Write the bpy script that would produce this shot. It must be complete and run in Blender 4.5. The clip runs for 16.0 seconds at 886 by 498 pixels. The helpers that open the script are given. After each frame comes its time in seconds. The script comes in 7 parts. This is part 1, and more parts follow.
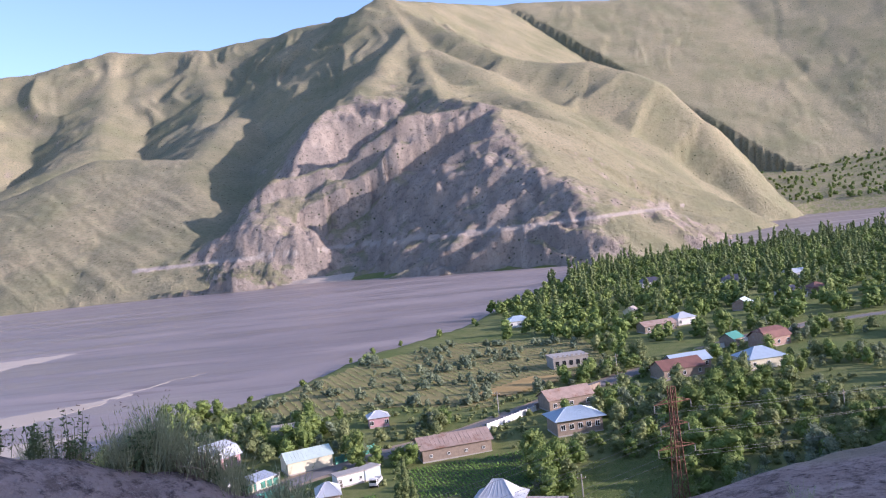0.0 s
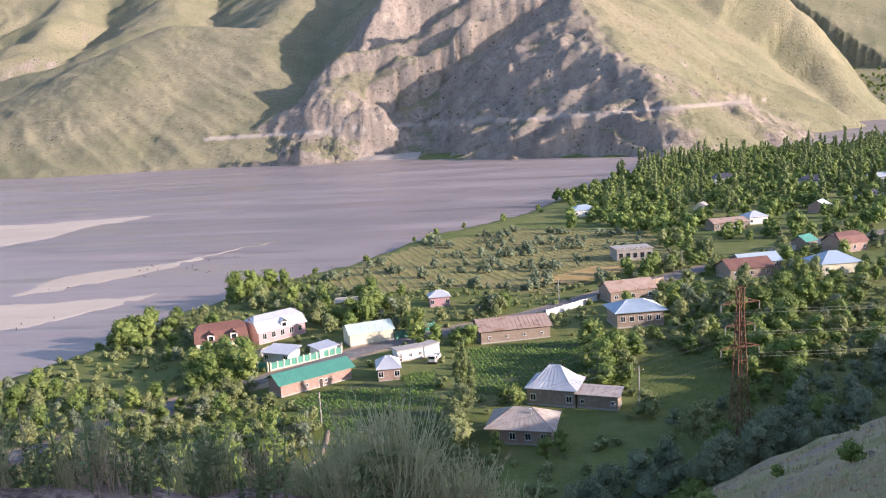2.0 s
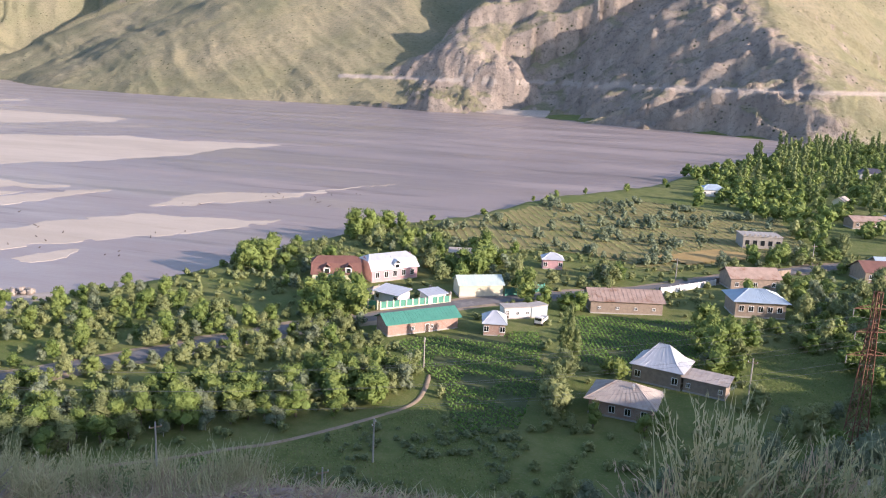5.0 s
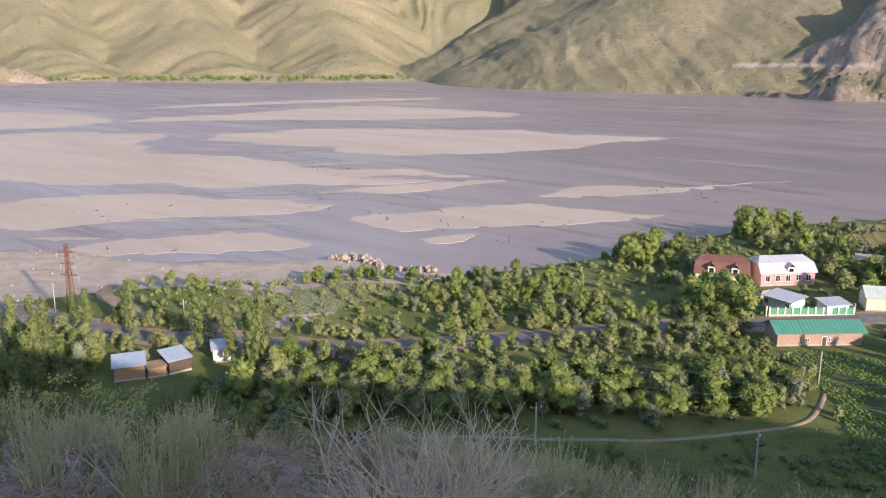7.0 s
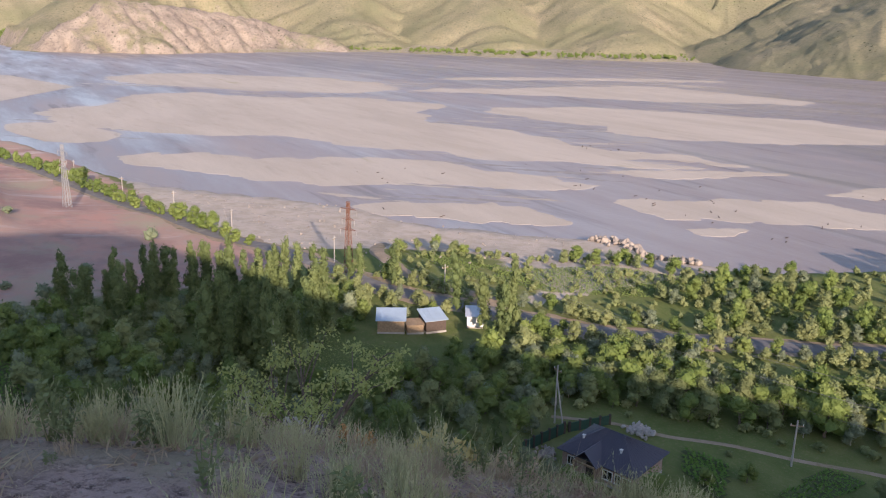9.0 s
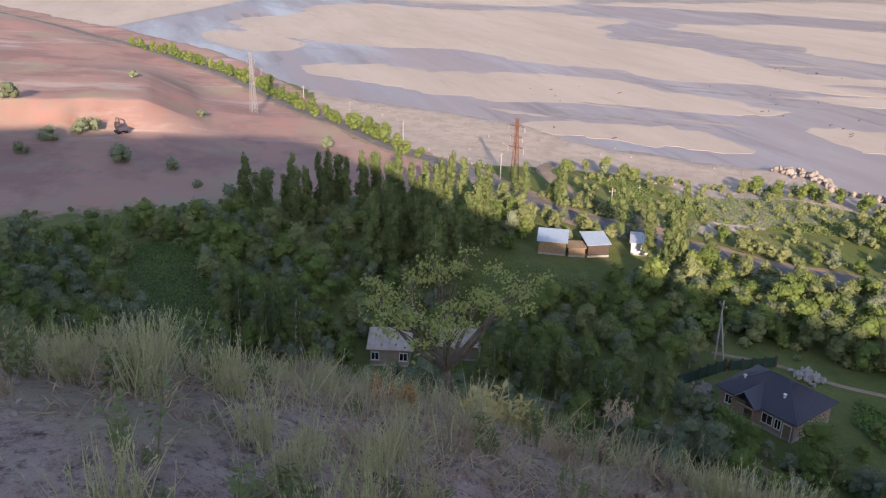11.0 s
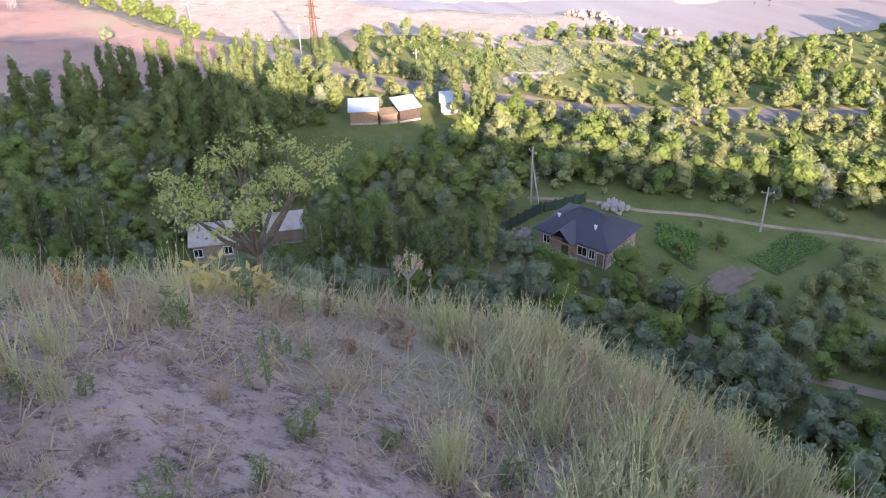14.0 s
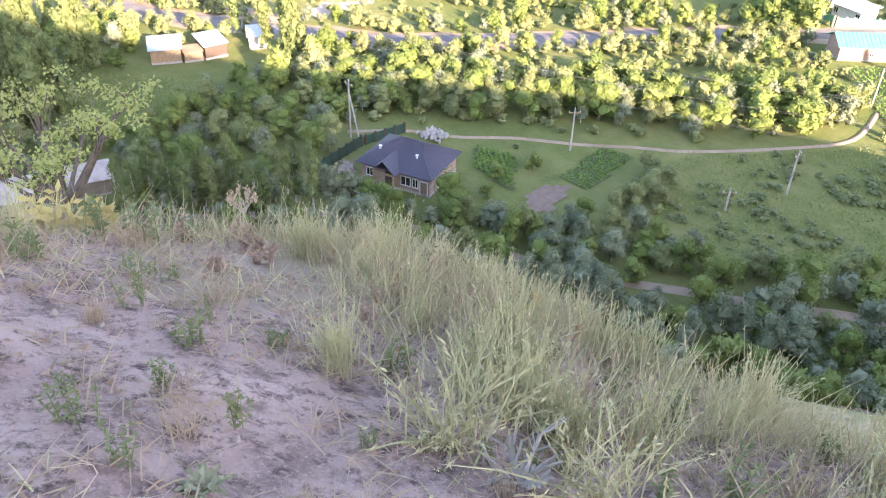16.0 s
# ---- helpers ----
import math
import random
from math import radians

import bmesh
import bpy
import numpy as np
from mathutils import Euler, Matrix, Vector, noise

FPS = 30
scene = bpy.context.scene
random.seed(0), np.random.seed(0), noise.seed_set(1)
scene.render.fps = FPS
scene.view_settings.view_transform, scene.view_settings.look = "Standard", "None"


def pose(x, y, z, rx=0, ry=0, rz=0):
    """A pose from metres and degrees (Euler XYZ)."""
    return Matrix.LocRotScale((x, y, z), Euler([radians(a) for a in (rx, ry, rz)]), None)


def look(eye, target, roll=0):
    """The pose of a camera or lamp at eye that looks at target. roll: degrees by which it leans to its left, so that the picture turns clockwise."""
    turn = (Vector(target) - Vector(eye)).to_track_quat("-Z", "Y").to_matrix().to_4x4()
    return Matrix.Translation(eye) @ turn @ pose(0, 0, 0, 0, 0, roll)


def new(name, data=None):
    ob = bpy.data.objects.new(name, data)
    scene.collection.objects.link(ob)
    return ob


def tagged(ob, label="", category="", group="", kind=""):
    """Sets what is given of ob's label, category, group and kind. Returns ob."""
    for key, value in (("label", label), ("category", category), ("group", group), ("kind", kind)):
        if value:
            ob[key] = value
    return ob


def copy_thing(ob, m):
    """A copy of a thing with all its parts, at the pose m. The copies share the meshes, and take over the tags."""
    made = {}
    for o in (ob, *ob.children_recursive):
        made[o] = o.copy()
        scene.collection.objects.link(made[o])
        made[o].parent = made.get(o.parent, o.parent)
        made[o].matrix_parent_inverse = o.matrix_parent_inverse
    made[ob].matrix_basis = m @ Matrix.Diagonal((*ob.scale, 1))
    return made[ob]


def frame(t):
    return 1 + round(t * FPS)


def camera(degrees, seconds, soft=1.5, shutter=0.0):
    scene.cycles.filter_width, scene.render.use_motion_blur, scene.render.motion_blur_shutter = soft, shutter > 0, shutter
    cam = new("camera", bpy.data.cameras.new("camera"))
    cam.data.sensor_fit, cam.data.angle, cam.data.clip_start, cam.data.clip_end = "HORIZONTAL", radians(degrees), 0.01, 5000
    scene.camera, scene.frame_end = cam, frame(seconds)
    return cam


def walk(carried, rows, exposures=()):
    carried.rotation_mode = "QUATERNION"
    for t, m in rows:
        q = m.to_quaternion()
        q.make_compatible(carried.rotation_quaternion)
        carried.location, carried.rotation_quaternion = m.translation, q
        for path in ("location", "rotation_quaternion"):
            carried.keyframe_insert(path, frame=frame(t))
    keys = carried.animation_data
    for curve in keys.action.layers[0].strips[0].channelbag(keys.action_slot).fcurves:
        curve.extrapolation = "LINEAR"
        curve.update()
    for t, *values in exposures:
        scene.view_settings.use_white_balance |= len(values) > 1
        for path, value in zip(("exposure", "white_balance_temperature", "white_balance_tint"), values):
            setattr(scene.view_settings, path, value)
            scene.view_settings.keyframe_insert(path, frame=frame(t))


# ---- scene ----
# ---- camera: seconds, eye, yaw to the left, pitch up, roll ----
PATH = [
    (0.0, 3.41, -2.50, 61.52, 0.00, -1.47, -5.99),
    (0.5, 3.29, -2.18, 61.62, 10.17, -3.54, -7.33),
    (1.0, 3.14, -1.88, 61.63, 11.94, -6.06, -6.91),
    (1.5, 2.86, -1.51, 61.62, 10.22, -7.93, -5.57),
    (2.0, 2.46, -1.02, 61.61, 5.15, -9.37, -3.19),
    (2.5, 2.18, -0.37, 61.61, -0.94, -9.88, -0.83),
    (3.0, 2.04, 0.20, 61.60, -5.64, -10.05, 0.89),
    (3.2, 1.97, 0.25, 61.60, -5.96, -10.13, 1.03),
    (5.3, 0.90, -0.99, 61.62, 17.70, -12.92, 2.21),
    (5.5, 0.79, -1.04, 61.61, 20.52, -12.97, 1.78),
    (6.0, 0.45, -1.05, 61.56, 27.23, -13.09, 0.95),
    (6.5, 0.06, -0.91, 61.49, 34.33, -13.27, 0.19),
    (7.0, -0.42, -0.72, 61.47, 40.09, -13.51, -0.06),
    (7.5, -0.73, -0.57, 61.55, 45.15, -14.07, -0.12),
    (8.0, -0.79, -0.51, 61.52, 49.42, -13.75, 0.02),
    (8.5, -0.85, -0.44, 61.50, 53.60, -14.49, 0.87),
    (9.0, -1.00, -0.23, 61.56, 58.82, -15.25, 1.40),
    (9.5, -1.26, -0.05, 61.56, 63.64, -16.22, 2.00),
    (10.0, -1.53, 0.11, 61.56, 67.89, -18.00, 2.17),
    (10.2, -1.56, 0.19, 61.55, 69.26, -18.76, 2.12),
    (11.2, -1.42, 0.86, 61.38, 71.15, -21.70, 0.90),
    (12.3, -1.42, 1.45, 61.22, 71.38, -24.22, -0.56),
    (12.5, -1.42, 1.47, 61.21, 71.24, -24.84, -1.03),
    (13.0, -1.40, 1.48, 61.19, 70.59, -26.05, -2.10),
    (13.5, -1.38, 1.46, 61.18, 66.98, -27.35, -2.82),
    (14.0, -1.35, 1.42, 61.17, 57.45, -30.21, -1.40),
    (14.5, -1.32, 1.38, 61.15, 46.27, -34.70, 2.16),
    (15.0, -1.29, 1.33, 61.13, 39.52, -38.27, 5.68),
    (15.5, -1.29, 1.26, 61.11, 41.74, -38.89, 4.41),
    (16.0, -1.31, 1.17, 61.12, 42.90, -34.79, 1.66),
]
cam = camera(57.3, 16.0, 1.1)


def turned(x, y, z, yaw, pitch, roll):
    """A pose from yaw to the left, pitch up and roll, in degrees."""
    a, b = radians(yaw), radians(pitch)
    eye = Vector((x, y, z))
    return look(eye, eye + Vector((-math.sin(a) * math.cos(b), math.cos(a) * math.cos(b), math.sin(b))), roll)


# seconds, stops, kelvin, tint
EXPOSURES = [(0.0, 1.05, 5500, 28), (0.5, 1.1, 5770, 27), (1.0, 1.22, 6000, 26), (1.8, 1.28, 6050, 23), (3.0, 1.38, 5900, 21), (5.5, 1.26, 6200, 21), (7.0, 1.04, 6350, 20), (10.2, 1.02, 6500, 22), (12.3, 1.48, 6850, 24), (13.5, 1.95, 6700, 26), (14.5, 2.45, 6600, 28), (15.0, 2.95, 6950, 30), (15.5, 3.1, 7050, 29), (16.0, 3.0, 6950, 28)]
walk(cam, [(t, turned(*row)) for t, *row in PATH], EXPOSURES)

# ---- daylight: low sun from behind, over the viewer's right shoulder ----
SUN_AZ, SUN_EL = -104.0, 17.0
world = bpy.data.worlds.new("sky")
scene.world = world
world.use_nodes = True
wn = world.node_tree
sky = wn.nodes.new("ShaderNodeTexSky")
sky.sky_type, sky.sun_disc = "NISHITA", False
sky.sun_elevation, sky.sun_rotation = radians(SUN_EL), radians(-SUN_AZ)
sky.altitude, sky.air_density, sky.dust_density = 700, 1.0, 1.5
wn.nodes["Background"].inputs["Strength"].default_value = 0.13
wn.links.new(sky.outputs["Color"], wn.nodes["Background"].inputs["Color"])
sun = new("sun", bpy.data.lights.new("sun", "SUN"))
sun.data.energy, sun.data.angle, sun.data.color = 3.75, radians(0.5), (1.0, 0.83, 0.66)
to_sun = Vector((-math.sin(radians(SUN_AZ)) * math.cos(radians(SUN_EL)), math.cos(radians(SUN_AZ)) * math.cos(radians(SUN_EL)), math.sin(radians(SUN_EL))))
sun.matrix_world = look(to_sun * 100, (0, 0, 0))

# ---- materials ----


def material(name, build):
    m = bpy.data.materials.new(name)
    m.use_nodes = True
    t = m.node_tree
    build(t, t.nodes["Principled BSDF"])
    return m


def node(t, kind, ins=None, operation="", attribute_name="", blend_type=""):
    n = t.nodes.new(kind)
    if operation:
        n.operation = operation
    if attribute_name:
        n.attribute_name = attribute_name
    if blend_type:
        n.data_type, n.blend_type = "RGBA", blend_type
    for k, v in (ins or {}).items():
        if isinstance(v, bpy.types.NodeSocket):
            t.links.new(v, n.inputs[k])
        else:
            n.inputs[k].default_value = v
    return n


def grain(t, scale, detail=4.0, rough=0.6, stretch=None, turn=0.0, where=None):
    """Noise in metres: its value."""
    co = where or node(t, "ShaderNodeNewGeometry").outputs["Position"]
    if stretch or turn:
        co = node(t, "ShaderNodeMapping", {"Vector": co, "Rotation": (0, 0, turn), "Scale": stretch or (1, 1, 1)}).outputs["Vector"]
    return node(t, "ShaderNodeTexNoise", {"Vector": co, "Scale": scale, "Detail": detail, "Roughness": rough}).outputs["Fac"]


def ramp(t, fac, *stops):
    r = node(t, "ShaderNodeValToRGB", {"Fac": fac})
    e = r.color_ramp.elements
    while len(e) < len(stops):
        e.new(0.5)
    for el, (p, c) in zip(e, stops):
        el.position = p
        el.color = (*c, 1) if len(c) == 3 else (c[0], c[0], c[0], 1)
    return r.outputs["Color"]


def mix(t, fac, a, b, how="MIX"):
    n = node(t, "ShaderNodeMix", blend_type=how)
    for sock, v in ((n.inputs[0], fac), (n.inputs[6], a), (n.inputs[7], b)):
        if isinstance(v, bpy.types.NodeSocket):
            t.links.new(v, sock)
        else:
            sock.default_value = (*v, 1) if isinstance(v, tuple) else v
    return n.outputs[2]


def step(t, v, lo, hi):
    return node(t, "ShaderNodeMapRange", {"Value": v, "From Min": lo, "From Max": hi}).outputs["Result"]


def math_node(t, op, a, b=0.0):
    n = node(t, "ShaderNodeMath", operation=op)
    for sock, v in ((n.inputs[0], a), (n.inputs[1], b)):
        if isinstance(v, bpy.types.NodeSocket):
            t.links.new(v, sock)
        else:
            sock.default_value = v
    return n.outputs[0]


def relief(t, p, height, strength, distance):
    t.links.new(node(t, "ShaderNodeBump", {"Height": height, "Strength": strength, "Distance": distance}).outputs["Normal"], p.inputs["Normal"])


def finish(t, p, colour, rough=0.9, spec=0.2):
    t.links.new(colour, p.inputs["Base Color"])
    p.inputs["Roughness"].default_value, p.inputs["Specular IOR Level"].default_value = rough, spec


def attribute(t, name):
    return node(t, "ShaderNodeAttribute", attribute_name=name).outputs["Fac"]


def mountain_look(grass_lo, grass_hi, rock_lo, rock_hi, rocky):
    def build(t, p):
        g = node(t, "ShaderNodeNewGeometry")
        up = node(t, "ShaderNodeSeparateXYZ", {"Vector": g.outputs["Normal"]}).outputs["Z"]
        big, mid, fine = grain(t, 0.006, 5), grain(t, 0.03, 6, 0.65), grain(t, 0.16, 6, 0.7)
        streak = grain(t, 0.05, 5, 0.65, (1.0, 0.25, 0.25), 0.5)
        rockness = math_node(t, "ADD", math_node(t, "ADD", attribute(t, "rock"), math_node(t, "MULTIPLY", step(t, up, 0.8, 0.56), 0.7)), math_node(t, "MULTIPLY", math_node(t, "SUBTRACT", mid, 0.5), 1.6))
        rockness = step(t, rockness, rocky, rocky + 0.35)
        grass = mix(t, step(t, big, 0.35, 0.65), grass_lo, grass_hi)
        grass = mix(t, step(t, fine, 0.45, 0.75), grass, tuple(c * 0.75 for c in grass_lo))
        rock = mix(t, step(t, streak, 0.35, 0.65), rock_lo, rock_hi)
        rock = mix(t, step(t, fine, 0.5, 0.7), rock, tuple(c * 0.6 for c in rock_lo))
        c = mix(t, rockness, grass, rock)
        dots = node(t, "ShaderNodeTexVoronoi", {"Vector": g.outputs["Position"], "Scale": 0.09}).outputs["Distance"]
        shrub = math_node(t, "MULTIPLY", step(t, dots, 0.2, 0.12), step(t, mid, 0.48, 0.56))
        c = mix(t, shrub, c, (0.06, 0.075, 0.035))
        c = mix(t, step(t, attribute(t, "bench"), 0.35, 0.75), c, (0.45, 0.39, 0.33))
        grit = grain(t, 0.7, 5, 0.75)
        c = mix(t, math_node(t, "MULTIPLY", step(t, grit, 0.52, 0.7), 0.45), c, (0.12, 0.11, 0.07))
        finish(t, p, c, 0.95, 0.1)
        h = math_node(t, "ADD", math_node(t, "ADD", math_node(t, "MULTIPLY", fine, 0.8), math_node(t, "MULTIPLY", mid, 0.5)), math_node(t, "MULTIPLY", grit, 0.35))
        relief(t, p, h, 0.9, 6.0)
    return build


ROCKY = material("rocky slope", mountain_look((0.235, 0.232, 0.138), (0.35, 0.31, 0.204), (0.29, 0.245, 0.205), (0.44, 0.37, 0.30), 0.5))


def near_ground(t, p):
    g = node(t, "ShaderNodeNewGeometry")
    big, mid, fine, tiny = grain(t, 0.03, 4), grain(t, 0.25, 5), grain(t, 2.0, 5, 0.7), grain(t, 14.0, 5, 0.75)
    meadow = mix(t, step(t, big, 0.35, 0.65), (0.11, 0.15, 0.04), (0.20, 0.205, 0.075))
    meadow = mix(t, step(t, mid, 0.4, 0.7), meadow, (0.10, 0.135, 0.035))
    meadow = mix(t, math_node(t, "MULTIPLY", step(t, fine, 0.5, 0.75), 0.6), meadow, (0.27, 0.225, 0.12))
    gravel = mix(t, step(t, mid, 0.4, 0.62), (0.50, 0.42, 0.345), (0.40, 0.335, 0.26))
    gravel = mix(t, step(t, fine, 0.5, 0.7), gravel, (0.47, 0.42, 0.35))
    red = mix(t, step(t, big, 0.4, 0.6), (0.48, 0.275, 0.215), (0.41, 0.27, 0.215))
    red = mix(t, math_node(t, "MULTIPLY", step(t, mid, 0.5, 0.7), 0.7), red, (0.36, 0.29, 0.25))
    red = mix(t, step(t, grain(t, 0.022, 6, 0.7), 0.5, 0.6), red, (0.33, 0.205, 0.175))
    red = mix(t, step(t, grain(t, 0.05, 6, 0.7, (1.0, 0.3, 1.0), 0.4), 0.55, 0.65), red, (0.50, 0.38, 0.32))
    lean = node(t, "ShaderNodeSeparateXYZ", {"Vector": g.outputs["Normal"]}).outputs["Z"]
    red = mix(t, step(t, grain(t, 0.014, 6, 0.7), 0.52, 0.64), red, (0.37, 0.315, 0.22))
    red = mix(t, step(t, lean, 0.93, 0.8), red, (0.31, 0.13, 0.095))
    broad = grain(t, 0.07, 5, 0.62)
    dry = mix(t, step(t, mid, 0.4, 0.65), (0.33, 0.29, 0.16), (0.43, 0.36, 0.24))
    dry = mix(t, step(t, fine, 0.45, 0.7), dry, (0.22, 0.22, 0.095))
    dry = mix(t, math_node(t, "MULTIPLY", step(t, broad, 0.5, 0.6), 0.85), dry, mix(t, step(t, fine, 0.4, 0.65), (0.16, 0.19, 0.07), (0.27, 0.26, 0.12)))
    dry = mix(t, math_node(t, "MULTIPLY", step(t, broad, 0.47, 0.40), 0.8), dry, mix(t, step(t, fine, 0.4, 0.6), (0.24, 0.19, 0.155), (0.36, 0.29, 0.24)))
    soil = mix(t, step(t, fine, 0.4, 0.65), (0.345, 0.25, 0.212), (0.46, 0.345, 0.295))
    soil = mix(t, step(t, grain(t, 5.5, 6, 0.75), 0.5, 0.62), soil, (0.22, 0.16, 0.135))
    soil = mix(t, step(t, tiny, 0.51, 0.66), soil, (0.10, 0.070, 0.062))
    soil = mix(t, step(t, grain(t, 60.0, 4, 0.7), 0.56, 0.7), soil, (0.44, 0.35, 0.31))
    edge = math_node(t, "MULTIPLY", math_node(t, "SUBTRACT", mid, 0.5), 0.9)
    c = meadow
    for name, look_ in (("gravel", gravel), ("red", red), ("dry", dry), ("soil", soil)):
        c = mix(t, step(t, math_node(t, "ADD", attribute(t, name), edge), 0.4, 0.6), c, look_)
    finish(t, p, c, 0.95, 0.15)
    relief(t, p, math_node(t, "ADD", math_node(t, "MULTIPLY", tiny, 0.3), fine), 1.0, 0.12)


GROUND = material("ground", near_ground)


def river_look(t, p):
    turn = radians(28)
    streak = grain(t, 0.02, 6, 0.65, (0.16, 1.0, 1.0), turn)
    streak2 = grain(t, 0.07, 5, 0.6, (0.12, 1.0, 1.0), turn)
    big = grain(t, 0.0035, 4, 0.5, (0.5, 1.0, 1.0), turn)
    c = mix(t, step(t, big, 0.38, 0.62), (0.225, 0.186, 0.176), (0.30, 0.247, 0.225))
    c = mix(t, step(t, streak, 0.52, 0.64), c, (0.325, 0.27, 0.245))
    c = mix(t, math_node(t, "MULTIPLY", step(t, streak2, 0.55, 0.63), 0.7), c, (0.17, 0.14, 0.125))
    wide = grain(t, 0.006, 7, 0.68, (0.22, 1.0, 1.0), turn)
    c = mix(t, math_node(t, "MULTIPLY", step(t, wide, 0.57, 0.66), 0.6), c, (0.39, 0.325, 0.285))
    finish(t, p, c, 0.3, 0.4)
    rough = node(t, "ShaderNodeMapRange", {"Value": streak, "From Min": 0.4, "From Max": 0.65, "To Min": 0.28, "To Max": 0.6}).outputs["Result"]
    t.links.new(rough, p.inputs["Roughness"])
    relief(t, p, math_node(t, "ADD", grain(t, 0.9, 3, 0.6, (0.6, 1, 1), turn), grain(t, 0.15, 3)), 0.35, 0.25)


RIVER = material("silty river", river_look)


def bar_look(t, p):
    turn = radians(28)
    a, b, fine = grain(t, 0.03, 6, 0.65, (0.2, 1, 1), turn), grain(t, 0.15, 6, 0.65, (0.25, 1, 1), turn), grain(t, 1.2, 4)
    c = mix(t, step(t, a, 0.4, 0.6), (0.455, 0.39, 0.315), (0.52, 0.45, 0.37))
    c = mix(t, math_node(t, "MULTIPLY", step(t, b, 0.56, 0.72), 0.55), c, (0.38, 0.32, 0.26))
    c = mix(t, math_node(t, "MULTIPLY", step(t, a, 0.62, 0.72), 0.6), c, (0.35, 0.31, 0.18))
    c = mix(t, math_node(t, "MULTIPLY", step(t, fine, 0.55, 0.75), 0.5), c, (0.35, 0.30, 0.25))
    finish(t, p, c, 0.9, 0.2)
    relief(t, p, math_node(t, "ADD", b, math_node(t, "MULTIPLY", fine, 0.3)), 0.6, 0.5)


SANDBAR = material("dry silt", bar_look)


def wet_look(t, p):
    c = mix(t, step(t, grain(t, 0.2, 5), 0.4, 0.6), (0.25, 0.21, 0.18), (0.34, 0.285, 0.24))
    finish(t, p, c, 0.5, 0.35)


WET_SILT = material("wet silt", wet_look)


def leaf_look(dark, light, warm):
    def build(t, p):
        r = node(t, "ShaderNodeNewGeometry").outputs["Random Per Island"]
        o = node(t, "ShaderNodeObjectInfo").outputs["Random"]
        tone = math_node(t, "FRACT", math_node(t, "ADD", math_node(t, "MULTIPLY", attribute(t, "tone"), 7.0), o))
        c = mix(t, r, tuple(0.62 * a + 0.38 * b for a, b in zip(dark, light)), tuple(0.25 * a + 0.75 * b for a, b in zip(dark, light)))
        c = mix(t, math_node(t, "MULTIPLY", tone, 0.7), c, warm)
        deep = math_node(t, "FRACT", math_node(t, "MULTIPLY", tone, 5.3))
        c = mix(t, math_node(t, "MULTIPLY", deep, 0.45), c, dark)
        finish(t, p, c, 0.7, 0.25)
        tr = node(t, "ShaderNodeBsdfTranslucent", {"Color": c})
        m = node(t, "ShaderNodeMixShader", {0: 0.22, 1: p.outputs[0], 2: tr.outputs[0]})
        t.links.new(m.outputs[0], t.nodes["Material Output"].inputs["Surface"])
    return build


LEAF = {
    "round": material("broad leaves", leaf_look((0.056, 0.092, 0.023), (0.230, 0.315, 0.078), (0.250, 0.300, 0.086))),
    "willow": material("willow leaves", leaf_look((0.088, 0.115, 0.042), (0.295, 0.345, 0.140), (0.310, 0.330, 0.140))),
    "poplar": material("poplar leaves", leaf_look((0.053, 0.083, 0.029), (0.205, 0.265, 0.096), (0.240, 0.280, 0.104))),
    "olive": material("silver leaves", leaf_look((0.082, 0.110, 0.060), (0.29, 0.34, 0.215), (0.26, 0.295, 0.17))),
    "grass": material("tuft blades", leaf_look((0.28, 0.31, 0.15), (0.57, 0.56, 0.34), (0.56, 0.49, 0.29))),
    "dry": material("withered blades", leaf_look((0.28, 0.22, 0.15), (0.62, 0.50, 0.36), (0.52, 0.41, 0.27))),
    "yellow": material("yellowing leaves", leaf_look((0.42, 0.36, 0.12), (0.66, 0.58, 0.24), (0.62, 0.50, 0.26))),
    "rusty": material("rust-coloured leaves", leaf_look((0.36, 0.20, 0.08), (0.56, 0.36, 0.16), (0.50, 0.28, 0.12))),
    "thistle": material("hoary leaves", leaf_look((0.25, 0.27, 0.16), (0.40, 0.42, 0.28), (0.36, 0.37, 0.23))),
    "lone": material("mulberry leaves", leaf_look((0.17, 0.21, 0.05), (0.42, 0.47, 0.15), (0.44, 0.45, 0.16))),
    "brown": material("withered brown leaves", leaf_look((0.26, 0.18, 0.13), (0.50, 0.38, 0.29), (0.42, 0.30, 0.22))),
    "weed": material("weed leaves", leaf_look((0.13, 0.17, 0.07), (0.26, 0.29, 0.14), (0.20, 0.24, 0.11))),
    "meadow": material("meadow grass", leaf_look((0.09, 0.14, 0.035), (0.24, 0.30, 0.09), (0.24, 0.26, 0.09))),
    "crop": material("crop leaves", leaf_look((0.07, 0.15, 0.03), (0.20, 0.33, 0.06), (0.15, 0.26, 0.05))),
}


def plain(name, colour, rough=0.8, metal=0.0, var=0.25, scale=1.5, bump=0.0, spec=0.3, stain=None):
    def build(t, p):
        co = node(t, "ShaderNodeTexCoord").outputs["Object"]
        n, f = grain(t, scale, 5, 0.6, where=co), grain(t, scale * 9, 4, 0.6, where=co)
        c = mix(t, step(t, n, 0.35, 0.7), colour, tuple(max(0.0, v * (1 - var)) for v in colour))
        c = mix(t, math_node(t, "MULTIPLY", step(t, f, 0.5, 0.75), 0.5), c, tuple(max(0.0, v * (1 - var)) for v in colour))
        if stain:
            c = mix(t, step(t, grain(t, scale * 0.6, 6, 0.7, where=co), 0.52, 0.66), c, stain)
        finish(t, p, c, rough, spec)
        p.inputs["Metallic"].default_value = metal
        if bump:
            relief(t, p, math_node(t, "ADD", n, f), 0.5, bump)
    return material(name, build)


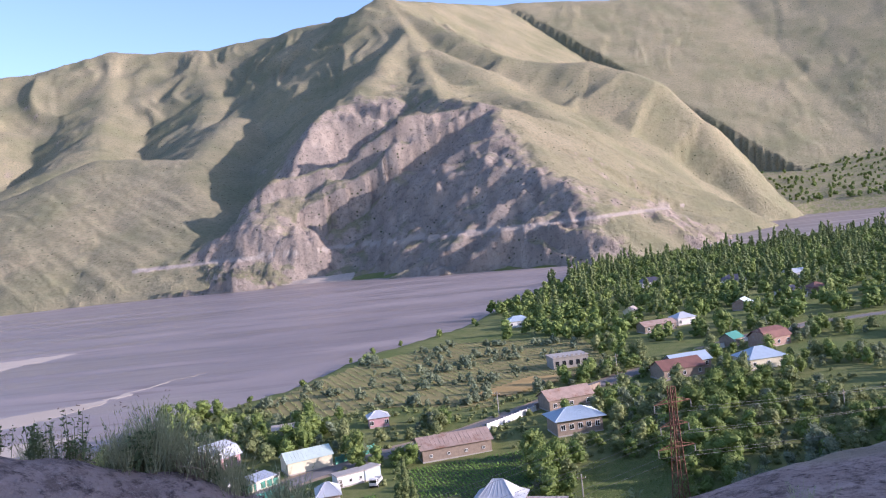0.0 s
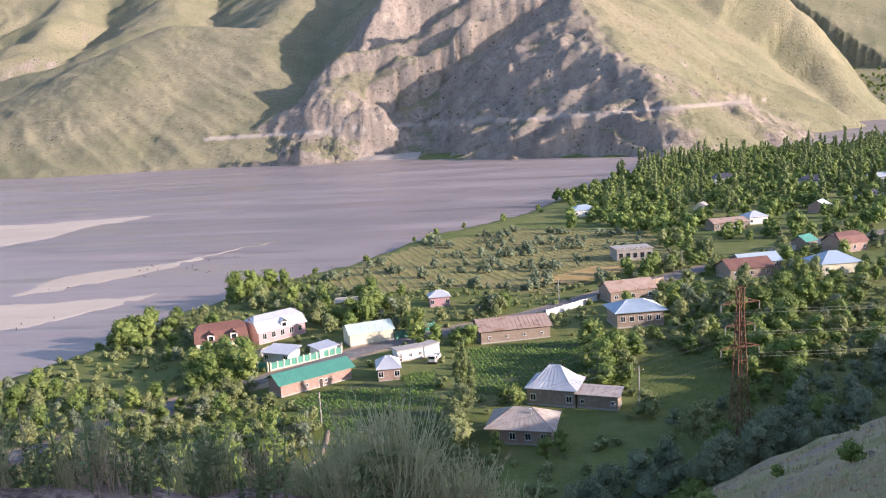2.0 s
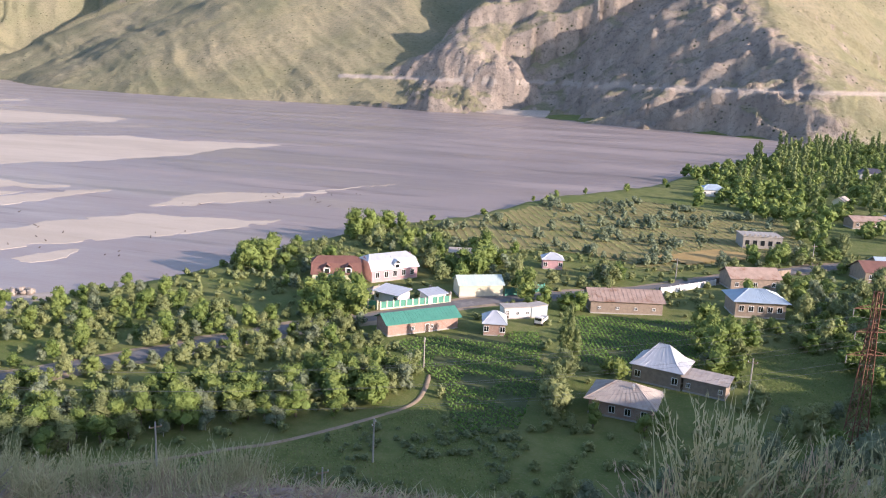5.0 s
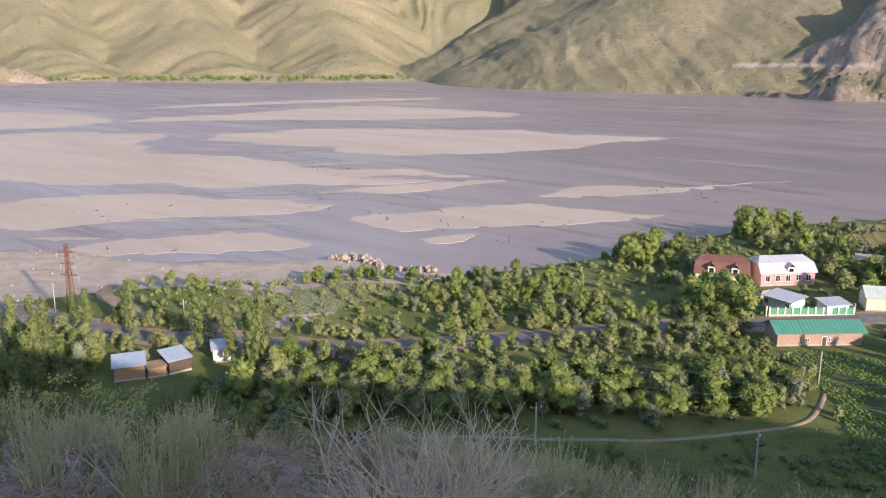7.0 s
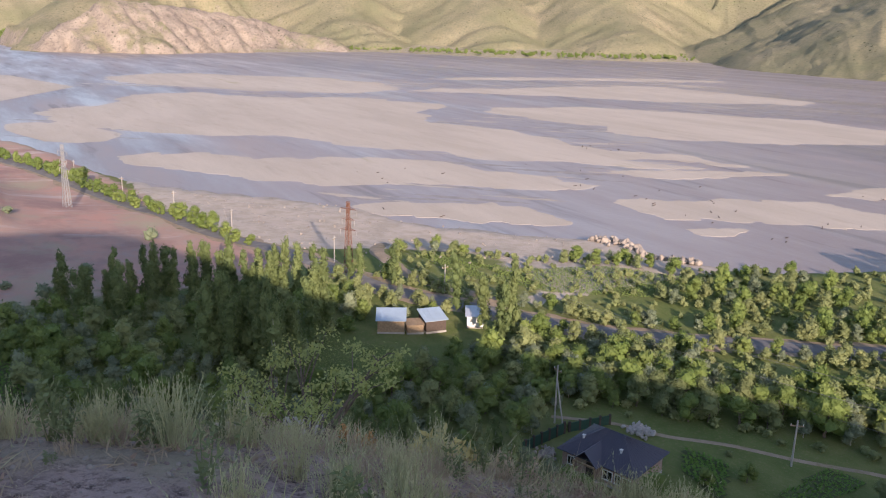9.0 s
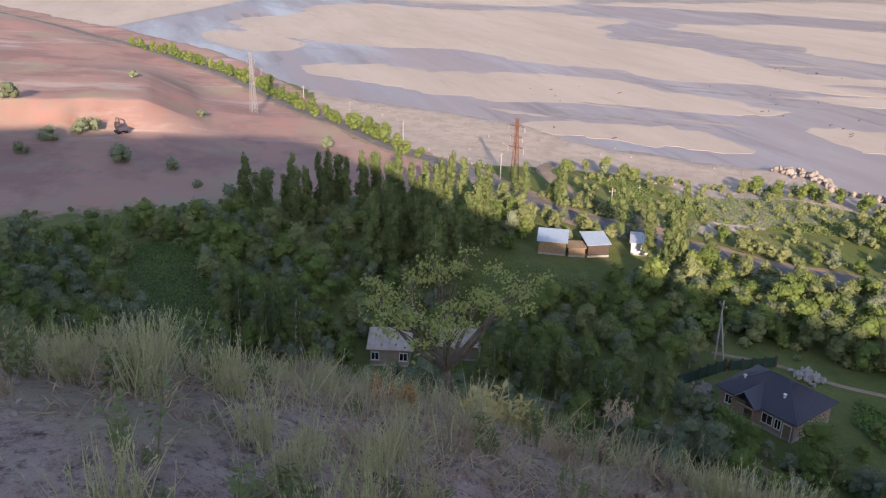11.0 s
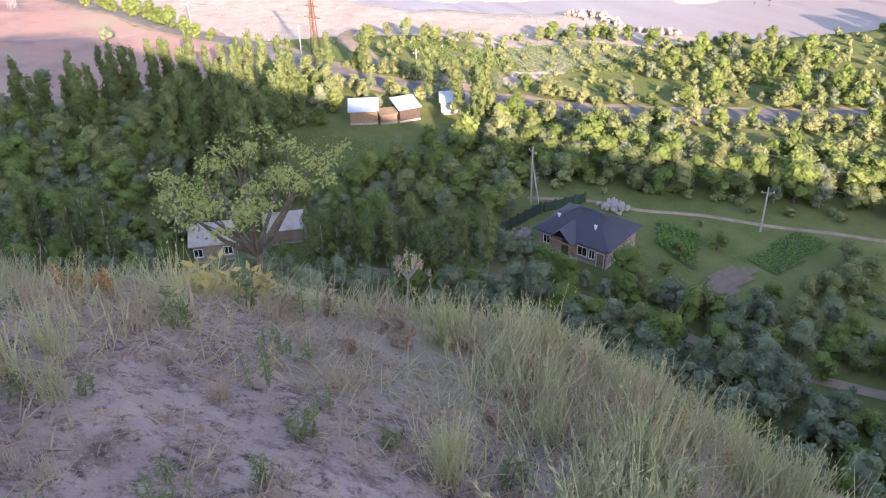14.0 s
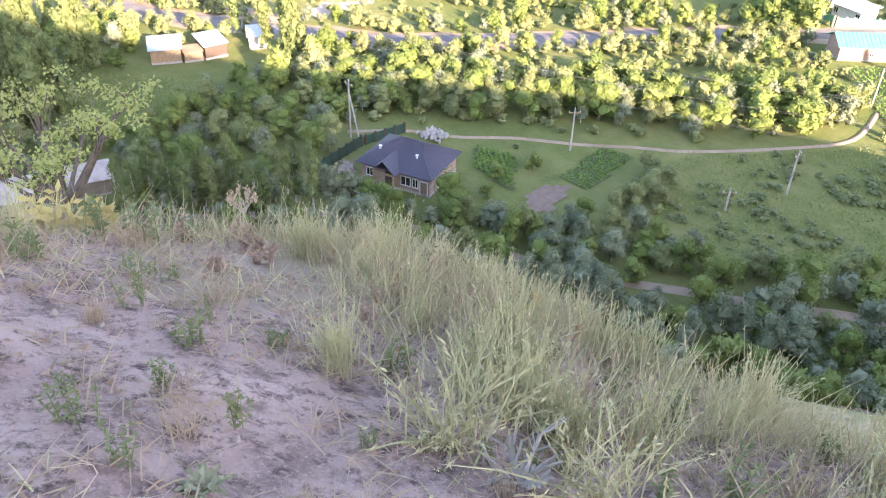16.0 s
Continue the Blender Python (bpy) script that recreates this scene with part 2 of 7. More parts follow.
def brick_look(name, colour, mortar, size=(0.26, 0.085)):
    def build(t, p):
        co = node(t, "ShaderNodeTexCoord").outputs["Object"]
        s = node(t, "ShaderNodeSeparateXYZ", {"Vector": co})
        v = node(t, "ShaderNodeCombineXYZ", {"X": math_node(t, "ADD", s.outputs["X"], s.outputs["Y"]), "Y": s.outputs["Z"]}).outputs[0]
        b = node(t, "ShaderNodeTexBrick", {"Vector": v, "Color1": (*colour, 1), "Color2": (*(c * 0.75 for c in colour), 1), "Mortar": (*mortar, 1), "Scale": 1.0, "Mortar Size": 0.012, "Brick Width": size[0], "Row Height": size[1]})
        c = mix(t, step(t, grain(t, 0.8, 5, where=co), 0.4, 0.7), b.outputs["Color"], tuple(c * 0.8 for c in colour))
        finish(t, p, c, 0.9, 0.2)
        relief(t, p, math_node(t, "MULTIPLY", b.outputs["Fac"], -1.0), 0.4, 0.01)
    return material(name, build)


MAT = {
    "brick": brick_look("brick wall", (0.42, 0.27, 0.21), (0.40, 0.37, 0.33)),
    "mud": plain("mud plaster", (0.34, 0.27, 0.21), 0.95, 0, 0.3, 1.2, 0.03),
    "block": brick_look("concrete block", (0.38, 0.35, 0.31), (0.30, 0.28, 0.26), (0.4, 0.2)),
    "pink": plain("pink plaster", (0.55, 0.33, 0.34), 0.85, 0, 0.2, 0.8, 0.01),
    "white": plain("whitewash", (0.74, 0.72, 0.68), 0.85, 0, 0.15, 0.8, 0.01),
    "cream": plain("cream plaster", (0.72, 0.66, 0.48), 0.85, 0, 0.15, 0.8, 0.01),
    "tin": plain("bright sheet metal", (0.58, 0.60, 0.62), 0.5, 0.3, 0.12, 0.7, 0, 0.5),
    "blue_tin": plain("pale blue sheet metal", (0.42, 0.51, 0.58), 0.5, 0.2, 0.12, 0.7, 0, 0.5),
    "green_tin": plain("green sheet metal", (0.09, 0.30, 0.22), 0.45, 0.1, 0.15, 0.6, 0, 0.5),
    "pale_green": plain("pale green sheet metal", (0.60, 0.70, 0.62), 0.45, 0.2, 0.12, 0.6, 0, 0.5),
    "dark_tin": plain("dark slate-grey sheet metal", (0.075, 0.072, 0.095), 0.5, 0.1, 0.12, 0.7, 0, 0.5),
    "red_tin": plain("red-brown sheet metal", (0.22, 0.11, 0.085), 0.6, 0.1, 0.25, 0.5, 0, 0.4),
    "lilac_tin": plain("lilac sheet metal", (0.50, 0.42, 0.52), 0.5, 0.1, 0.15, 0.6, 0, 0.4),
    "rust": plain("weathered rusty roofing", (0.42, 0.31, 0.25), 0.8, 0.05, 0.3, 0.5, 0.02, 0.3, (0.25, 0.14, 0.09)),
    "slate": plain("old cement roofing", (0.47, 0.41, 0.36), 0.9, 0, 0.25, 0.5, 0.02, 0.2, (0.33, 0.26, 0.21)),
    "wood": plain("weathered boards", (0.36, 0.26, 0.16), 0.85, 0, 0.35, 3.0, 0.01),
    "dark_wood": plain("dark boards", (0.10, 0.075, 0.06), 0.85, 0, 0.3, 3.0, 0.01),
    "frame": plain("white window paint", (0.78, 0.78, 0.75), 0.5, 0, 0.08),
    "dark_green": plain("dark green sheet metal", (0.035, 0.085, 0.06), 0.55, 0.1, 0.2),
    "green_paint": plain("turquoise paint", (0.05, 0.34, 0.28), 0.5, 0, 0.15),
    "glass": plain("dark window glass and opening shade", (0.02, 0.024, 0.028), 0.08, 0, 0.1, 1, 0, 0.8),
    "concrete": plain("concrete", (0.42, 0.39, 0.35), 0.9, 0, 0.2, 0.8, 0.02),
    "asphalt": plain("worn asphalt", (0.19, 0.18, 0.175), 0.9, 0, 0.25, 0.3, 0.01, 0.25, (0.26, 0.24, 0.22)),
    "dirt": plain("dirt track", (0.36, 0.28, 0.20), 0.95, 0, 0.25, 0.4, 0.03, 0.15, (0.20, 0.17, 0.09)),
    "dug_soil": plain("dug garden soil", (0.235, 0.175, 0.13), 0.95, 0, 0.3, 1.2, 0.04),
    "bark": plain("bark", (0.20, 0.16, 0.125), 0.95, 0, 0.4, 4, 0.03),
    "pale_bark": plain("pale bark", (0.42, 0.39, 0.33), 0.9, 0, 0.35, 4, 0.02),
    "rusty_steel": plain("rusted steel", (0.24, 0.12, 0.08), 0.8, 0.3, 0.3, 4),
    "steel": plain("galvanised steel", (0.45, 0.45, 0.44), 0.5, 0.7, 0.15, 2),
    "wire": plain("aluminium wire", (0.22, 0.22, 0.21), 0.5, 0.6, 0.05),
    "black": plain("black rubber", (0.012, 0.013, 0.016), 0.42, 0, 0.2, 8, 0, 0.5),
    "straw": plain("dry stalks", (0.42, 0.33, 0.21), 0.9, 0, 0.3, 20),
    "stone": plain("boulders", (0.36, 0.31, 0.26), 0.9, 0, 0.3, 1.2, 0.06),
    "plot_soil": plain("terraced plot", (0.30, 0.26, 0.11), 0.95, 0, 0.3, 0.12, 0.1, 0.15, (0.22, 0.23, 0.08)),
    "crop_soil": plain("cropped soil", (0.10, 0.12, 0.045), 0.95, 0, 0.35, 0.6, 0.05),
    "wheat": plain("ripe grain", (0.42, 0.29, 0.11), 0.95, 0, 0.2, 0.3, 0.1),
}

# ---- the lie of the land ----


def hashed(ix, iy, seed):
    h = (ix * 374761393 + iy * 668265263 + seed * 982451653) & 0xFFFFFFFF
    h = ((h ^ (h >> 13)) * 1274126177) & 0xFFFFFFFF
    return ((h ^ (h >> 16)) & 0xFFFF) / 65535.0


def value_noise(x, y, seed=0):
    """Smooth noise from -1 to 1 on arrays."""
    ix, iy = np.floor(x).astype(np.int64), np.floor(y).astype(np.int64)
    fx, fy = x - ix, y - iy
    fx, fy = fx * fx * fx * (fx * (fx * 6 - 15) + 10), fy * fy * fy * (fy * (fy * 6 - 15) + 10)
    a, b, c, d = hashed(ix, iy, seed), hashed(ix + 1, iy, seed), hashed(ix, iy + 1, seed), hashed(ix + 1, iy + 1, seed)
    return ((a + (b - a) * fx) * (1 - fy) + (c + (d - c) * fx) * fy) * 2 - 1


def fbm(x, y, seed=0, octaves=4, gain=0.5):
    out, amp = 0.0, 1.0
    for k in range(octaves):
        out = out + amp * value_noise(x * 2**k + 17.3 * k, y * 2**k - 9.1 * k, seed + k)
        amp *= gain
    return out


def ridged(x, y, seed=0, octaves=4, gain=0.55):
    out, amp, total = 0.0, 1.0, 0.0
    for k in range(octaves):
        out = out + amp * (1 - np.abs(value_noise(x * 2**k + 5.7 * k, y * 2**k + 3.3 * k, seed + k)) * 2)
        total += amp
        amp *= gain
    return out / total


def ease(v, lo, hi):
    t = np.clip((v - lo) / (hi - lo), 0, 1)
    return t * t * (3 - 2 * t)


# The near bank of the river, from far left to far right, and the far bank by bearing (degrees to the left of +y).
BANK = np.array([(-3000, -1500), (-1500, -560), (-700, -95), (-572, -24), (-511, 3), (-453, 31), (-388, 43), (-317, 61), (-287, 88), (-254, 113), (-217, 125), (-202, 142),
                 (-178, 166), (-171, 166), (-158, 161), (-145, 165), (-133, 171), (-126, 186), (-116, 218), (-103, 258), (-91, 294), (-75, 317), (-57, 352), (-38, 404), (4, 465), (30, 537),
                 (70, 627), (161, 880), (250, 900), (330, 930), (600, 1050), (900, 1150), (1400, 1350), (4000, 2000)], float)
FAR_BANK = np.array([(-60, 2500), (-34, 2300), (-25, 2290), (-19.4, 2095), (-18, 1600), (-12.5, 1053), (-8.7, 991), (-0.6, 1070), (11.4, 1267), (19.9, 1421), (28.8, 1808), (33, 2050),
                     (42, 1960), (47.3, 1866), (54.8, 1880), (64, 2080), (68, 1960), (79, 1742), (85.5, 1755), (86.5, 2300), (120, 2400)], float)
BANK_TILT = np.gradient(BANK[:, 1], BANK[:, 0])


def polar(az, r):
    return -np.sin(np.radians(az)) * r, np.cos(np.radians(az)) * r


def inland(x, y):
    """Metres from the near bank, positive on the village's side."""
    wob = 3.0 * value_noise(x * 0.04, y * 0.04, 61) + 1.5 * value_noise(x * 0.15, y * 0.15, 62)
    return (np.interp(x, BANK[:, 0], BANK[:, 1]) - y) / np.sqrt(1 + np.interp(x, BANK[:, 0], BANK_TILT) ** 2) + wob


def hill(x, y):
    """The grassy hill on which the viewer stands: a steep slope to the valley, higher ground behind."""
    u, w = -0.57 * x + 0.82 * y, 0.82 * x + 0.57 * y
    brow = np.interp(w, (-6, -3, -1, 0, 1.2, 2.3, 4, 8), (2.9, 2.7, 1.8, 1.45, 1.42, 0.9, -0.6, -1.5))
    u = np.logaddexp((u - brow) / 1.2, (-0.92 * x + 0.1 * y - 5.4) / 1.2) * 1.2
    gentle = np.interp(w, (-5.5, -3.6, -2.4, -1.5, -0.5, 0.4, 1.4, 2.4, 3.2), (0.72, 0.53, 0.47, 0.44, 0.43, 0.44, 0.49, 0.52, 0.72))
    steep = np.logaddexp(0, u / 0.4) * 0.4
    drop = np.minimum(np.interp(np.degrees(np.arctan2(-x, y)), (-15, 0, 55, 70), (0.70, 0.86, 0.86, 0.72)) * steep, gentle * steep + 0.5 * np.logaddexp(0, (u - np.interp(w, (-3, -2.2, -1.4, -0.3, 0.4, 1.4, 2.4, 3.2), (2.8, 3.6, 4.1, 3.8, 3.1, 2.5, 2.4, 2.0))) / 0.25) * 0.25)
    slope = 60.0 - drop - 0.04 * np.clip(u, -8, 8)
    top = np.interp(w, (-300, -120, 0, 80, 122, 161, 220, 400), (41, 66, 71.5, 67, 55.5, 41, 28, 10))
    rear = np.minimum(np.clip(0.6 * (-u - 9), 0, None), np.interp(w, (4, 22), (57, 45)))
    top = top + rear * np.clip(1 - (w - 40) / 60, 0, 1)
    z = np.minimum(slope + rear, top)
    far = np.clip((np.abs(u) - 12) / 25, 0, 1)
    z = z + far * (1.1 * ridged(x * 0.045, y * 0.045, 3, 3) + 0.4 * fbm(x * 0.2, y * 0.2, 5, 3))
    rim = ((1.27, 0.2, 61.03), (1.49, 0.39, 60.93), (1.78, 0.57, 60.8), (2.14, 0.73, 60.67), (2.32, 0.8, 60.53), (2.75, 0.9, 60.2))
    for (p, q, h), (e, f, g) in zip(rim, rim[1:]):
        t = np.clip(((x - p) * (e - p) + (y - q) * (f - q)) / ((e - p) ** 2 + (f - q) ** 2), 0, 1)
        off = np.hypot(x - p - t * (e - p), y - q - t * (f - q))
        z = np.maximum(z, np.where(off < 2, h + t * (g - h) - 0.7 * (np.sqrt(off * off + 0.03) - 0.17), -99))
    return z + 0.035 * fbm(x * 1.3, y * 1.3, 8, 3) + 0.012 * fbm(x * 6, y * 6, 9, 2)


def ground(x, y):
    """The height of the ground sheet, river bed and far flats included."""
    x, y = np.asarray(x, float), np.asarray(y, float)
    s = inland(x, y)
    r, az = np.hypot(x, y), np.degrees(np.arctan2(-x, y))
    flat = -2.0 + 5.0 * ease(s, -7, 5) + 0.011 * np.clip(s - 5, 0, 250) + 0.25 * value_noise(x * 0.03, y * 0.03, 21) * ease(s, 0, 20)
    gravel = np.clip((x + 150) / -20, 0, 1) * np.clip(1 - (s - 30) / 25, 0, 1)
    flat = flat - 1.7 * gravel * ease(s, -2, 6)
    quarry = np.clip((-x - 175) / 60, 0, 1) * np.clip((55 - y - 0.28 * (-x - 200)) / 60, 0, 6)
    flat = flat + 6.5 * ease(-x - 238 + 5 * value_noise(x * 0.07, y * 0.07, 35), 0, 5) * np.clip((12 - y) / 18, 0, 1) * np.clip((x + 380) / 60, 0, 1)
    flat = flat + 5.0 * quarry + 1.2 * quarry * ridged(x * 0.02, y * 0.02, 31, 3)
    over = r - np.interp(az, FAR_BANK[:, 0], FAR_BANK[:, 1])
    rise = np.interp(az, (-6, 2), (0.16, 0.0)) * np.clip(r - 2150, 0, None) + np.interp(az, (-6, 2, 84, 87), (0.0, 0.035, 0.035, 0.0035)) * np.clip(over, 0, None)
    beyond = -2.0 + 6.0 * ease(over, -4, 14) + rise + 8 * ease(over, 50, 500) * value_noise(x * 0.004, y * 0.004, 41)
    z = np.where((over > -30) & (s < 0), beyond, flat)
    return np.maximum(z, np.where(r < 420, hill(x, y), -99))


def ground_at(x, y):
    return float(ground(x, y))


def sheet(name, co, faces, mat, smooth=True):
    """A mesh object from arrays of places and of quads or triangles."""
    me = bpy.data.meshes.new(name)
    n = faces.shape[1]
    me.vertices.add(len(co))
    me.vertices.foreach_set("co", np.asarray(co, np.float32).ravel())
    me.loops.add(faces.size)
    me.loops.foreach_set("vertex_index", faces.ravel().astype(np.int32))
    me.polygons.add(len(faces))
    me.polygons.foreach_set("loop_start", np.arange(0, faces.size, n, dtype=np.int32))
    me.update(calc_edges=True)
    me.polygons.foreach_set("use_smooth", np.full(len(faces), smooth))
    me.materials.append(mat)
    me.validate()
    return me


def surface_kind(me, name, values):
    me.attributes.new(name, "FLOAT", "POINT").data.foreach_set("value", np.asarray(values, np.float32))


def lattice(rows, cols):
    i = np.arange((rows - 1) * cols).reshape(rows - 1, cols)
    return np.stack([i[:, :-1], i[:, 1:], i[:, 1:] + cols, i[:, :-1] + cols], -1).reshape(-1, 4)


# The ground: one sheet from under the viewer to the horizon.
azs = np.concatenate([np.arange(-46, 114, 0.4), np.arange(114, 314.1, 4.0)])
rs = np.concatenate([[0.05], np.geomspace(0.8, 4900, 345)])
AZ, RR = np.meshgrid(azs, rs)
gx, gy = polar(AZ, RR)
gz = ground(gx, gy)
me = sheet("ground", np.stack([gx.ravel(), gy.ravel(), gz.ravel()], -1), lattice(*gx.shape)[:, ::-1], GROUND)
px, py = gx.ravel(), gy.ravel()
s_in, on_hill = inland(px, py), hill(px, py) > gz.ravel() - 0.02
rad = np.hypot(px, py)
surface_kind(me, "gravel", np.where((px < -135) & (s_in < 60 + (px + 135) * 0.0) & (py > 40 - (px + 200) * 0.12), np.clip((52 - s_in) / 12, 0, 1), 0) * (rad < 2500))
surface_kind(me, "red", np.clip((-px - 165) / 25, 0, 1) * np.clip((72 - py + 0.12 * (px + 200)) / 12, 0, 1) * (rad < 900))
surface_kind(me, "dry", np.where(on_hill & (rad > 3) & (rad < 420), np.clip(gz.ravel() / 12, 0, 0.85), np.where(rad > 1300, 0.55, 0)))
surface_kind(me, "soil", np.where(rad < 14, np.clip(1.1 - np.clip(rad - 4, 0, 9) / 7, 0, 1), 0) * on_hill * (0.62 + 0.4 * np.clip(4.5 - rad, 0, 1) + 0.35 * fbm(px * 0.7, py * 0.7, 77, 3)))
land = tagged(new("ground", me), "valley floor of meadow, gravel and red soil with a dry grassy hill", "ground", kind="structure")

# The river: one level sheet.
wr, wa = np.meshgrid(np.geomspace(60, 4900, 60), np.arange(-60, 130.1, 2.0), indexing="ij")
wx, wy = polar(wa, wr)
tagged(new("water", sheet("water", np.stack([wx.ravel(), wy.ravel(), 0 * wx.ravel()], -1), lattice(*wx.shape)[:, ::-1], RIVER)), "wide silty grey-brown river with shallow braided channels", "river", kind="structure")

# ---- mountains: ridge lines by bearing, distance and height, with their side slopes ----
RIDGES = [
    ("spine", 0.60, 0.9, [(2.3, 2800, 858), (0.9, 2450, 668), (-0.3, 1950, 430), (-1.0, 1650, 332), (-4.8, 1500, 270), (-5.4, 1380, 209), (-9.3, 1150, 96), (-10.7, 1060, 55), (-10.6, 1000, 8)]),
    ("flank", 0.66, 1.0, [(0.9, 2450, 668), (4.1, 1900, 418), (7.5, 1700, 318), (10.7, 1500, 171), (13.6, 1400, 104), (18.7, 1420, 45), (20.2, 1430, 2)]),
    ("shoulder", 0.95, -0.3, [(2.3, 2800, 858), (-3.3, 2350, 592), (-5.9, 2250, 503), (-11.7, 2200, 454), (-16.1, 2150, 372), (-18.7, 2100, 253), (-20.2, 2050, 150), (-21.2, 2000, 70), (-21.6, 1960, 5)]),
    ("buttress", 0.8, 0.8, [(-9.3, 1150, 96), (-13.5, 1230, 70), (-16.0, 1330, 60), (-17.4, 1420, 20)]),
    ("slope_rib", 0.55, -0.3, [(-1.0, 2200, 540), (-7.5, 1750, 300), (-12.5, 1500, 120), (-15.0, 1500, 60)]),
    ("slope_rib_two", 0.62, -0.3, [(-5.9, 2250, 480), (-13.0, 1950, 250), (-18.5, 1800, 60)]),
    ("left_crest", 0.74, 0.1, [(2.3, 2800, 858), (5.6, 2950, 836), (9.6, 3100, 835), (15.3, 3250, 842), (20.7, 3300, 845), (24.2, 3300, 786), (27.5, 3300, 751), (36, 3400, 700), (45, 3300, 585), (60, 3200, 455), (72, 3000, 377), (79, 2600, 220), (83, 2150, 100), (85.5, 1850, 4)]),
    ("crest_rib", 0.62, 0.1, [(15.3, 3250, 842), (14.5, 2700, 560), (16.3, 2250, 330)]),
    ("crest_rib_two", 0.62, 0.1, [(20.7, 3300, 845), (21.5, 2800, 540), (22.5, 2500, 380)]),
    ("crest_rib_three", 0.62, 0.15, [(27.5, 3300, 751), (28.5, 2850, 480), (30.5, 2500, 300)]),
    ("spur", 0.48, 0.05, [(13.5, 2350, 430), (16.3, 1900, 272), (22.0, 2000, 297), (26.0, 2100, 247), (28.2, 2150, 231), (33.0, 2250, 195), (38.0, 2200, 100), (41.4, 2020, 8)]),
    ("gorge_rib", 0.5, 0.15, [(50, 3250, 540), (48.5, 2700, 300), (46.8, 2150, 60)]),
    ("gorge_rib_two", 0.5, 0.15, [(60, 3200, 455), (57.5, 2700, 280), (55.5, 2250, 70)]),
    ("gorge_rib_three", 0.5, 0.2, [(68, 3050, 400), (66.5, 2700, 250), (65.0, 2300, 80)]),
    ("headland", 0.75, 0.9, [(85.3, 1770, 6), (84.0, 1800, 45), (81.0, 1850, 100), (76.0, 1960, 95), (71.0, 2080, 55), (67.0, 2050, 25)]),
    ("back_crest", 0.75, 0.0, [(2.3, 2800, 858), (-5.5, 3900, 1085), (-7.1, 3930, 1092), (-14, 4020, 1056), (-21, 4178, 1010), (-30, 4503, 1145), (-36, 4860, 600)]),
    ("plain_edge", 0.5, 0.1, [(86.0, 4500, 330), (95.0, 4600, 300), (112.0, 4600, 380)]),
]


def mountains(x, y):
    """Height and rockiness of the mountains on arrays."""
    heights, rocks = [], []
    for n, (name, tilt, rock, line) in enumerate(RIDGES):
        best_d, best_z, side = np.full(x.shape, 1e9), np.full(x.shape, -1e9), np.zeros(x.shape)
        for (a0, r0, z0), (a1, r1, z1) in zip(line, line[1:]):
            (ax, ay), (bx, by) = polar(a0, r0), polar(a1, r1)
            length = math.hypot(bx - ax, by - ay)
            t = np.clip(((x - ax) * (bx - ax) + (y - ay) * (by - ay)) / length**2, 0, 1)
            d = np.hypot(x - ax - t * (bx - ax), y - ay - t * (by - ay))
            soft = 14.0 if rock > 0.5 else 34.0
            high = z0 + t * (z1 - z0) - tilt * (np.sqrt(d * d + soft * soft) - soft)
            near = (high > best_z) if name in ("spur", "headland") else (d < best_d)
            best_d, best_z = np.where(near, d, best_d), np.where(near, high, best_z)
            side = np.where(near, ((bx - ax) * (y - ay) - (by - ay) * (x - ax)) / length, side)
        facing = {"spine": -1, "flank": 1}.get(name, 0)
        rock = rock * (0.15 + 0.85 * ease(side * facing, -60, 30)) * (0.1 + 0.9 * ease(best_z + 60 * value_noise(x / 110, y / 110, 640 + n), 500, 270)) if facing else np.full(x.shape, rock)
        (ax, ay), (bx, by) = polar(*line[0][:2]), polar(*line[-1][:2])
        best_s = ((x - ax) * (bx - ax) + (y - ay) * (by - ay)) / math.hypot(bx - ax, by - ay)
        if name in ("left_crest", "back_crest"):
            best_s = np.degrees(np.arctan2(-x, y)) * 52.0
        wob = (90 if name in ("left_crest", "back_crest") else 25) * value_noise(x / 130, y / 130, 70 + n)
        cut = ridged((best_s + wob) / 170, best_d / 900, 100 + 7 * n, 3) - 0.15
        fine = ridged((best_s + 0.6 * wob) / 55, best_d / 300, 300 + 7 * n, 3)
        deep = np.clip(best_d / 130, 0, 1)
        carve = {"left_crest": 38, "crest_rib": 34, "crest_rib_two": 34, "crest_rib_three": 34, "spine": 42, "flank": 42, "back_crest": 5, "spur": 4, "slope_rib": 34, "slope_rib_two": 34, "shoulder": 36}.get(name, 17)
        z = best_z + deep * (carve * cut + 30 * rock * (cut - 0.2) + 3 * fine + 27 * rock * (fine - 0.3) + 11 * rock * (ridged((best_s + 0.4 * wob) / 24, best_d / 190, 700 + 7 * n, 2) - 0.3))
        z += (2 + 6 * rock) * fbm(x / 60, y / 60, 500 + n, 4) * np.clip(best_d / 40, 0.25, 1)
        if name not in ("back_crest", "plain_edge", "spur"):
            z += 11 * fbm(x / 210, y / 210, 560 + n, 3)
        heights.append(z)
        rocks.append(rock + 0.25 * value_noise(x / 90, y / 90, 800 + n) - 0.0012 * best_d)
    heights, rocks = np.array(heights), np.array(rocks)
    top = heights.max(0)
    weight = np.exp((heights - top) / 14.0)
    return top + 14.0 * np.log(weight.sum(0)) * 0.5, (weight * rocks).sum(0) / weight.sum(0)


maz, mr = np.meshgrid(np.arange(-46, 113, 0.16), np.geomspace(935, 4880, 330))
mx, my = polar(maz, mr)
mz, mrock = mountains(mx, my)
mz += (1.0 + 3.5 * np.clip(mrock, 0, 1)) * fbm(mx / 14, my / 14, 950, 3)
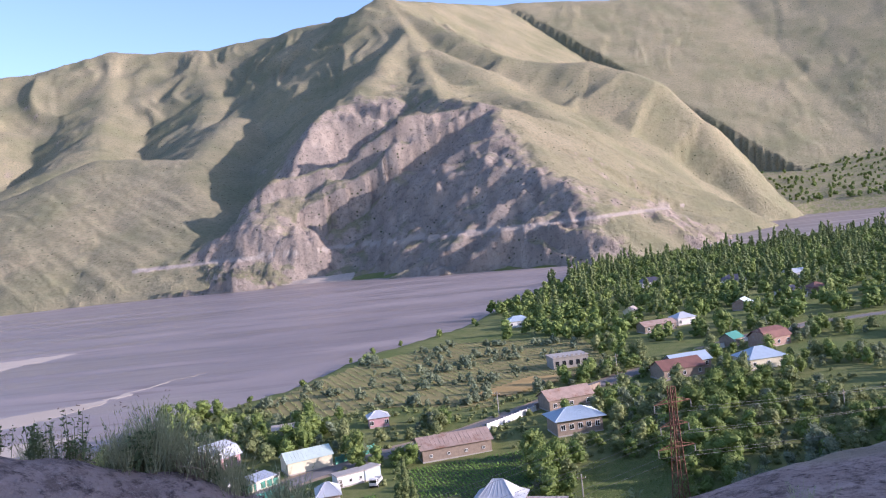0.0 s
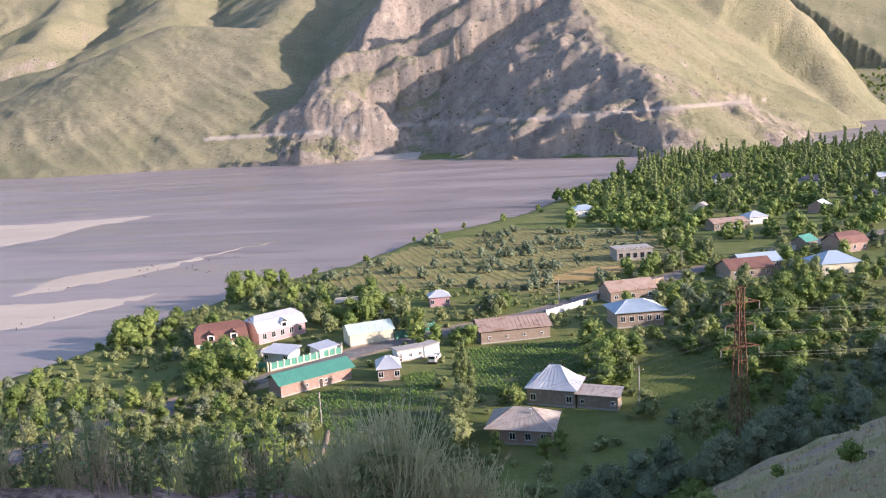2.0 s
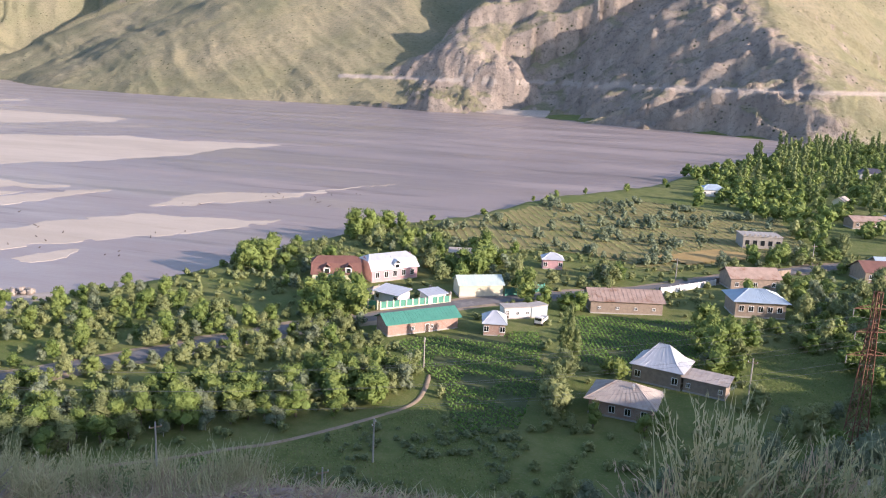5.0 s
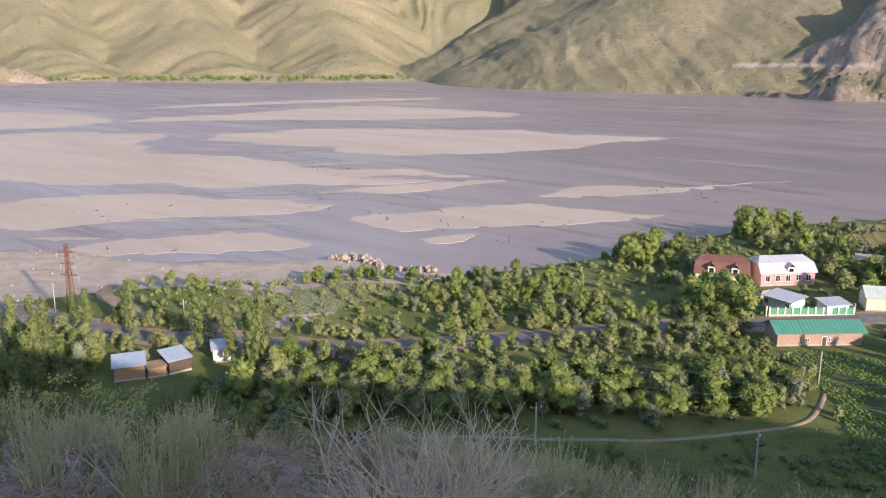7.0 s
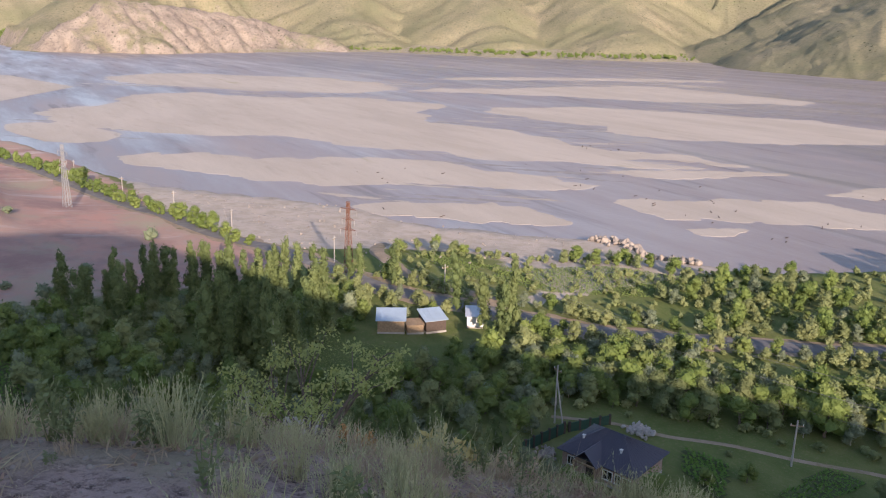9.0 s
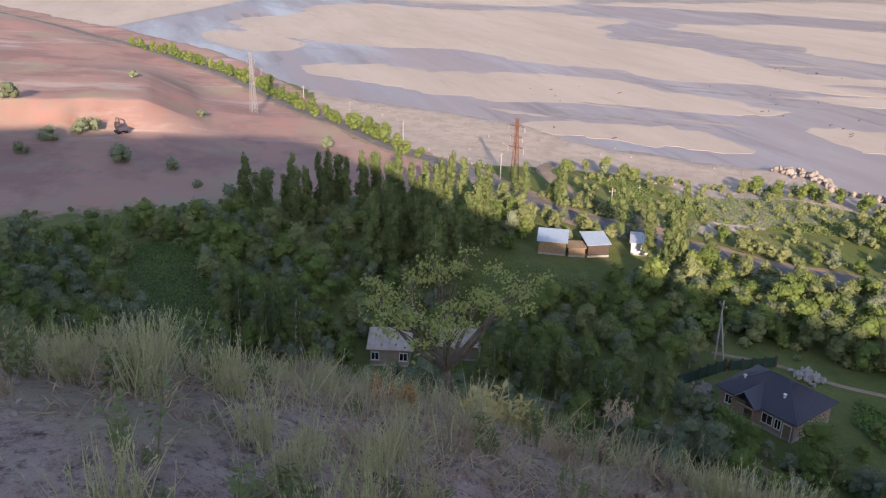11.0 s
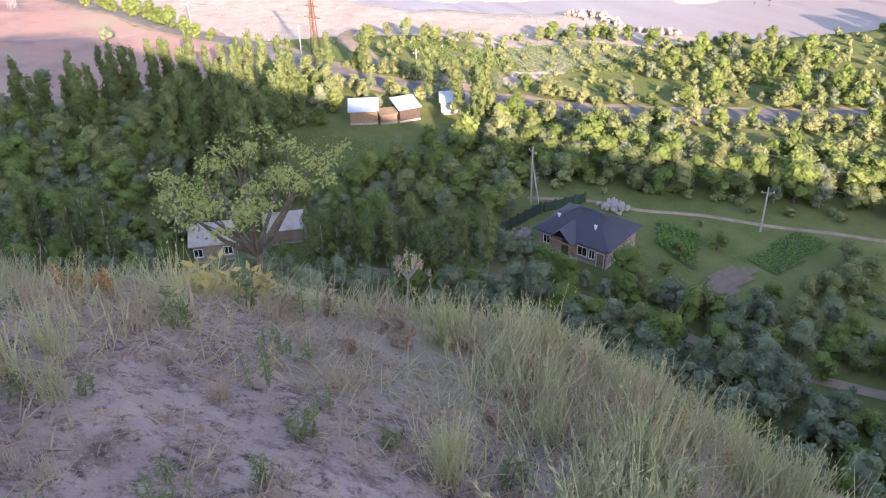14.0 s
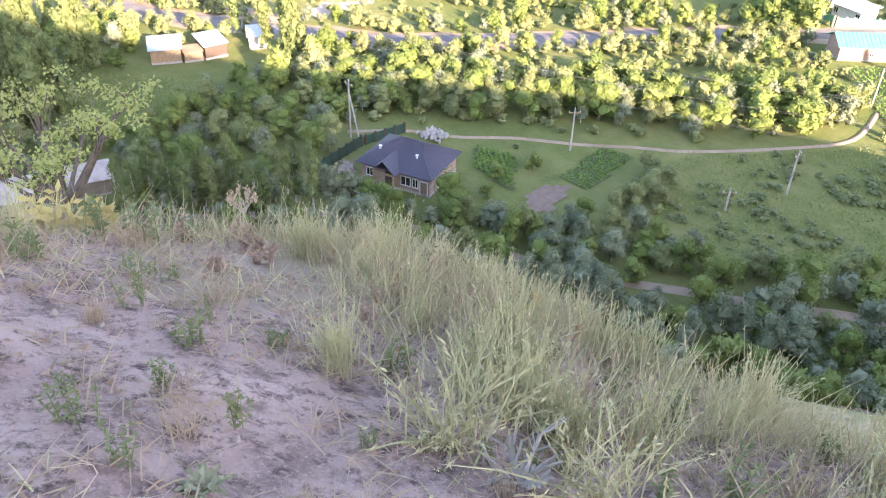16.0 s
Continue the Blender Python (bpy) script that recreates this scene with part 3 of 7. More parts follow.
# A road benched into the rock along one height.
bench_z = 44.0 + 0.35 * (20 - maz)
bench = ease(5.5 - np.abs(mz - bench_z), 0, 2.5) * ((maz > -17) & (maz < 21) & (mr < 2350))
mz = mz + bench * (bench_z - mz) * 0.85
faces = lattice(*mx.shape)
over = (mz - ground(mx, my)).ravel()
wet = (inland(mx, my) > -12).ravel()
keep = ((over[faces] > -3).any(1)) & ~wet[faces].any(1)
faces = faces[keep]
used, index = np.unique(faces, return_inverse=True)
me = sheet("mountain_range", np.stack([mx.ravel(), my.ravel(), mz.ravel()], -1)[used], index.reshape(-1, 4)[:, ::-1], ROCKY)
surface_kind(me, "rock", mrock.ravel()[used])
surface_kind(me, "bench", bench.ravel()[used])
tagged(new("mountain_range", me), "bare steep mountains of dry grass and eroded grey-brown rock", "mountain", kind="structure")

# ---- sandbars in the river ----


def rounded(points, per=10):
    """A closed, smooth line through the points."""
    p, out = np.array(points, float), []
    for k in range(len(p)):
        a, b, c, d = p[k - 1], p[k], p[(k + 1) % len(p)], p[(k + 2) % len(p)]
        for t in np.arange(per) / per:
            out.append(0.5 * (2 * b + (c - a) * t + (2 * a - 5 * b + 4 * c - d) * t**2 + (3 * b - a - 3 * c + d) * t**3))
    return np.array(out)


def sandbar(points, seed, height=0.14):
    edge = rounded(points, 26)
    size = math.sqrt(abs(np.sum(edge[:, 0] * np.roll(edge[:, 1], -1) - np.roll(edge[:, 0], -1) * edge[:, 1])) / 2)
    for axis in (0, 1):
        edge[:, axis] += 0.05 * size * fbm(edge[:, 0] / size * 6, edge[:, 1] / size * 6, seed + axis * 9, 4) + 2.2 * fbm(edge[:, 0] / 9, edge[:, 1] / 9, seed + axis * 5, 3)
    bm = bmesh.new()
    low = [bm.verts.new((x, y, -0.4)) for x, y in edge]
    centre = edge.mean(0)
    top = [bm.verts.new((x + (centre[0] - x) * 0.05, y + (centre[1] - y) * 0.05, height * (0.55 + 0.5 * noise.noise((x * 0.05, y * 0.05, seed))))) for x, y in edge]
    n = len(edge)
    for k in range(n):
        bm.faces.new((low[k], low[(k + 1) % n], top[(k + 1) % n], top[k]))
    bm.faces.new(top)
    bmesh.ops.triangulate(bm, faces=[f for f in bm.faces if len(f.verts) > 4], ngon_method="EAR_CLIP")
    bmesh.ops.recalc_face_normals(bm, faces=bm.faces)
    me = bpy.data.meshes.new("sandbar")
    bm.to_mesh(me)
    bm.free()
    me.materials.append(SANDBAR)
    return tagged(new("sandbar", me), "flat pale silt bar left dry in the braided river", "sandbar", "sandbars", "structure")


for seed, outline in enumerate((
    [(-640, 60), (-735, 130), (-761, 180), (-704, 235), (-660, 325), (-600, 352), (-500, 300), (-400, 290), (-310, 308), (-258, 343), (-271, 309), (-303, 262), (-346, 223), (-392, 183), (-442, 140), (-489, 92), (-520, 60), (-570, 40)],
    [(-402, 60), (-408, 90), (-375, 124), (-364, 158), (-340, 191), (-296, 210), (-246, 228), (-257, 193), (-283, 155), (-301, 118), (-348, 84), (-378, 59)],
    [(-260, 116), (-256, 139), (-233, 172), (-214, 175), (-203, 174), (-209, 157), (-227, 135), (-242, 120)],
    [(-228, 208), (-219, 232), (-203, 269), (-175, 287), (-148, 291), (-130, 297), (-142, 273), (-163, 247), (-196, 206)],
    [(-530, 357), (-544, 440), (-453, 515), (-379, 562), (-326, 555), (-262, 580), (-281, 475), (-311, 403), (-342, 366), (-417, 361)],
    [(-743, 386), (-732, 518), (-726, 717), (-647, 735), (-475, 722), (-533, 600), (-605, 520), (-679, 439)],
    [(-978, 136), (-1042, 267), (-875, 411), (-712, 370), (-763, 245), (-873, 168)],
    [(-201, 304), (-190, 346), (-159, 362), (-124, 420), (-142, 384), (-162, 335), (-188, 304)],
    [(-279, 252), (-266, 284), (-238, 330), (-242, 291), (-253, 262)],
    [(-180, 199), (-178, 210), (-171, 219), (-169, 204)],
    [(-560, -40), (-640, -24), (-700, -4), (-800, 36), (-860, 84), (-970, 62), (-1100, 10), (-1300, -120), (-1200, -330), (-800, -130)],
    [(-455, 52), (-470, 78), (-520, 70), (-560, 30), (-500, 28)],
    [(-330, 245), (-322, 262), (-280, 296), (-262, 300), (-290, 262)],
    [(-900, 500), (-905, 640), (-860, 800), (-780, 905), (-760, 860), (-830, 690), (-860, 560)],
)):
    sandbar(outline, 40 + seed)

# Thin silt streaks and wet margins, drawn out along the current between and beside the bars.
streaks = np.random.default_rng(61)
for name, label, count, lift, long_, mat in (("silt_streaks", "thin pale silt streaks drawn out along the shallow current", 320, 0.05, (4, 26), SANDBAR), ("wet_silt", "dark wet silt margins in the shallows", 320, 0.02, (8, 44), WET_SILT)):
    bm = bmesh.new()
    made = 0
    while made < count:
        x, y = streaks.uniform(-900, -120), streaks.uniform(40, 800)
        if x > -230 - 0.35 * (y - 150) or float(inland(x, y)) > -12 or math.hypot(x, y) > 1100 or noise.noise((x * 0.006, y * 0.006, 3.0)) < -0.05:
            continue
        made += 1
        size = streaks.uniform(*long_) * (0.6 + math.hypot(x, y) / 700)
        turn, thin = radians(48 + 16 * noise.noise((x * 0.004, y * 0.004, 8.0))), streaks.uniform(0.03, 0.09)
        ring = []
        for k in range(22):
            a = 2 * math.pi * k / 22
            u_, v_ = math.cos(a) * size * (1 + 0.25 * streaks.normal()) * 0.5, math.sin(a) * size * thin * abs(1 + 0.4 * streaks.normal())
            ring.append(bm.verts.new((x + u_ * math.cos(turn) - v_ * math.sin(turn), y + u_ * math.sin(turn) + v_ * math.cos(turn), 0.0)))
        tip = bm.verts.new((x, y, lift))
        for k in range(22):
            ring[k].co.z = lift * 0.4
            bm.faces.new((ring[k], ring[(k + 1) % 22], tip))
    me = bpy.data.meshes.new(name)
    bm.to_mesh(me)
    bm.free()
    me.materials.append(mat)
    tagged(new(name, me), label, "silt", kind="stuff")

# ---- helpers for things ----


def part(name, bm, mat, parent, label=""):
    """Links a bmesh as one mesh object under a thing or a part."""
    me = bpy.data.meshes.new(name)
    bm.to_mesh(me)
    bm.free()
    me.materials.append(mat)
    ob = new(name, me)
    ob.parent = parent
    return tagged(ob, label)


def mesh_part(name, me, parent, label=""):
    ob = new(name, me)
    ob.parent = parent
    return tagged(ob, label)


def box(bm, x0, y0, z0, x1, y1, z1):
    v = [bm.verts.new(c) for c in ((x0, y0, z0), (x1, y0, z0), (x1, y1, z0), (x0, y1, z0), (x0, y0, z1), (x1, y0, z1), (x1, y1, z1), (x0, y1, z1))]
    for f in ((3, 2, 1, 0), (4, 5, 6, 7), (0, 1, 5, 4), (1, 2, 6, 5), (2, 3, 7, 6), (3, 0, 4, 7)):
        bm.faces.new([v[k] for k in f])
    return bm


def tube(bm, points, radii, sides=6):
    """A tapered tube along points."""
    rings, pts = [], [Vector(p) for p in points]
    for k, p in enumerate(pts):
        d = (pts[min(k + 1, len(pts) - 1)] - pts[max(k - 1, 0)]).normalized()
        a = d.cross(Vector((0.31, 0.95, 0.05)) if abs(d.y) < 0.9 else Vector((1, 0, 0.1))).normalized()
        b = d.cross(a)
        rings.append([bm.verts.new(p + radii[k] * (math.cos(2 * math.pi * s / sides) * a + math.sin(2 * math.pi * s / sides) * b)) for s in range(sides)])
    for r0, r1 in zip(rings, rings[1:]):
        for s in range(sides):
            bm.faces.new((r0[s], r0[(s + 1) % sides], r1[(s + 1) % sides], r1[s]))
    bm.faces.new(rings[0][::-1])
    bm.faces.new(rings[-1])
    return bm


def leaves(places, axes, sizes, widths, rng, face=None):
    """Pointed leaf sprays: places, long axes, lengths and widths, as arrays of corners and quads."""
    n = len(places)
    side = np.cross(axes, rng.normal(size=(n, 3)) * (1.0 if face is None else 0.38) + (0 if face is None else face))
    side /= np.linalg.norm(side, axis=1, keepdims=True) + 1e-9
    a, b = axes * sizes[:, None] * 0.5, side * widths[:, None] * 0.5
    co = np.stack([places - a, places + b - 0.1 * a, places + a, places - b - 0.1 * a], 1).reshape(-1, 3)
    return co, np.arange(4 * n).reshape(-1, 4)


def unit(v):
    return v / (np.linalg.norm(v, axis=1, keepdims=True) + 1e-9)


def lobes_of(kind, height, radius, rng):
    """Centres and radii of the clumps of a crown."""
    if kind == "poplar":
        n = 11
        z = np.linspace(0.2, 0.95, n) * height
        r = radius * np.sin(np.linspace(0.8, 2.45, n)) * rng.uniform(0.55, 0.95, n)
        return np.stack([rng.normal(0, 0.24, n) * radius, rng.normal(0, 0.24, n) * radius, z], 1), np.stack([r, r, height * rng.uniform(0.07, 0.12, n)], 1)
    n = {"round": 11, "willow": 12, "olive": 9}[kind]
    ang, ring = rng.uniform(0, 2 * math.pi, n), np.sqrt(rng.uniform(0.02, 1, n)) * radius * 0.66
    z = height * (np.linspace(0.26, 0.84, n) + rng.uniform(-0.04, 0.04, n))
    ring *= np.interp(z / height, (0.26, 0.45, 0.85), (0.8, 1.0, 0.35))
    r = radius * rng.uniform(0.34, 0.56, n)
    return np.stack([np.cos(ang) * ring, np.sin(ang) * ring, z], 1), np.stack([r, r, r * rng.uniform(0.7, 1.05, n)], 1)


PHI = (1 + 5**0.5) / 2
ICO = np.array([(-1, PHI, 0), (1, PHI, 0), (-1, -PHI, 0), (1, -PHI, 0), (0, -1, PHI), (0, 1, PHI), (0, -1, -PHI), (0, 1, -PHI), (PHI, 0, -1), (PHI, 0, 1), (-PHI, 0, -1), (-PHI, 0, 1)], float) / math.hypot(1, PHI)
ICO_FACES = np.array([(0, 11, 5), (0, 5, 1), (0, 1, 7), (0, 7, 10), (0, 10, 11), (1, 5, 9), (5, 11, 4), (11, 10, 2), (10, 7, 6), (7, 1, 8), (3, 9, 4), (3, 4, 2), (3, 2, 6), (3, 6, 8), (3, 8, 9), (4, 9, 5), (2, 4, 11), (6, 2, 10), (8, 6, 7), (9, 8, 1)])


def crown_arrays(kind, height, radius, seed, count, leaf):
    """A crown: uneven dense hearts of foliage, each wrapped in many small leaf sprays that face outwards."""
    rng = np.random.default_rng(seed)
    centres, radii = lobes_of(kind, height, radius, rng)
    n = len(centres)
    heart = centres[:, None] + ICO[None] * radii[:, None] * rng.uniform(0.55, 0.9, (n, 12, 1))
    heart_faces = (np.arange(n)[:, None, None] * 12 + ICO_FACES[None]).reshape(-1, 3)
    area = radii.prod(1) ** (2 / 3)
    pick = rng.choice(n, count, p=area / area.sum())
    d = unit(rng.normal(size=(count, 3)) + np.array([0, 0, 0.25]))
    d[:, 2] = np.where(d[:, 2] < -0.6, -d[:, 2], d[:, 2])
    lump = 1 + 0.16 * np.sin(7 * d[:, 0] + 3 * pick) * np.sin(6 * d[:, 1] + pick) * np.sin(7 * d[:, 2] + 2 * pick)
    places = centres[pick] + d * radii[pick] * (rng.uniform(0.72, 1.14, count) * lump)[:, None]
    hang = {"poplar": 1.1, "willow": -0.55, "round": 0.1, "olive": 0.3}[kind]
    axes = unit(d * 0.3 + rng.normal(size=(count, 3)) * 0.6 + np.array([0, 0, hang]))
    out = unit(d + np.array([0, 0, 0.2]) + rng.normal(size=(count, 3)) * 0.42)
    side = unit(np.cross(axes, out))
    long = leaf * rng.uniform(0.6, 1.45, count)[:, None]
    wide = long * rng.uniform(0.32, 0.52, (count, 1))
    spray = np.stack([places - axes * long * 0.45 + side * wide, places - axes * long * 0.35 - side * wide, places + axes * long * 0.75], 1).reshape(-1, 3)
    return np.concatenate([heart.reshape(-1, 3), spray]), np.concatenate([heart_faces, 12 * n + np.arange(3 * count).reshape(-1, 3)])


def trunk_mesh(kind, height, radius, seed):
    rng = random.Random(seed)
    bm = bmesh.new()
    base = {"poplar": 0.018, "round": 0.032, "willow": 0.03, "olive": 0.028}[kind] * height
    top = {"poplar": 0.8, "round": 0.55, "willow": 0.5, "olive": 0.5}[kind] * height
    pts = [(rng.uniform(-0.04, 0.04) * radius * k, rng.uniform(-0.04, 0.04) * radius * k, -0.4 + (top + 0.4) * k / 4) for k in range(5)]
    tube(bm, pts, [base * 1.25, base, base * 0.85, base * 0.65, base * 0.4])
    for k in range(3 if kind == "poplar" else 5):
        a, z0 = rng.uniform(0, 6.28), top * rng.uniform(0.35, 0.8)
        out = radius * (0.5 if kind == "poplar" else 0.7)
        tube(bm, [(0, 0, z0), (out * 0.5 * math.cos(a), out * 0.5 * math.sin(a), z0 + height * 0.12), (out * math.cos(a), out * math.sin(a), z0 + height * 0.25)], [base * 0.5, base * 0.35, base * 0.15], 4)
    me = bpy.data.meshes.new("trunk")
    bm.to_mesh(me)
    bm.free()
    me.materials.append(MAT["pale_bark"] if kind in ("poplar", "olive") else MAT["bark"])
    return me


TREE_WORDS = {
    "round": ("broadleaf_tree", "leafy green orchard tree with a rounded, uneven crown"),
    "willow": ("willow_tree", "pale yellow-green willow with loose drooping foliage"),
    "poplar": ("poplar_tree", "tall narrow dark green poplar on a pale trunk"),
    "olive": ("silver_tree", "silvery grey-green oleaster with an airy ragged crown"),
}
PROTO = {}


def plant_tree(kind, x, y, size, rng):
    """A tree of the kind at a spot, its size as a share of the usual one."""
    key = (kind, rng.randrange({"round": 6, "willow": 5, "poplar": 4, "olive": 4}[kind]))
    height, radius = {"round": (7.0, 3.3), "willow": (6.5, 3.0), "poplar": (15.0, 1.8), "olive": (5.5, 2.6)}[kind]
    m = Matrix.Translation((x, y, ground_at(x, y) - 0.1)) @ Matrix.Rotation(rng.uniform(0, 6.28), 4, "Z") @ Matrix.Diagonal((size * rng.uniform(0.85, 1.15), size * rng.uniform(0.85, 1.15), size * rng.uniform(0.85, 1.2), 1))
    if key not in PROTO:
        name, label = TREE_WORDS[kind]
        seed = 11 * key[1] + len(kind)
        tree = tagged(new(name), label, "tree", name + "s of the valley")
        mesh_part("trunk", trunk_mesh(kind, height, radius, seed), tree)
        count = {"round": 1600, "willow": 1600, "poplar": 1600, "olive": 1400}[kind]
        leaf = {"round": 0.21, "willow": 0.23, "poplar": 0.27, "olive": 0.2}[kind]
        mesh_part("crown", sheet("crown", *crown_arrays(kind, height, radius, seed, count, leaf), LEAF[kind], False), tree)
        tree.matrix_basis = m
        PROTO[key] = tree
        return tree
    proto, old = PROTO[key], PROTO[key].matrix_basis.copy()
    proto.matrix_basis = Matrix.Identity(4)
    made = copy_thing(proto, m)
    proto.matrix_basis = old
    return made


def inside(x, y, poly):
    hit = False
    for (x0, y0), (x1, y1) in zip(poly, poly[1:] + poly[:1]):
        if (y0 > y) != (y1 > y) and x < (x1 - x0) * (y - y0) / (y1 - y0) + x0:
            hit = not hit
    return hit


def line_gap(x, y, line):
    best = 1e9
    for (ax, ay), (bx, by) in zip(line, line[1:]):
        t = min(1, max(0, ((x - ax) * (bx - ax) + (y - ay) * (by - ay)) / ((bx - ax) ** 2 + (by - ay) ** 2)))
        best = min(best, math.hypot(x - ax - t * (bx - ax), y - ay - t * (by - ay)))
    return best


# ---- the plan of the valley: tracks, fields, plots ----
ROAD = [(-760, -170), (-600, -75), (-493, -21), (-402, 15), (-343, 33), (-286, 45), (-256, 53), (-228, 60), (-204, 70), (-179, 75), (-160, 79), (-143, 88), (-128, 98), (-117, 105), (-106, 116), (-97, 127), (-87, 138), (-79, 149), (-69, 160), (-56, 174),
        (-38, 193), (-25, 204), (-5, 219), (15, 234), (31, 250), (51, 268), (75, 288), (104, 311), (135, 330), (200, 345), (290, 358)]
LANE = [(-90, 74), (-83, 81), (-76, 85), (-70, 91), (-63, 96), (-57, 101), (-49, 107), (-38, 120), (-33, 129), (-34, 142)]
SIDE_TRACK = [(-200, 100), (-186, 92), (-164, 90), (-154, 93), (-137, 99)]
FOOT_TRACK = [(-104, 8), (-96, 24), (-88, 38), (-80, 48), (-73, 56), (-64, 61), (-54, 65), (-42, 69), (-28, 77), (-10, 87), (12, 96)]
TRACKS = [ROAD, LANE, SIDE_TRACK, FOOT_TRACK]
CROP_A = [(-10, 193), (18, 198), (25, 192), (17, 158), (0, 158), (-10, 159)]
CROP_B = [(-46, 158), (-33, 168), (-17, 176), (-13, 150), (-14, 123), (-23, 118), (-31, 138)]
CROP_C = [(-157, -10), (-154, 3), (-131, 5), (-115, 6), (-118, -3), (-135, -9)]
CROP_D = [(-58, 86), (-59, 98), (-54, 99), (-53, 86)]
CROP_E = [(-60, 78), (-66, 86), (-72, 84), (-68, 79)]
GRASS_A = [(34, 185), (49, 180), (47, 152), (24, 144), (27, 175)]
MEADOW = [(-49, 104), (-30, 128), (-13, 119), (-12, 98), (-25, 86), (-42, 87)]
CLEARING = [(-137, 56), (-125, 67), (-114, 64), (-111, 51), (-123, 44)]
GRAVEL_BANK = [(-340, 66), (-262, 112), (-215, 128), (-176, 168), (-140, 165), (-146, 150), (-158, 146), (-172, 128), (-188, 108), (-206, 84), (-240, 74), (-290, 56)]
GARDEN = [(-66, 68), (-64, 84), (-60, 98), (-52, 101), (-47.5, 84), (-53, 70)]
SHED_YARD = [(-137, 60), (-133, 82), (-122, 80), (-116, 67), (-122, 56)]
TERRACE = [(-72, 292), (-38, 372), (4, 402), (62, 372), (62, 300), (12, 252), (-15, 268), (-50, 262)]
EAST_FIELD = [(160, 352), (245, 352), (216, 304), (150, 311)]
YARD = [(-86, 61), (-85, 82), (-70, 83), (-60, 76), (-60, 66), (-68, 62)]
PLOT = [(-57, 74), (-58, 83), (-55, 85), (-53, 77)]
BANK_FIELD = [(-183, 100), (-160, 118), (-150, 140), (-133, 152), (-120, 140), (-140, 112), (-160, 100)]
WHEAT = [(9, 271), (30, 292), (47, 287), (20, 262)]
CLEAR = [GARDEN, GRAVEL_BANK, SHED_YARD, CROP_A, CROP_B, CROP_C, CROP_D, CROP_E, GRASS_A, MEADOW, CLEARING, TERRACE, EAST_FIELD, YARD, PLOT]
PLOTS = []  # x, y, radius of the ground that buildings take

# ---- buildings ----


def slab(bm, corners, thick):
    """A sloping sheet with thickness from its upper corners."""
    top = [bm.verts.new(c) for c in corners]
    low = [bm.verts.new((c[0], c[1], c[2] - thick)) for c in corners]
    bm.faces.new(top)
    bm.faces.new(low[::-1])
    n = len(corners)
    for k in range(n):
        bm.faces.new((top[k], low[k], low[(k + 1) % n], top[(k + 1) % n]))


def lerp(a, b, t):
    return tuple(p + (q - p) * t for p, q in zip(a, b))


def seams(bm, a, b, c, d, gap):
    """Raised seams of sheet metal from the eave a-b to the ridge d-c."""
    n = max(2, int((Vector(b) - Vector(a)).length / gap))
    for k in range(n + 1):
        lo, hi = lerp(a, b, k / n), lerp(d, c, k / n)
        if (Vector(hi) - Vector(lo)).length > 0.3:
            tube(bm, [(lo[0], lo[1], lo[2] + 0.02), (hi[0], hi[1], hi[2] + 0.02)], [0.035, 0.035], 4)


def window(parent, x, z, w, h, y, turn, frame_mat, name="window"):
    """A framed pane on a wall: x along it, y out of it; turn: the wall's own turn about the building."""
    holder = new(name)
    holder.parent = parent
    holder.matrix_basis = turn @ Matrix.Translation((x, y, z))
    bm = bmesh.new()
    for x0, z0, x1, z1 in ((-w / 2, -h / 2, -w / 2 + 0.09, h / 2), (w / 2 - 0.09, -h / 2, w / 2, h / 2), (-w / 2, h / 2 - 0.09, w / 2, h / 2), (-w / 2, -h / 2, w / 2, -h / 2 + 0.09), (-0.035, -h / 2, 0.035, h / 2)):
        box(bm, x0, -0.09, z0, x1, 0.03, z1)
    part("frame", bm, frame_mat, holder)
    part("pane", box(bmesh.new(), -w / 2 + 0.05, -0.045, -h / 2 + 0.05, w / 2 - 0.05, 0.02, h / 2 - 0.05), MAT["glass"], holder)
    part("sill", box(bmesh.new(), -w / 2 - 0.1, -0.16, -h / 2 - 0.09, w / 2 + 0.1, 0.03, -h / 2), MAT["concrete"], holder)
    return holder


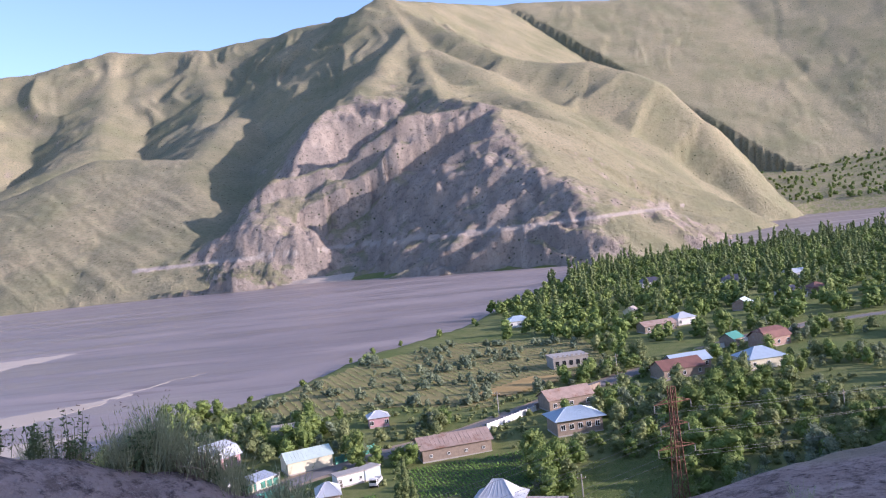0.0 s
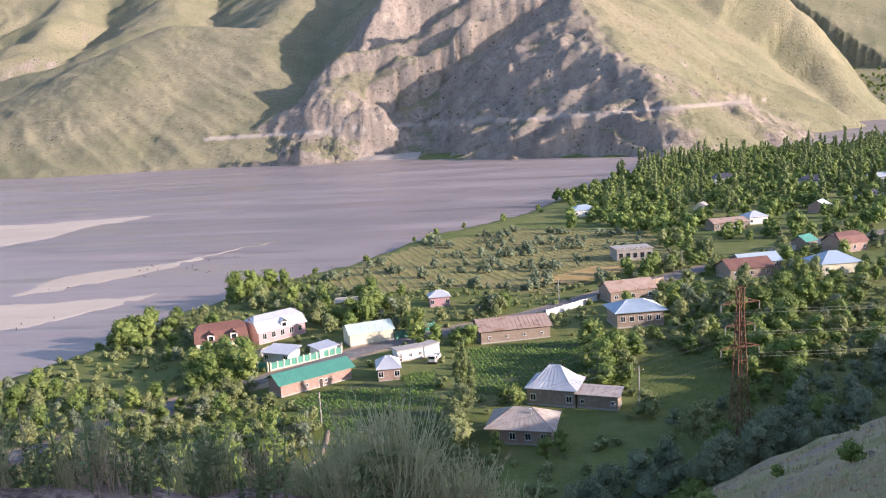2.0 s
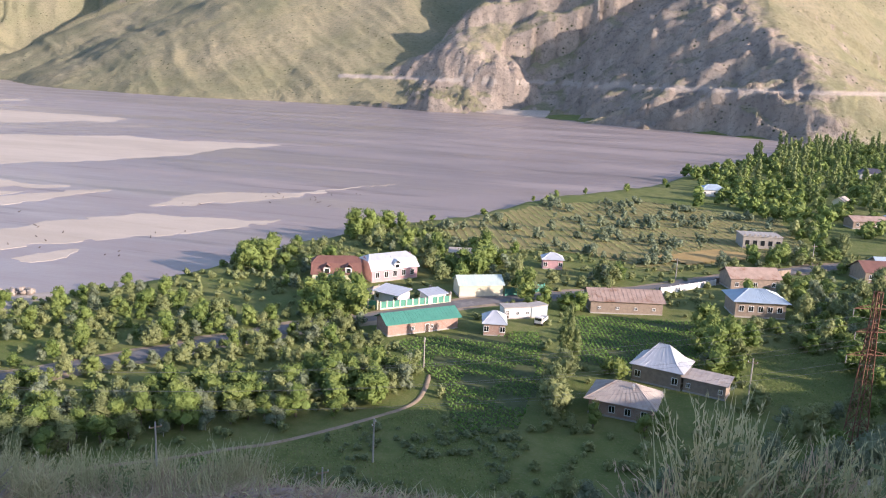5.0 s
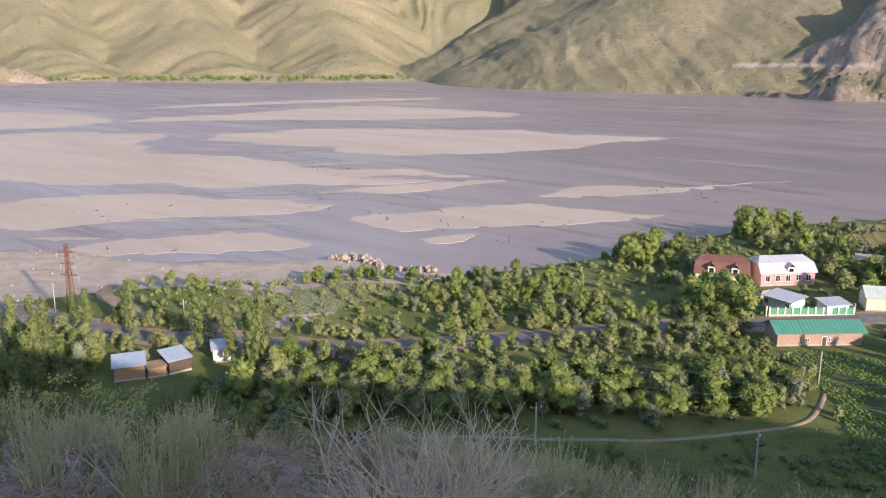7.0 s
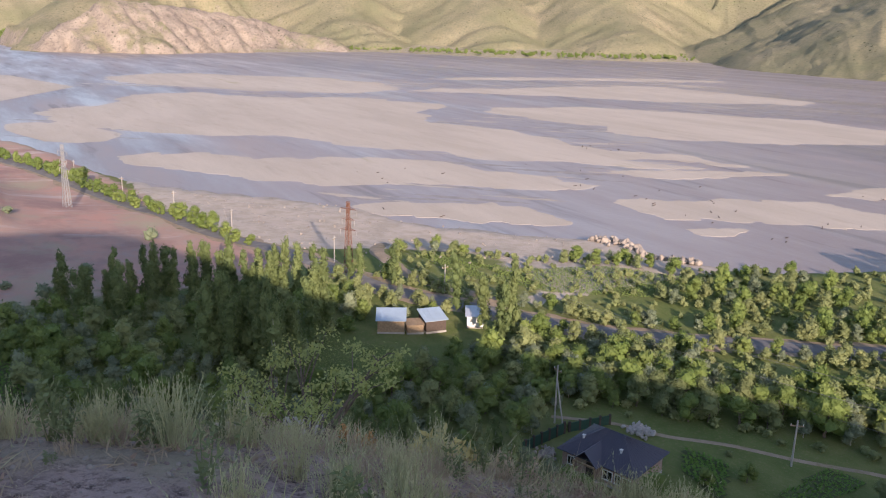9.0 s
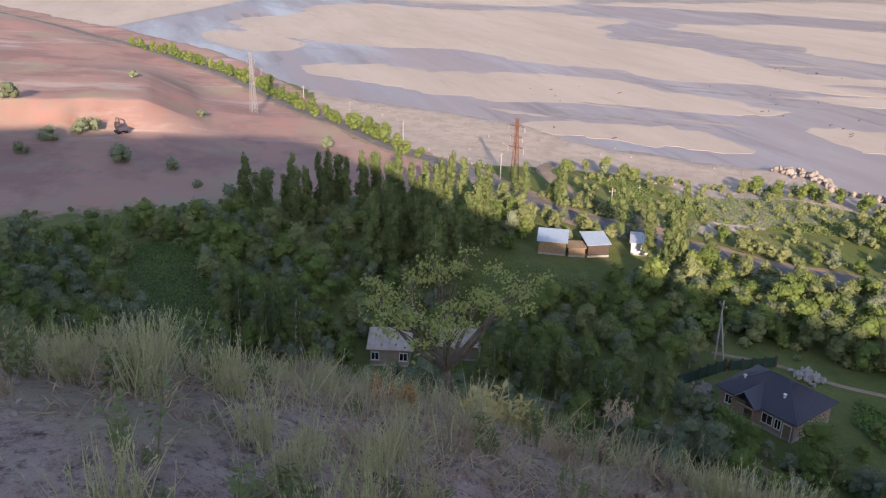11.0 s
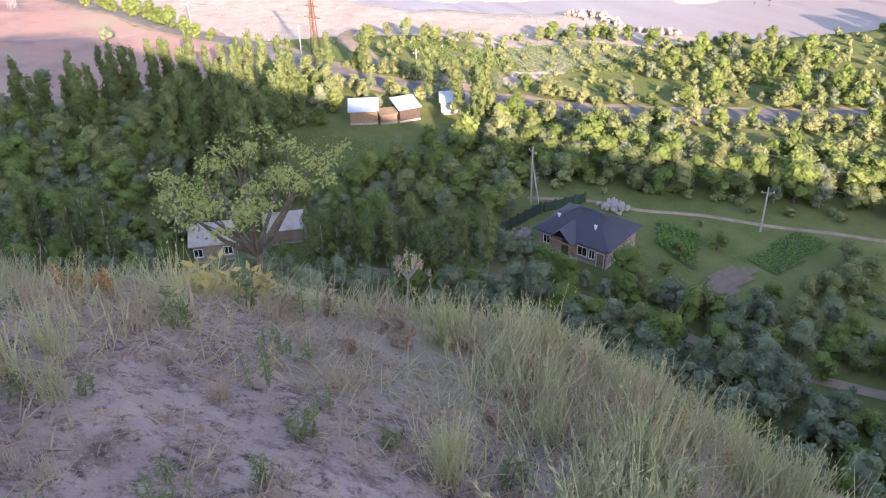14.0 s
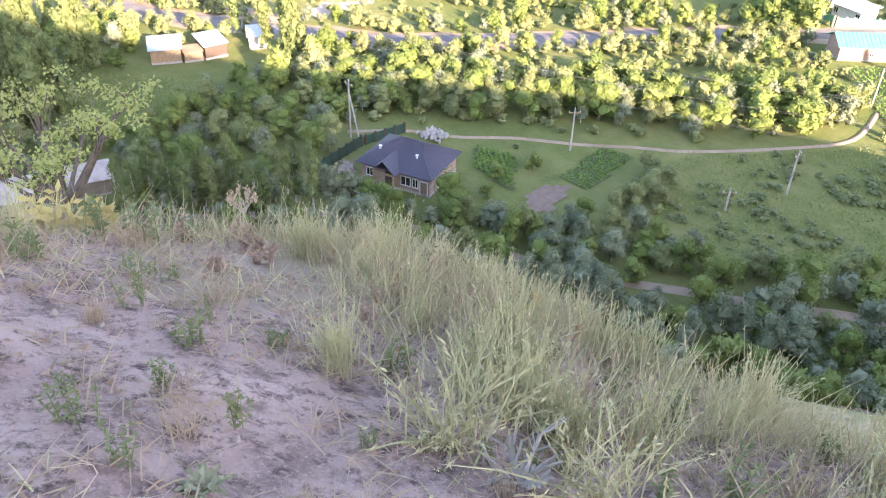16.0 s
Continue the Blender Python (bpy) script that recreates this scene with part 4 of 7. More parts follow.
def building(a, b, depth, high, roof, roof_high, wall, cover, label, name="house", over=0.5, front=(), side=(), door=None, frame_mat=None, seam=1.0, group="houses of the village", category="house", tips=0.35, parts=None):
    """A building by the ends a, b of its front, its depth, wall height and roof; windows as (share along the wall, sill height, width, height)."""
    a, b = Vector((*a, 0)), Vector((*b, 0))
    mid, along = (a + b) / 2, (b - a)
    length, yaw = along.length, math.atan2(along.y, along.x)
    away = Vector((-along.y, along.x, 0)).normalized()
    c = mid + away * depth / 2
    PLOTS.append((c.x, c.y, math.hypot(length, depth) / 2 + 1.5))
    root = tagged(new(name), label, category, group)
    root.matrix_basis = Matrix.Translation((c.x, c.y, ground_at(c.x, c.y))) @ Matrix.Rotation(yaw, 4, "Z")
    lx, ly, h, o = length / 2, depth / 2, high, over
    bm = bmesh.new()
    ring = [(-lx, -ly), (lx, -ly), (lx, ly), (-lx, ly)]
    low, top = [bm.verts.new((*p, -0.8)) for p in ring], [bm.verts.new((*p, h)) for p in ring]
    for k in range(4):
        bm.faces.new((low[k], low[(k + 1) % 4], top[(k + 1) % 4], top[k]))
    if roof in ("gable", "gambrel"):
        l, r = bm.verts.new((-lx, 0, h + roof_high * 0.93)), bm.verts.new((lx, 0, h + roof_high * 0.93))
        bm.faces.new((top[3], top[0], l))
        bm.faces.new((top[1], top[2], r))
    else:
        bm.faces.new(top)
    part("wall", bm, wall, root)
    part("plinth", box(bmesh.new(), -lx - 0.06, -ly - 0.06, -0.8, lx + 0.06, ly + 0.06, 0.35), MAT["concrete"], root)
    e, t = h - 0.05, h + roof_high
    near = math.hypot(c.x, c.y) < 235

    def slope(corners, ribs=None, gap=seam, thick=0.1):
        bm = bmesh.new()
        slab(bm, corners, thick)
        piece = part("roof_slope", bm, cover, root)
        if ribs and near:
            bm = bmesh.new()
            seams(bm, *ribs, gap)
            part("seam", bm, cover, piece)

    def cap(p, q, r):
        part("ridge_cap", tube(bmesh.new(), [p, q], [r, r], 6), cover, root)

    if roof == "flat":
        slope([(-lx - o, -ly - o, h + 0.25), (lx + o, -ly - o, h + 0.25), (lx + o, ly + o, h + 0.25), (-lx - o, ly + o, h + 0.25)], thick=0.25)
    elif roof == "mono":
        quad = [(-lx - o, -ly - o, e + 0.1), (lx + o, -ly - o, e + 0.1), (lx + o, ly + o, t), (-lx - o, ly + o, t)]
        slope(quad, quad)
    elif roof == "gable":
        for s in (-1, 1):
            quad = [(-s * (-lx - o), s * (ly + o), e), (-s * (lx + o), s * (ly + o), e), (-s * (lx + o), 0, t), (-s * (-lx - o), 0, t)]
            slope(quad, quad)
    elif roof == "gambrel":
        kz, ky = h + roof_high * 0.62, ly * 0.62
        cx = lx - depth * 0.16
        for s in (-1, 1):
            quad = [(-s * (-lx - o), s * (ly + o), e), (-s * (lx + o), s * (ly + o), e), (-s * (lx + o * 0.6), s * ky, kz), (-s * (-lx - o * 0.6), s * ky, kz)]
            up = [(-s * (-lx - o * 0.6), s * ky, kz), (-s * (lx + o * 0.6), s * ky, kz), (-s * cx, 0, t), (s * cx, 0, t)]
            for q in (quad, up):
                slope(q, q)
        for s in (-1, 1):
            slope([(s * (lx + o * 0.6), s * -ky, kz), (s * (lx + o * 0.6), s * ky, kz), (s * cx, 0, t)])
    elif roof in ("hip", "tent"):
        rx = 0.0 if roof == "tent" else max(0.4, lx - ly * (1 - tips * 0.2))
        rx = max(rx, 0.25)
        ring = [(-lx - o, -ly - o, e), (lx + o, -ly - o, e), (lx + o, ly + o, e), (-lx - o, ly + o, e)]
        if roof == "tent":
            inner = [(-lx * 0.72, -ly * 0.72, h + roof_high * 0.28), (lx * 0.72, -ly * 0.72, h + roof_high * 0.28), (lx * 0.72, ly * 0.72, h + roof_high * 0.28), (-lx * 0.72, ly * 0.72, h + roof_high * 0.28)]
            for k in range(4):
                quad = [ring[k], ring[(k + 1) % 4], inner[(k + 1) % 4], inner[k]]
                slope(quad, quad)
            ring, rx = inner, lx * 0.22
        p, q = (-rx, 0, t), (rx, 0, t)
        for quad in ([ring[0], ring[1], q, p], [ring[2], ring[3], p, q]):
            slope(quad, quad)
        for tri in ([ring[1], ring[2], q], [ring[3], ring[0], p]):
            slope(tri, (tri[0], tri[1], tri[2], tri[2]), seam * 1.4)
        cap(p, q, 0.09)
        for k, end in ((0, p), (3, p), (1, q), (2, q)):
            cap(ring[k], end, 0.08)
    turns = {"front": Matrix.Identity(4), "right": Matrix.Rotation(math.pi / 2, 4, "Z"), "left": Matrix.Rotation(-math.pi / 2, 4, "Z"), "back": Matrix.Rotation(math.pi, 4, "Z")}
    fm = frame_mat or MAT["frame"]
    for share, z, w, hh in front:
        window(root, -lx + share * length, z + hh / 2, w, hh, -ly, turns["front"], fm)
    for which, share, z, w, hh in side:
        half = lx if which in ("left", "right") else ly
        window(root, (share - 0.5) * (depth if which in ("left", "right") else length), z + hh / 2, w, hh, -half, turns[which], fm)
    if door:
        share, w, hh, mat = door
        d = new("door")
        d.parent = root
        d.matrix_basis = Matrix.Translation((-lx + share * length, -ly, 0))
        part("leaf", box(bmesh.new(), -w / 2, -0.06, 0.05, w / 2, 0.03, hh), mat, d)
        bm = bmesh.new()
        for x0, z0, x1, z1 in ((-w / 2 - 0.1, 0, -w / 2, hh + 0.1), (w / 2, 0, w / 2 + 0.1, hh + 0.1), (-w / 2, hh, w / 2, hh + 0.1)):
            box(bm, x0, -0.1, z0, x1, 0.03, z1)
        part("frame", bm, fm, d)
    return root


def flue(parent, x, y, z, high=0.9):
    bm = bmesh.new()
    box(bm, x - 0.12, y - 0.12, z, x + 0.12, y + 0.12, z + high)
    box(bm, x - 0.2, y - 0.2, z + high, x + 0.2, y + 0.2, z + high + 0.08)
    return part("chimney", bm, MAT["white"], parent)


def row_of(n, z=1.0, w=1.2, h=1.3, lo=0.12, hi=0.88):
    return [(lo + (hi - lo) * k / max(1, n - 1), z, w, h) for k in range(n)]


M = MAT
# The dark-roofed house in the shade of the hill, with its gabled porch.
dark = building((-76.6, 65.2), (-66.6, 68.4), 8.3, 3.0, "hip", 2.7, M["brick"], M["dark_tin"], "new brick house with a dark slate-grey metal hip roof", over=0.6, front=[(0.13, 1.0, 1.1, 1.3), (0.66, 0.9, 1.5, 1.4), (0.80, 0.9, 0.9, 1.4)], side=[("left", 0.5, 1.0, 1.2, 1.3)], door=(0.92, 1.0, 2.1, M["wood"]), seam=0.5)
porch = bmesh.new()
for s in (-1, 1):
    slab(porch, [(-0.9 + 0.0, -6.0, 4.75), (-0.9, -1.6, 4.75), (-0.9 + s * 1.9, -3.2, 2.95), (-0.9 + s * 1.9, -6.0, 2.95)][:: -s or 1], 0.1)
porch_roof = part("porch_roof", porch, M["dark_tin"], dark)
for x in (-2.4, 0.6):
    part("porch_post", tube(bmesh.new(), [(x, -5.8, -0.6), (x, -5.8, 3.0)], [0.11, 0.11], 8), M["wood"], dark)
part("porch_step", box(bmesh.new(), -3.0, -6.2, -0.7, 1.2, -4.15, 0.22), M["concrete"], dark)
part("porch_door", box(bmesh.new(), -1.5, -4.22, 0.22, -0.3, -4.12, 2.4), M["dark_wood"], dark)
part("porch_lintel", box(bmesh.new(), -2.6, -5.95, 2.75, 0.8, -5.75, 2.98), M["wood"], dark)
for x, y in ((-3.3, -2.2), (2.4, -2.3)):
    flue(dark, x, y, 3.9)

# Houses along the road.
building((-48.4, 160.8), (-35.4, 172.4), 6.0, 2.9, "gable", 1.7, M["brick"], M["green_tin"], "long brick outbuilding with a green sheet-metal roof", over=0.7, front=[(0.35, 0.9, 0.8, 0.8), (0.62, 0.9, 0.7, 0.8)], door=(0.55, 0.9, 1.9, M["dark_wood"]), seam=0.8)
red_house = building((-80.9, 196.4), (-69.0, 201.3), 9.0, 3.2, "gambrel", 4.0, M["cream"], M["red_tin"], "two-storey house under a red-brown mansard roof", front=row_of(4, 1.0, 1.3, 1.5), frame_mat=M["green_paint"], seam=0.9)
pink_house = building((-67.0, 205.0), (-57.0, 215.6), 9.0, 3.5, "gambrel", 3.6, M["pink"], M["tin"], "pink plastered house with a pale metal mansard roof", front=row_of(5, 1.2, 1.3, 1.7), side=[("right", 0.5, 1.2, 1.3, 1.6)], seam=0.9)
for house, x, mat in ((red_house, -2.6, "red_tin"), (red_house, 3.2, "red_tin"), (pink_house, 0.6, "tin")):
    bm = bmesh.new()
    box(bm, x - 0.9, -4.7, 3.2, x + 0.9, -2.2, 4.9)
    dormer = part("dormer", bm, M["white"], house)
    bm = bmesh.new()
    for s in (-1, 1):
        slab(bm, [(x, -5.0, 5.9), (x, -2.0, 5.9), (x + s * 1.2, -2.0, 4.8), (x + s * 1.2, -5.0, 4.8)][:: -s or 1], 0.08)
    part("dormer_roof", bm, M[mat], dormer)
    part("dormer_pane", box(bmesh.new(), x - 0.55, -4.76, 3.5, x + 0.55, -4.68, 4.6), M["glass"], dormer)
bm = bmesh.new()
box(bm, -2.2, -5.4, 0.0, 2.2, -4.5, 0.3)
for x in (-2.0, -0.7, 0.7, 2.0):
    tube(bm, [(x, -5.25, 0.2), (x, -5.25, 3.2)], [0.12, 0.12], 8)
for z in (1.0, 3.1):
    box(bm, -2.1, -5.35, z, 2.1, -5.15, z + 0.14)
part("veranda", bm, M["green_paint"], red_house, "turquoise painted wooden veranda")
building((-40.7, 198.0), (-30.2, 203.1), 7.0, 3.3, "gable", 1.9, M["cream"], M["pale_green"], "cream-walled store with a pale green metal roof", over=0.4, seam=0.9)
building((-28.7, 169.1), (-24.1, 170.0), 6.5, 3.0, "hip", 2.0, M["brick"], M["tin"], "small brick house with a grey metal roof", front=row_of(2), seam=0.8)
building((-26.4, 183.2), (-20.6, 186.4), 3.4, 2.7, "flat", 0.2, M["white"], M["concrete"], "low whitewashed shop with a flat roof", front=row_of(3, 1.0, 0.8, 0.8), door=(0.1, 0.9, 2.0, M["dark_wood"]), over=0.2)
building((-20.3, 186.8), (-17.0, 190.4), 3.2, 2.6, "flat", 0.2, M["blue_tin"], M["concrete"], "blue-grey metal kiosk beside the road", name="kiosk", category="kiosk", over=0.15)
building((-60.5, 187.8), (-53.5, 185.3), 5.0, 2.8, "mono", 0.8, M["white"], M["tin"], "white yard building with a lean-to metal roof", front=row_of(2))
building((-46.5, 188.5), (-43.0, 192.5), 4.0, 2.5, "mono", 0.6, M["white"], M["tin"], "small yard shed with a bright metal lean-to roof", name="shed", category="shed")
building((-24.0, 239.6), (-18.2, 240.8), 5.0, 3.2, "hip", 1.6, M["pink"], M["tin"], "small pink house with a white metal roof", front=row_of(2))
building((-53.1, 239.1), (-46.3, 240.3), 5.0, 2.8, "mono", 0.5, M["mud"], M["slate"], "low mud-plastered barn with an old cement roof", name="barn", category="barn")
building((-7.0, 197.6), (10.5, 202.0), 10.0, 3.4, "gable", 2.0, M["mud"], M["rust"], "long mud-walled barn under weathered rusty roofing", name="barn", category="barn", front=row_of(4, 1.2, 0.8, 0.7), over=0.6, seam=1.1)
building((3.7, 152.1), (12.7, 149.4), 8.0, 3.6, "tent", 3.6, M["mud"], M["tin"], "grey house with a bright white tent-shaped metal roof", front=row_of(2, 1.0, 1.2, 1.4), seam=0.9)
building((13.2, 149.6), (20.6, 147.4), 4.2, 2.9, "mono", 0.5, M["mud"], M["slate"], "low mud annexe with a pale lean-to roof", name="annexe", category="annexe", front=row_of(2, 1.0, 0.8, 0.9))
old = building((-3.3, 133.2), (7.3, 131.4), 8.0, 3.0, "hip", 2.4, M["brick"], M["slate"], "old brick house with a worn tan hip roof", front=row_of(4, 0.9, 1.1, 1.3), over=0.8)
flue(old, 1.5, -1.2, 4.6)
building((28.1, 206.1), (40.3, 208.4), 9.0, 4.3, "hip", 2.2, M["mud"], M["blue_tin"], "tall mud-brick house with a pale blue-white metal roof", front=row_of(5, 1.6, 1.3, 1.5), over=0.9, seam=0.8)
building((29.8, 234.3), (43.4, 238.9), 8.0, 3.4, "gable", 2.4, M["mud"], M["rust"], "mud house with a broad rusty brown gable roof", front=row_of(3))
# The unfinished block house.
shell = building((40.3, 301.7), (53.8, 303.9), 9.0, 4.4, "flat", 0.0, M["block"], M["concrete"], "unfinished grey block house with empty window openings", over=0.3)
# Dark panels on the wall face paint the shade inside the empty openings.
for k in range(5):
    part("opening", box(bmesh.new(), -6.0 + 2.7 * k, -4.56, 1.2, -4.6 + 2.7 * k, -4.49, 3.0), M["glass"], shell)
for k in range(8):
    part("parapet_block", box(bmesh.new(), -6.9 + 1.8 * k, -4.7, 4.66, -6.2 + 1.8 * k, -4.3, 5.2), M["block"], shell)
# Sheds by the poplars.
building((-134.2, 65.9), (-131.7, 70.5), 4.5, 2.7, "mono", 1.0, M["wood"], M["blue_tin"], "plank shed with a shiny pale blue metal roof", name="shed", category="shed", group="sheds by the poplars", over=0.35, seam=0.9)
building((-131.3, 70.9), (-130.1, 73.9), 3.0, 1.9, "mono", 0.3, M["wood"], M["wood"], "low tan plank lean-to between two sheds", name="shed", category="shed", group="sheds by the poplars", over=0.2, seam=0.5)
building((-129.9, 74.4), (-129.2, 78.5), 4.5, 2.6, "mono", 1.0, M["dark_wood"], M["blue_tin"], "dark plank shed with a blue metal roof", name="shed", category="shed", group="sheds by the poplars", over=0.35, seam=0.9)
building((-129.2, 83.4), (-127.4, 86.3), 4.0, 2.5, "mono", 0.8, M["white"], M["tin"], "whitewashed shed with a bright metal roof behind poplars", name="shed", category="shed", group="sheds by the poplars", over=0.35)
building((-100.6, 24.3), (-98.6, 29.2), 6.0, 3.0, "gable", 1.6, M["mud"], M["slate"], "grey-roofed farmhouse half hidden in the grove", front=row_of(2))
building((-99.2, 34.6), (-97.4, 39.4), 5.0, 2.6, "gable", 1.2, M["mud"], M["slate"], "small grey-roofed barn in the grove", name="barn", category="barn")
# Farther houses.
for spot, length, depth, high, roof, up, wall, cover, label, yaw in (
    ((41, 436), 13, 9, 3.6, "hip", 2.4, "white", "blue_tin", "white farmhouse with a pale blue hip roof by the river", 12),
    ((98, 364), 16, 8, 3.2, "gable", 1.8, "mud", "rust", "long mud farmhouse with a rusty roof", 15),
    ((113, 374), 9, 8, 3.6, "hip", 2.2, "white", "tin", "white house with a bright metal hip roof", 15),
    ((153, 400), 9, 8, 3.4, "gable", 2.6, "brick", "pale_green", "brick house with a steep pale green gable roof", 55),
    ((186, 423), 13, 10, 3.6, "hip", 3.0, "white", "dark_tin", "white house with a dark hip roof", 10),
    ((205, 436), 9, 8, 3.2, "hip", 2.4, "mud", "red_tin", "mud house with a red-brown hip roof", 10),
    ((183, 503), 15, 10, 4.8, "hip", 3.2, "white", "dark_tin", "tall white house with a black hip roof", -8),
    ((149, 572), 16, 9, 3.8, "hip", 3.0, "white", "dark_tin", "long white house with a dark roof among poplars", 8),
    ((101, 422), 8, 6, 4.0, "gable", 2.0, "cream", "slate", "narrow cream house with an old grey roof", 60),
    ((249, 392), 17, 11, 3.6, "hip", 3.6, "white", "lilac_tin", "broad white house with a lilac metal roof", -10),
    ((174, 294), 10, 9, 3.8, "tent", 4.0, "mud", "tin", "house with a pointed white tent-shaped roof", 8),
    ((123, 295), 12, 9, 3.6, "gambrel", 3.4, "brick", "red_tin", "house with a dark red mansard roof", 25),
    ((112, 306), 7, 6, 3.2, "gable", 2.2, "mud", "green_tin", "small house with a green gable roof", 40),
    ((105, 260), 13, 11, 3.6, "hip", 3.0, "cream", "blue_tin", "cream house with a wide pale blue hip roof", 10),
    ((170, 258), 18, 11, 3.4, "hip", 3.2, "white", "blue_tin", "broad white house with a pale metal roof", 5),
    ((190, 272), 8, 7, 3.2, "gable", 2.6, "white", "blue_tin", "small white house with a pale gable roof", 50),
    ((78, 262), 15, 9, 3.4, "gable", 2.6, "mud", "red_tin", "mud barn with a dull red gable roof", 15),
    ((84, 272), 14, 8, 3.2, "gable", 2.4, "mud", "blue_tin", "open barn with a blue-grey metal roof", 15),
    ((147, 212), 12, 9, 3.4, "hip", 2.6, "white", "tin", "white house with a bright metal roof below the hill", 30),
    ((230, 520), 13, 9, 3.6, "gable", 2.6, "white", "tin", "white house with a bright roof among trees", 5),
    ((290, 470), 12, 9, 3.6, "gable", 2.4, "mud", "slate", "mud house with an old grey roof among trees", 12),
    ((330, 560), 12, 9, 3.6, "hip", 2.4, "white", "tin", "distant white house with a metal roof", 8),
):
    c, s = math.cos(radians(yaw)) * length / 2, math.sin(radians(yaw)) * length / 2
    building((spot[0] - c, spot[1] - s), (spot[0] + c, spot[1] + s), depth, high, roof, up, M[wall], M[cover], label, front=row_of(max(2, length // 4), 1.1, 1.2, 1.4), seam=1.2)

# ---- trees, rows first, then the scattered groves ----
tree_rng = random.Random(5)
TAKEN = []


def free_at(x, y, gap, plots=True):
    if any((x - p) ** 2 + (y - q) ** 2 < gap * gap for p, q in TAKEN):
        return False
    return not plots or all((x - p) ** 2 + (y - q) ** 2 > (r + 0.8) ** 2 for p, q, r in PLOTS)


BEHIND = {"round": [], "willow": [], "poplar": [], "olive": []}


def put_tree(kind, x, y, size):
    """Nearer trees are things of their own; those past 128 m are gathered by kind."""
    TAKEN.append((x, y))
    if math.hypot(x, y) < 128:
        plant_tree(kind, x, y, size, tree_rng)
    else:
        BEHIND[kind].append((x, y, size))


def clump(kind, spots, each, spread, lo, hi, gap=1.2):
    for x, y in spots:
        for _ in range(each):
            px_, py_ = x + tree_rng.gauss(0, spread), y + tree_rng.gauss(0, spread)
            if free_at(px_, py_, gap):
                put_tree(kind, px_, py_, tree_rng.uniform(lo, hi))


clump("poplar", [(-169, 18), (-166, 24), (-168, 32), (-168, 40), (-163, 45), (-160, 51), (-158, 57)], 8, 2.6, 0.6, 0.88)
clump("poplar", [(-136, 54)], 4, 1.2, 0.95, 1.1)
clump("poplar", [(-133, 36), (-129, 39), (-126, 42)], 9, 2.2, 0.8, 1.1)
clump("poplar", [(-120, 86), (-121, 88), (-128, 83), (-126, 84), (-134, 85.5)], 4, 1.2, 0.7, 0.95)
clump("poplar", [(-165, 77), (-161, 82)], 2, 1.5, 0.6, 0.85)
clump("poplar", [(-88, 40), (-85, 43), (-83, 47), (-79, 49), (-76, 53)], 4, 1.8, 0.5, 0.72)
clump("poplar", [(-115, 7), (-112, 11), (-109, 15)], 3, 1.6, 0.5, 0.8)
clump("poplar", [(-10, 161), (-9.6, 156), (-9.4, 152)], 4, 0.8, 0.62, 0.8)
clump("willow", [(-9.5, 146), (-9, 140), (-8.5, 134), (-9, 128)], 3, 0.9, 0.8, 1.1)
for k in range(46):
    t = k / 45 + tree_rng.uniform(-0.004, 0.004)
    x = -212 - 256 * t
    put_tree("round", x, float(np.interp(x, (-468, -437, -392, -335, -280, -251, -212), (-14, 3, 21, 36, 47, 54, 65))) + tree_rng.uniform(-1, 1), tree_rng.uniform(0.55, 0.95))
clump("olive", [(-78, 41), (-82, 37), (-72, 46), (-66, 56), (-56, 57), (-48, 62), (-43, 63), (-35, 66), (-27, 71), (-20, 74), (-12, 80), (-4, 84), (4, 90)], 3, 2.2, 0.7, 1.15, 1.6)
clump("round", [(-67, 62), (-60, 58), (-52, 60), (-46, 66), (-38, 71), (-30, 78), (-22, 80), (-66, 64), (-62, 68), (-74, 63)], 2, 1.6, 0.55, 0.95, 1.8)
clump("olive", [(-150, -27), (-138, -20), (-122, -12), (-108, -4), (-98, 6), (-92, 15), (-88, 24), (-130, -22)], 5, 4.0, 0.8, 1.3, 1.8)
clump("olive", [(8, 100), (16, 104), (26, 108), (34, 118), (44, 124), (52, 132), (20, 114)], 5, 4.5, 0.8, 1.25, 1.8)
clump("willow", [(-44, 79), (-45.2, 83), (-46, 87), (-46.6, 91), (-47, 95)], 3, 0.9, 0.45, 0.7, 1.1)
clump("round", [(-63, 79), (-62, 84), (-61.5, 75)], 1, 0.5, 0.4, 0.5)
clump("olive", [(2, 93), (7, 96), (13, 101), (19, 106), (25, 106), (31, 113), (39, 119), (47, 127), (56, 138), (63, 148), (70, 157), (80, 166)], 4, 2.6, 0.85, 1.3, 1.8)
clump("round", [(52, 175), (58, 186), (64, 196), (60, 206), (68, 212), (76, 220), (56, 168)], 4, 3.0, 0.9, 1.4, 2.2)
clump("round", [(20, 182), (22, 176), (20, 168), (22, 160), (21, 190)], 2, 1.5, 0.9, 1.25, 2.0)
clump("olive", [(19, 162), (22, 154), (21, 147)], 2, 1.4, 0.8, 1.1, 1.6)
clump("round", [(5.5, 127), (-1, 129), (9, 129)], 1, 0.6, 0.55, 0.7)
clump("round", [(-72, 187), (-66, 180), (-60, 172), (-75, 178), (-54, 164), (-66, 168)], 4, 3.2, 0.8, 1.2, 2.0)
clump("round", [(-108, 205), (-104, 212), (-110, 222), (-97, 262), (-92, 268), (-86, 276)], 3, 2.5, 0.8, 1.3, 2.0)
clump("round", [(-43, 222), (-50, 228), (-40, 230), (-38, 207), (-27, 206)], 3, 2.5, 0.8, 1.3, 2.0)

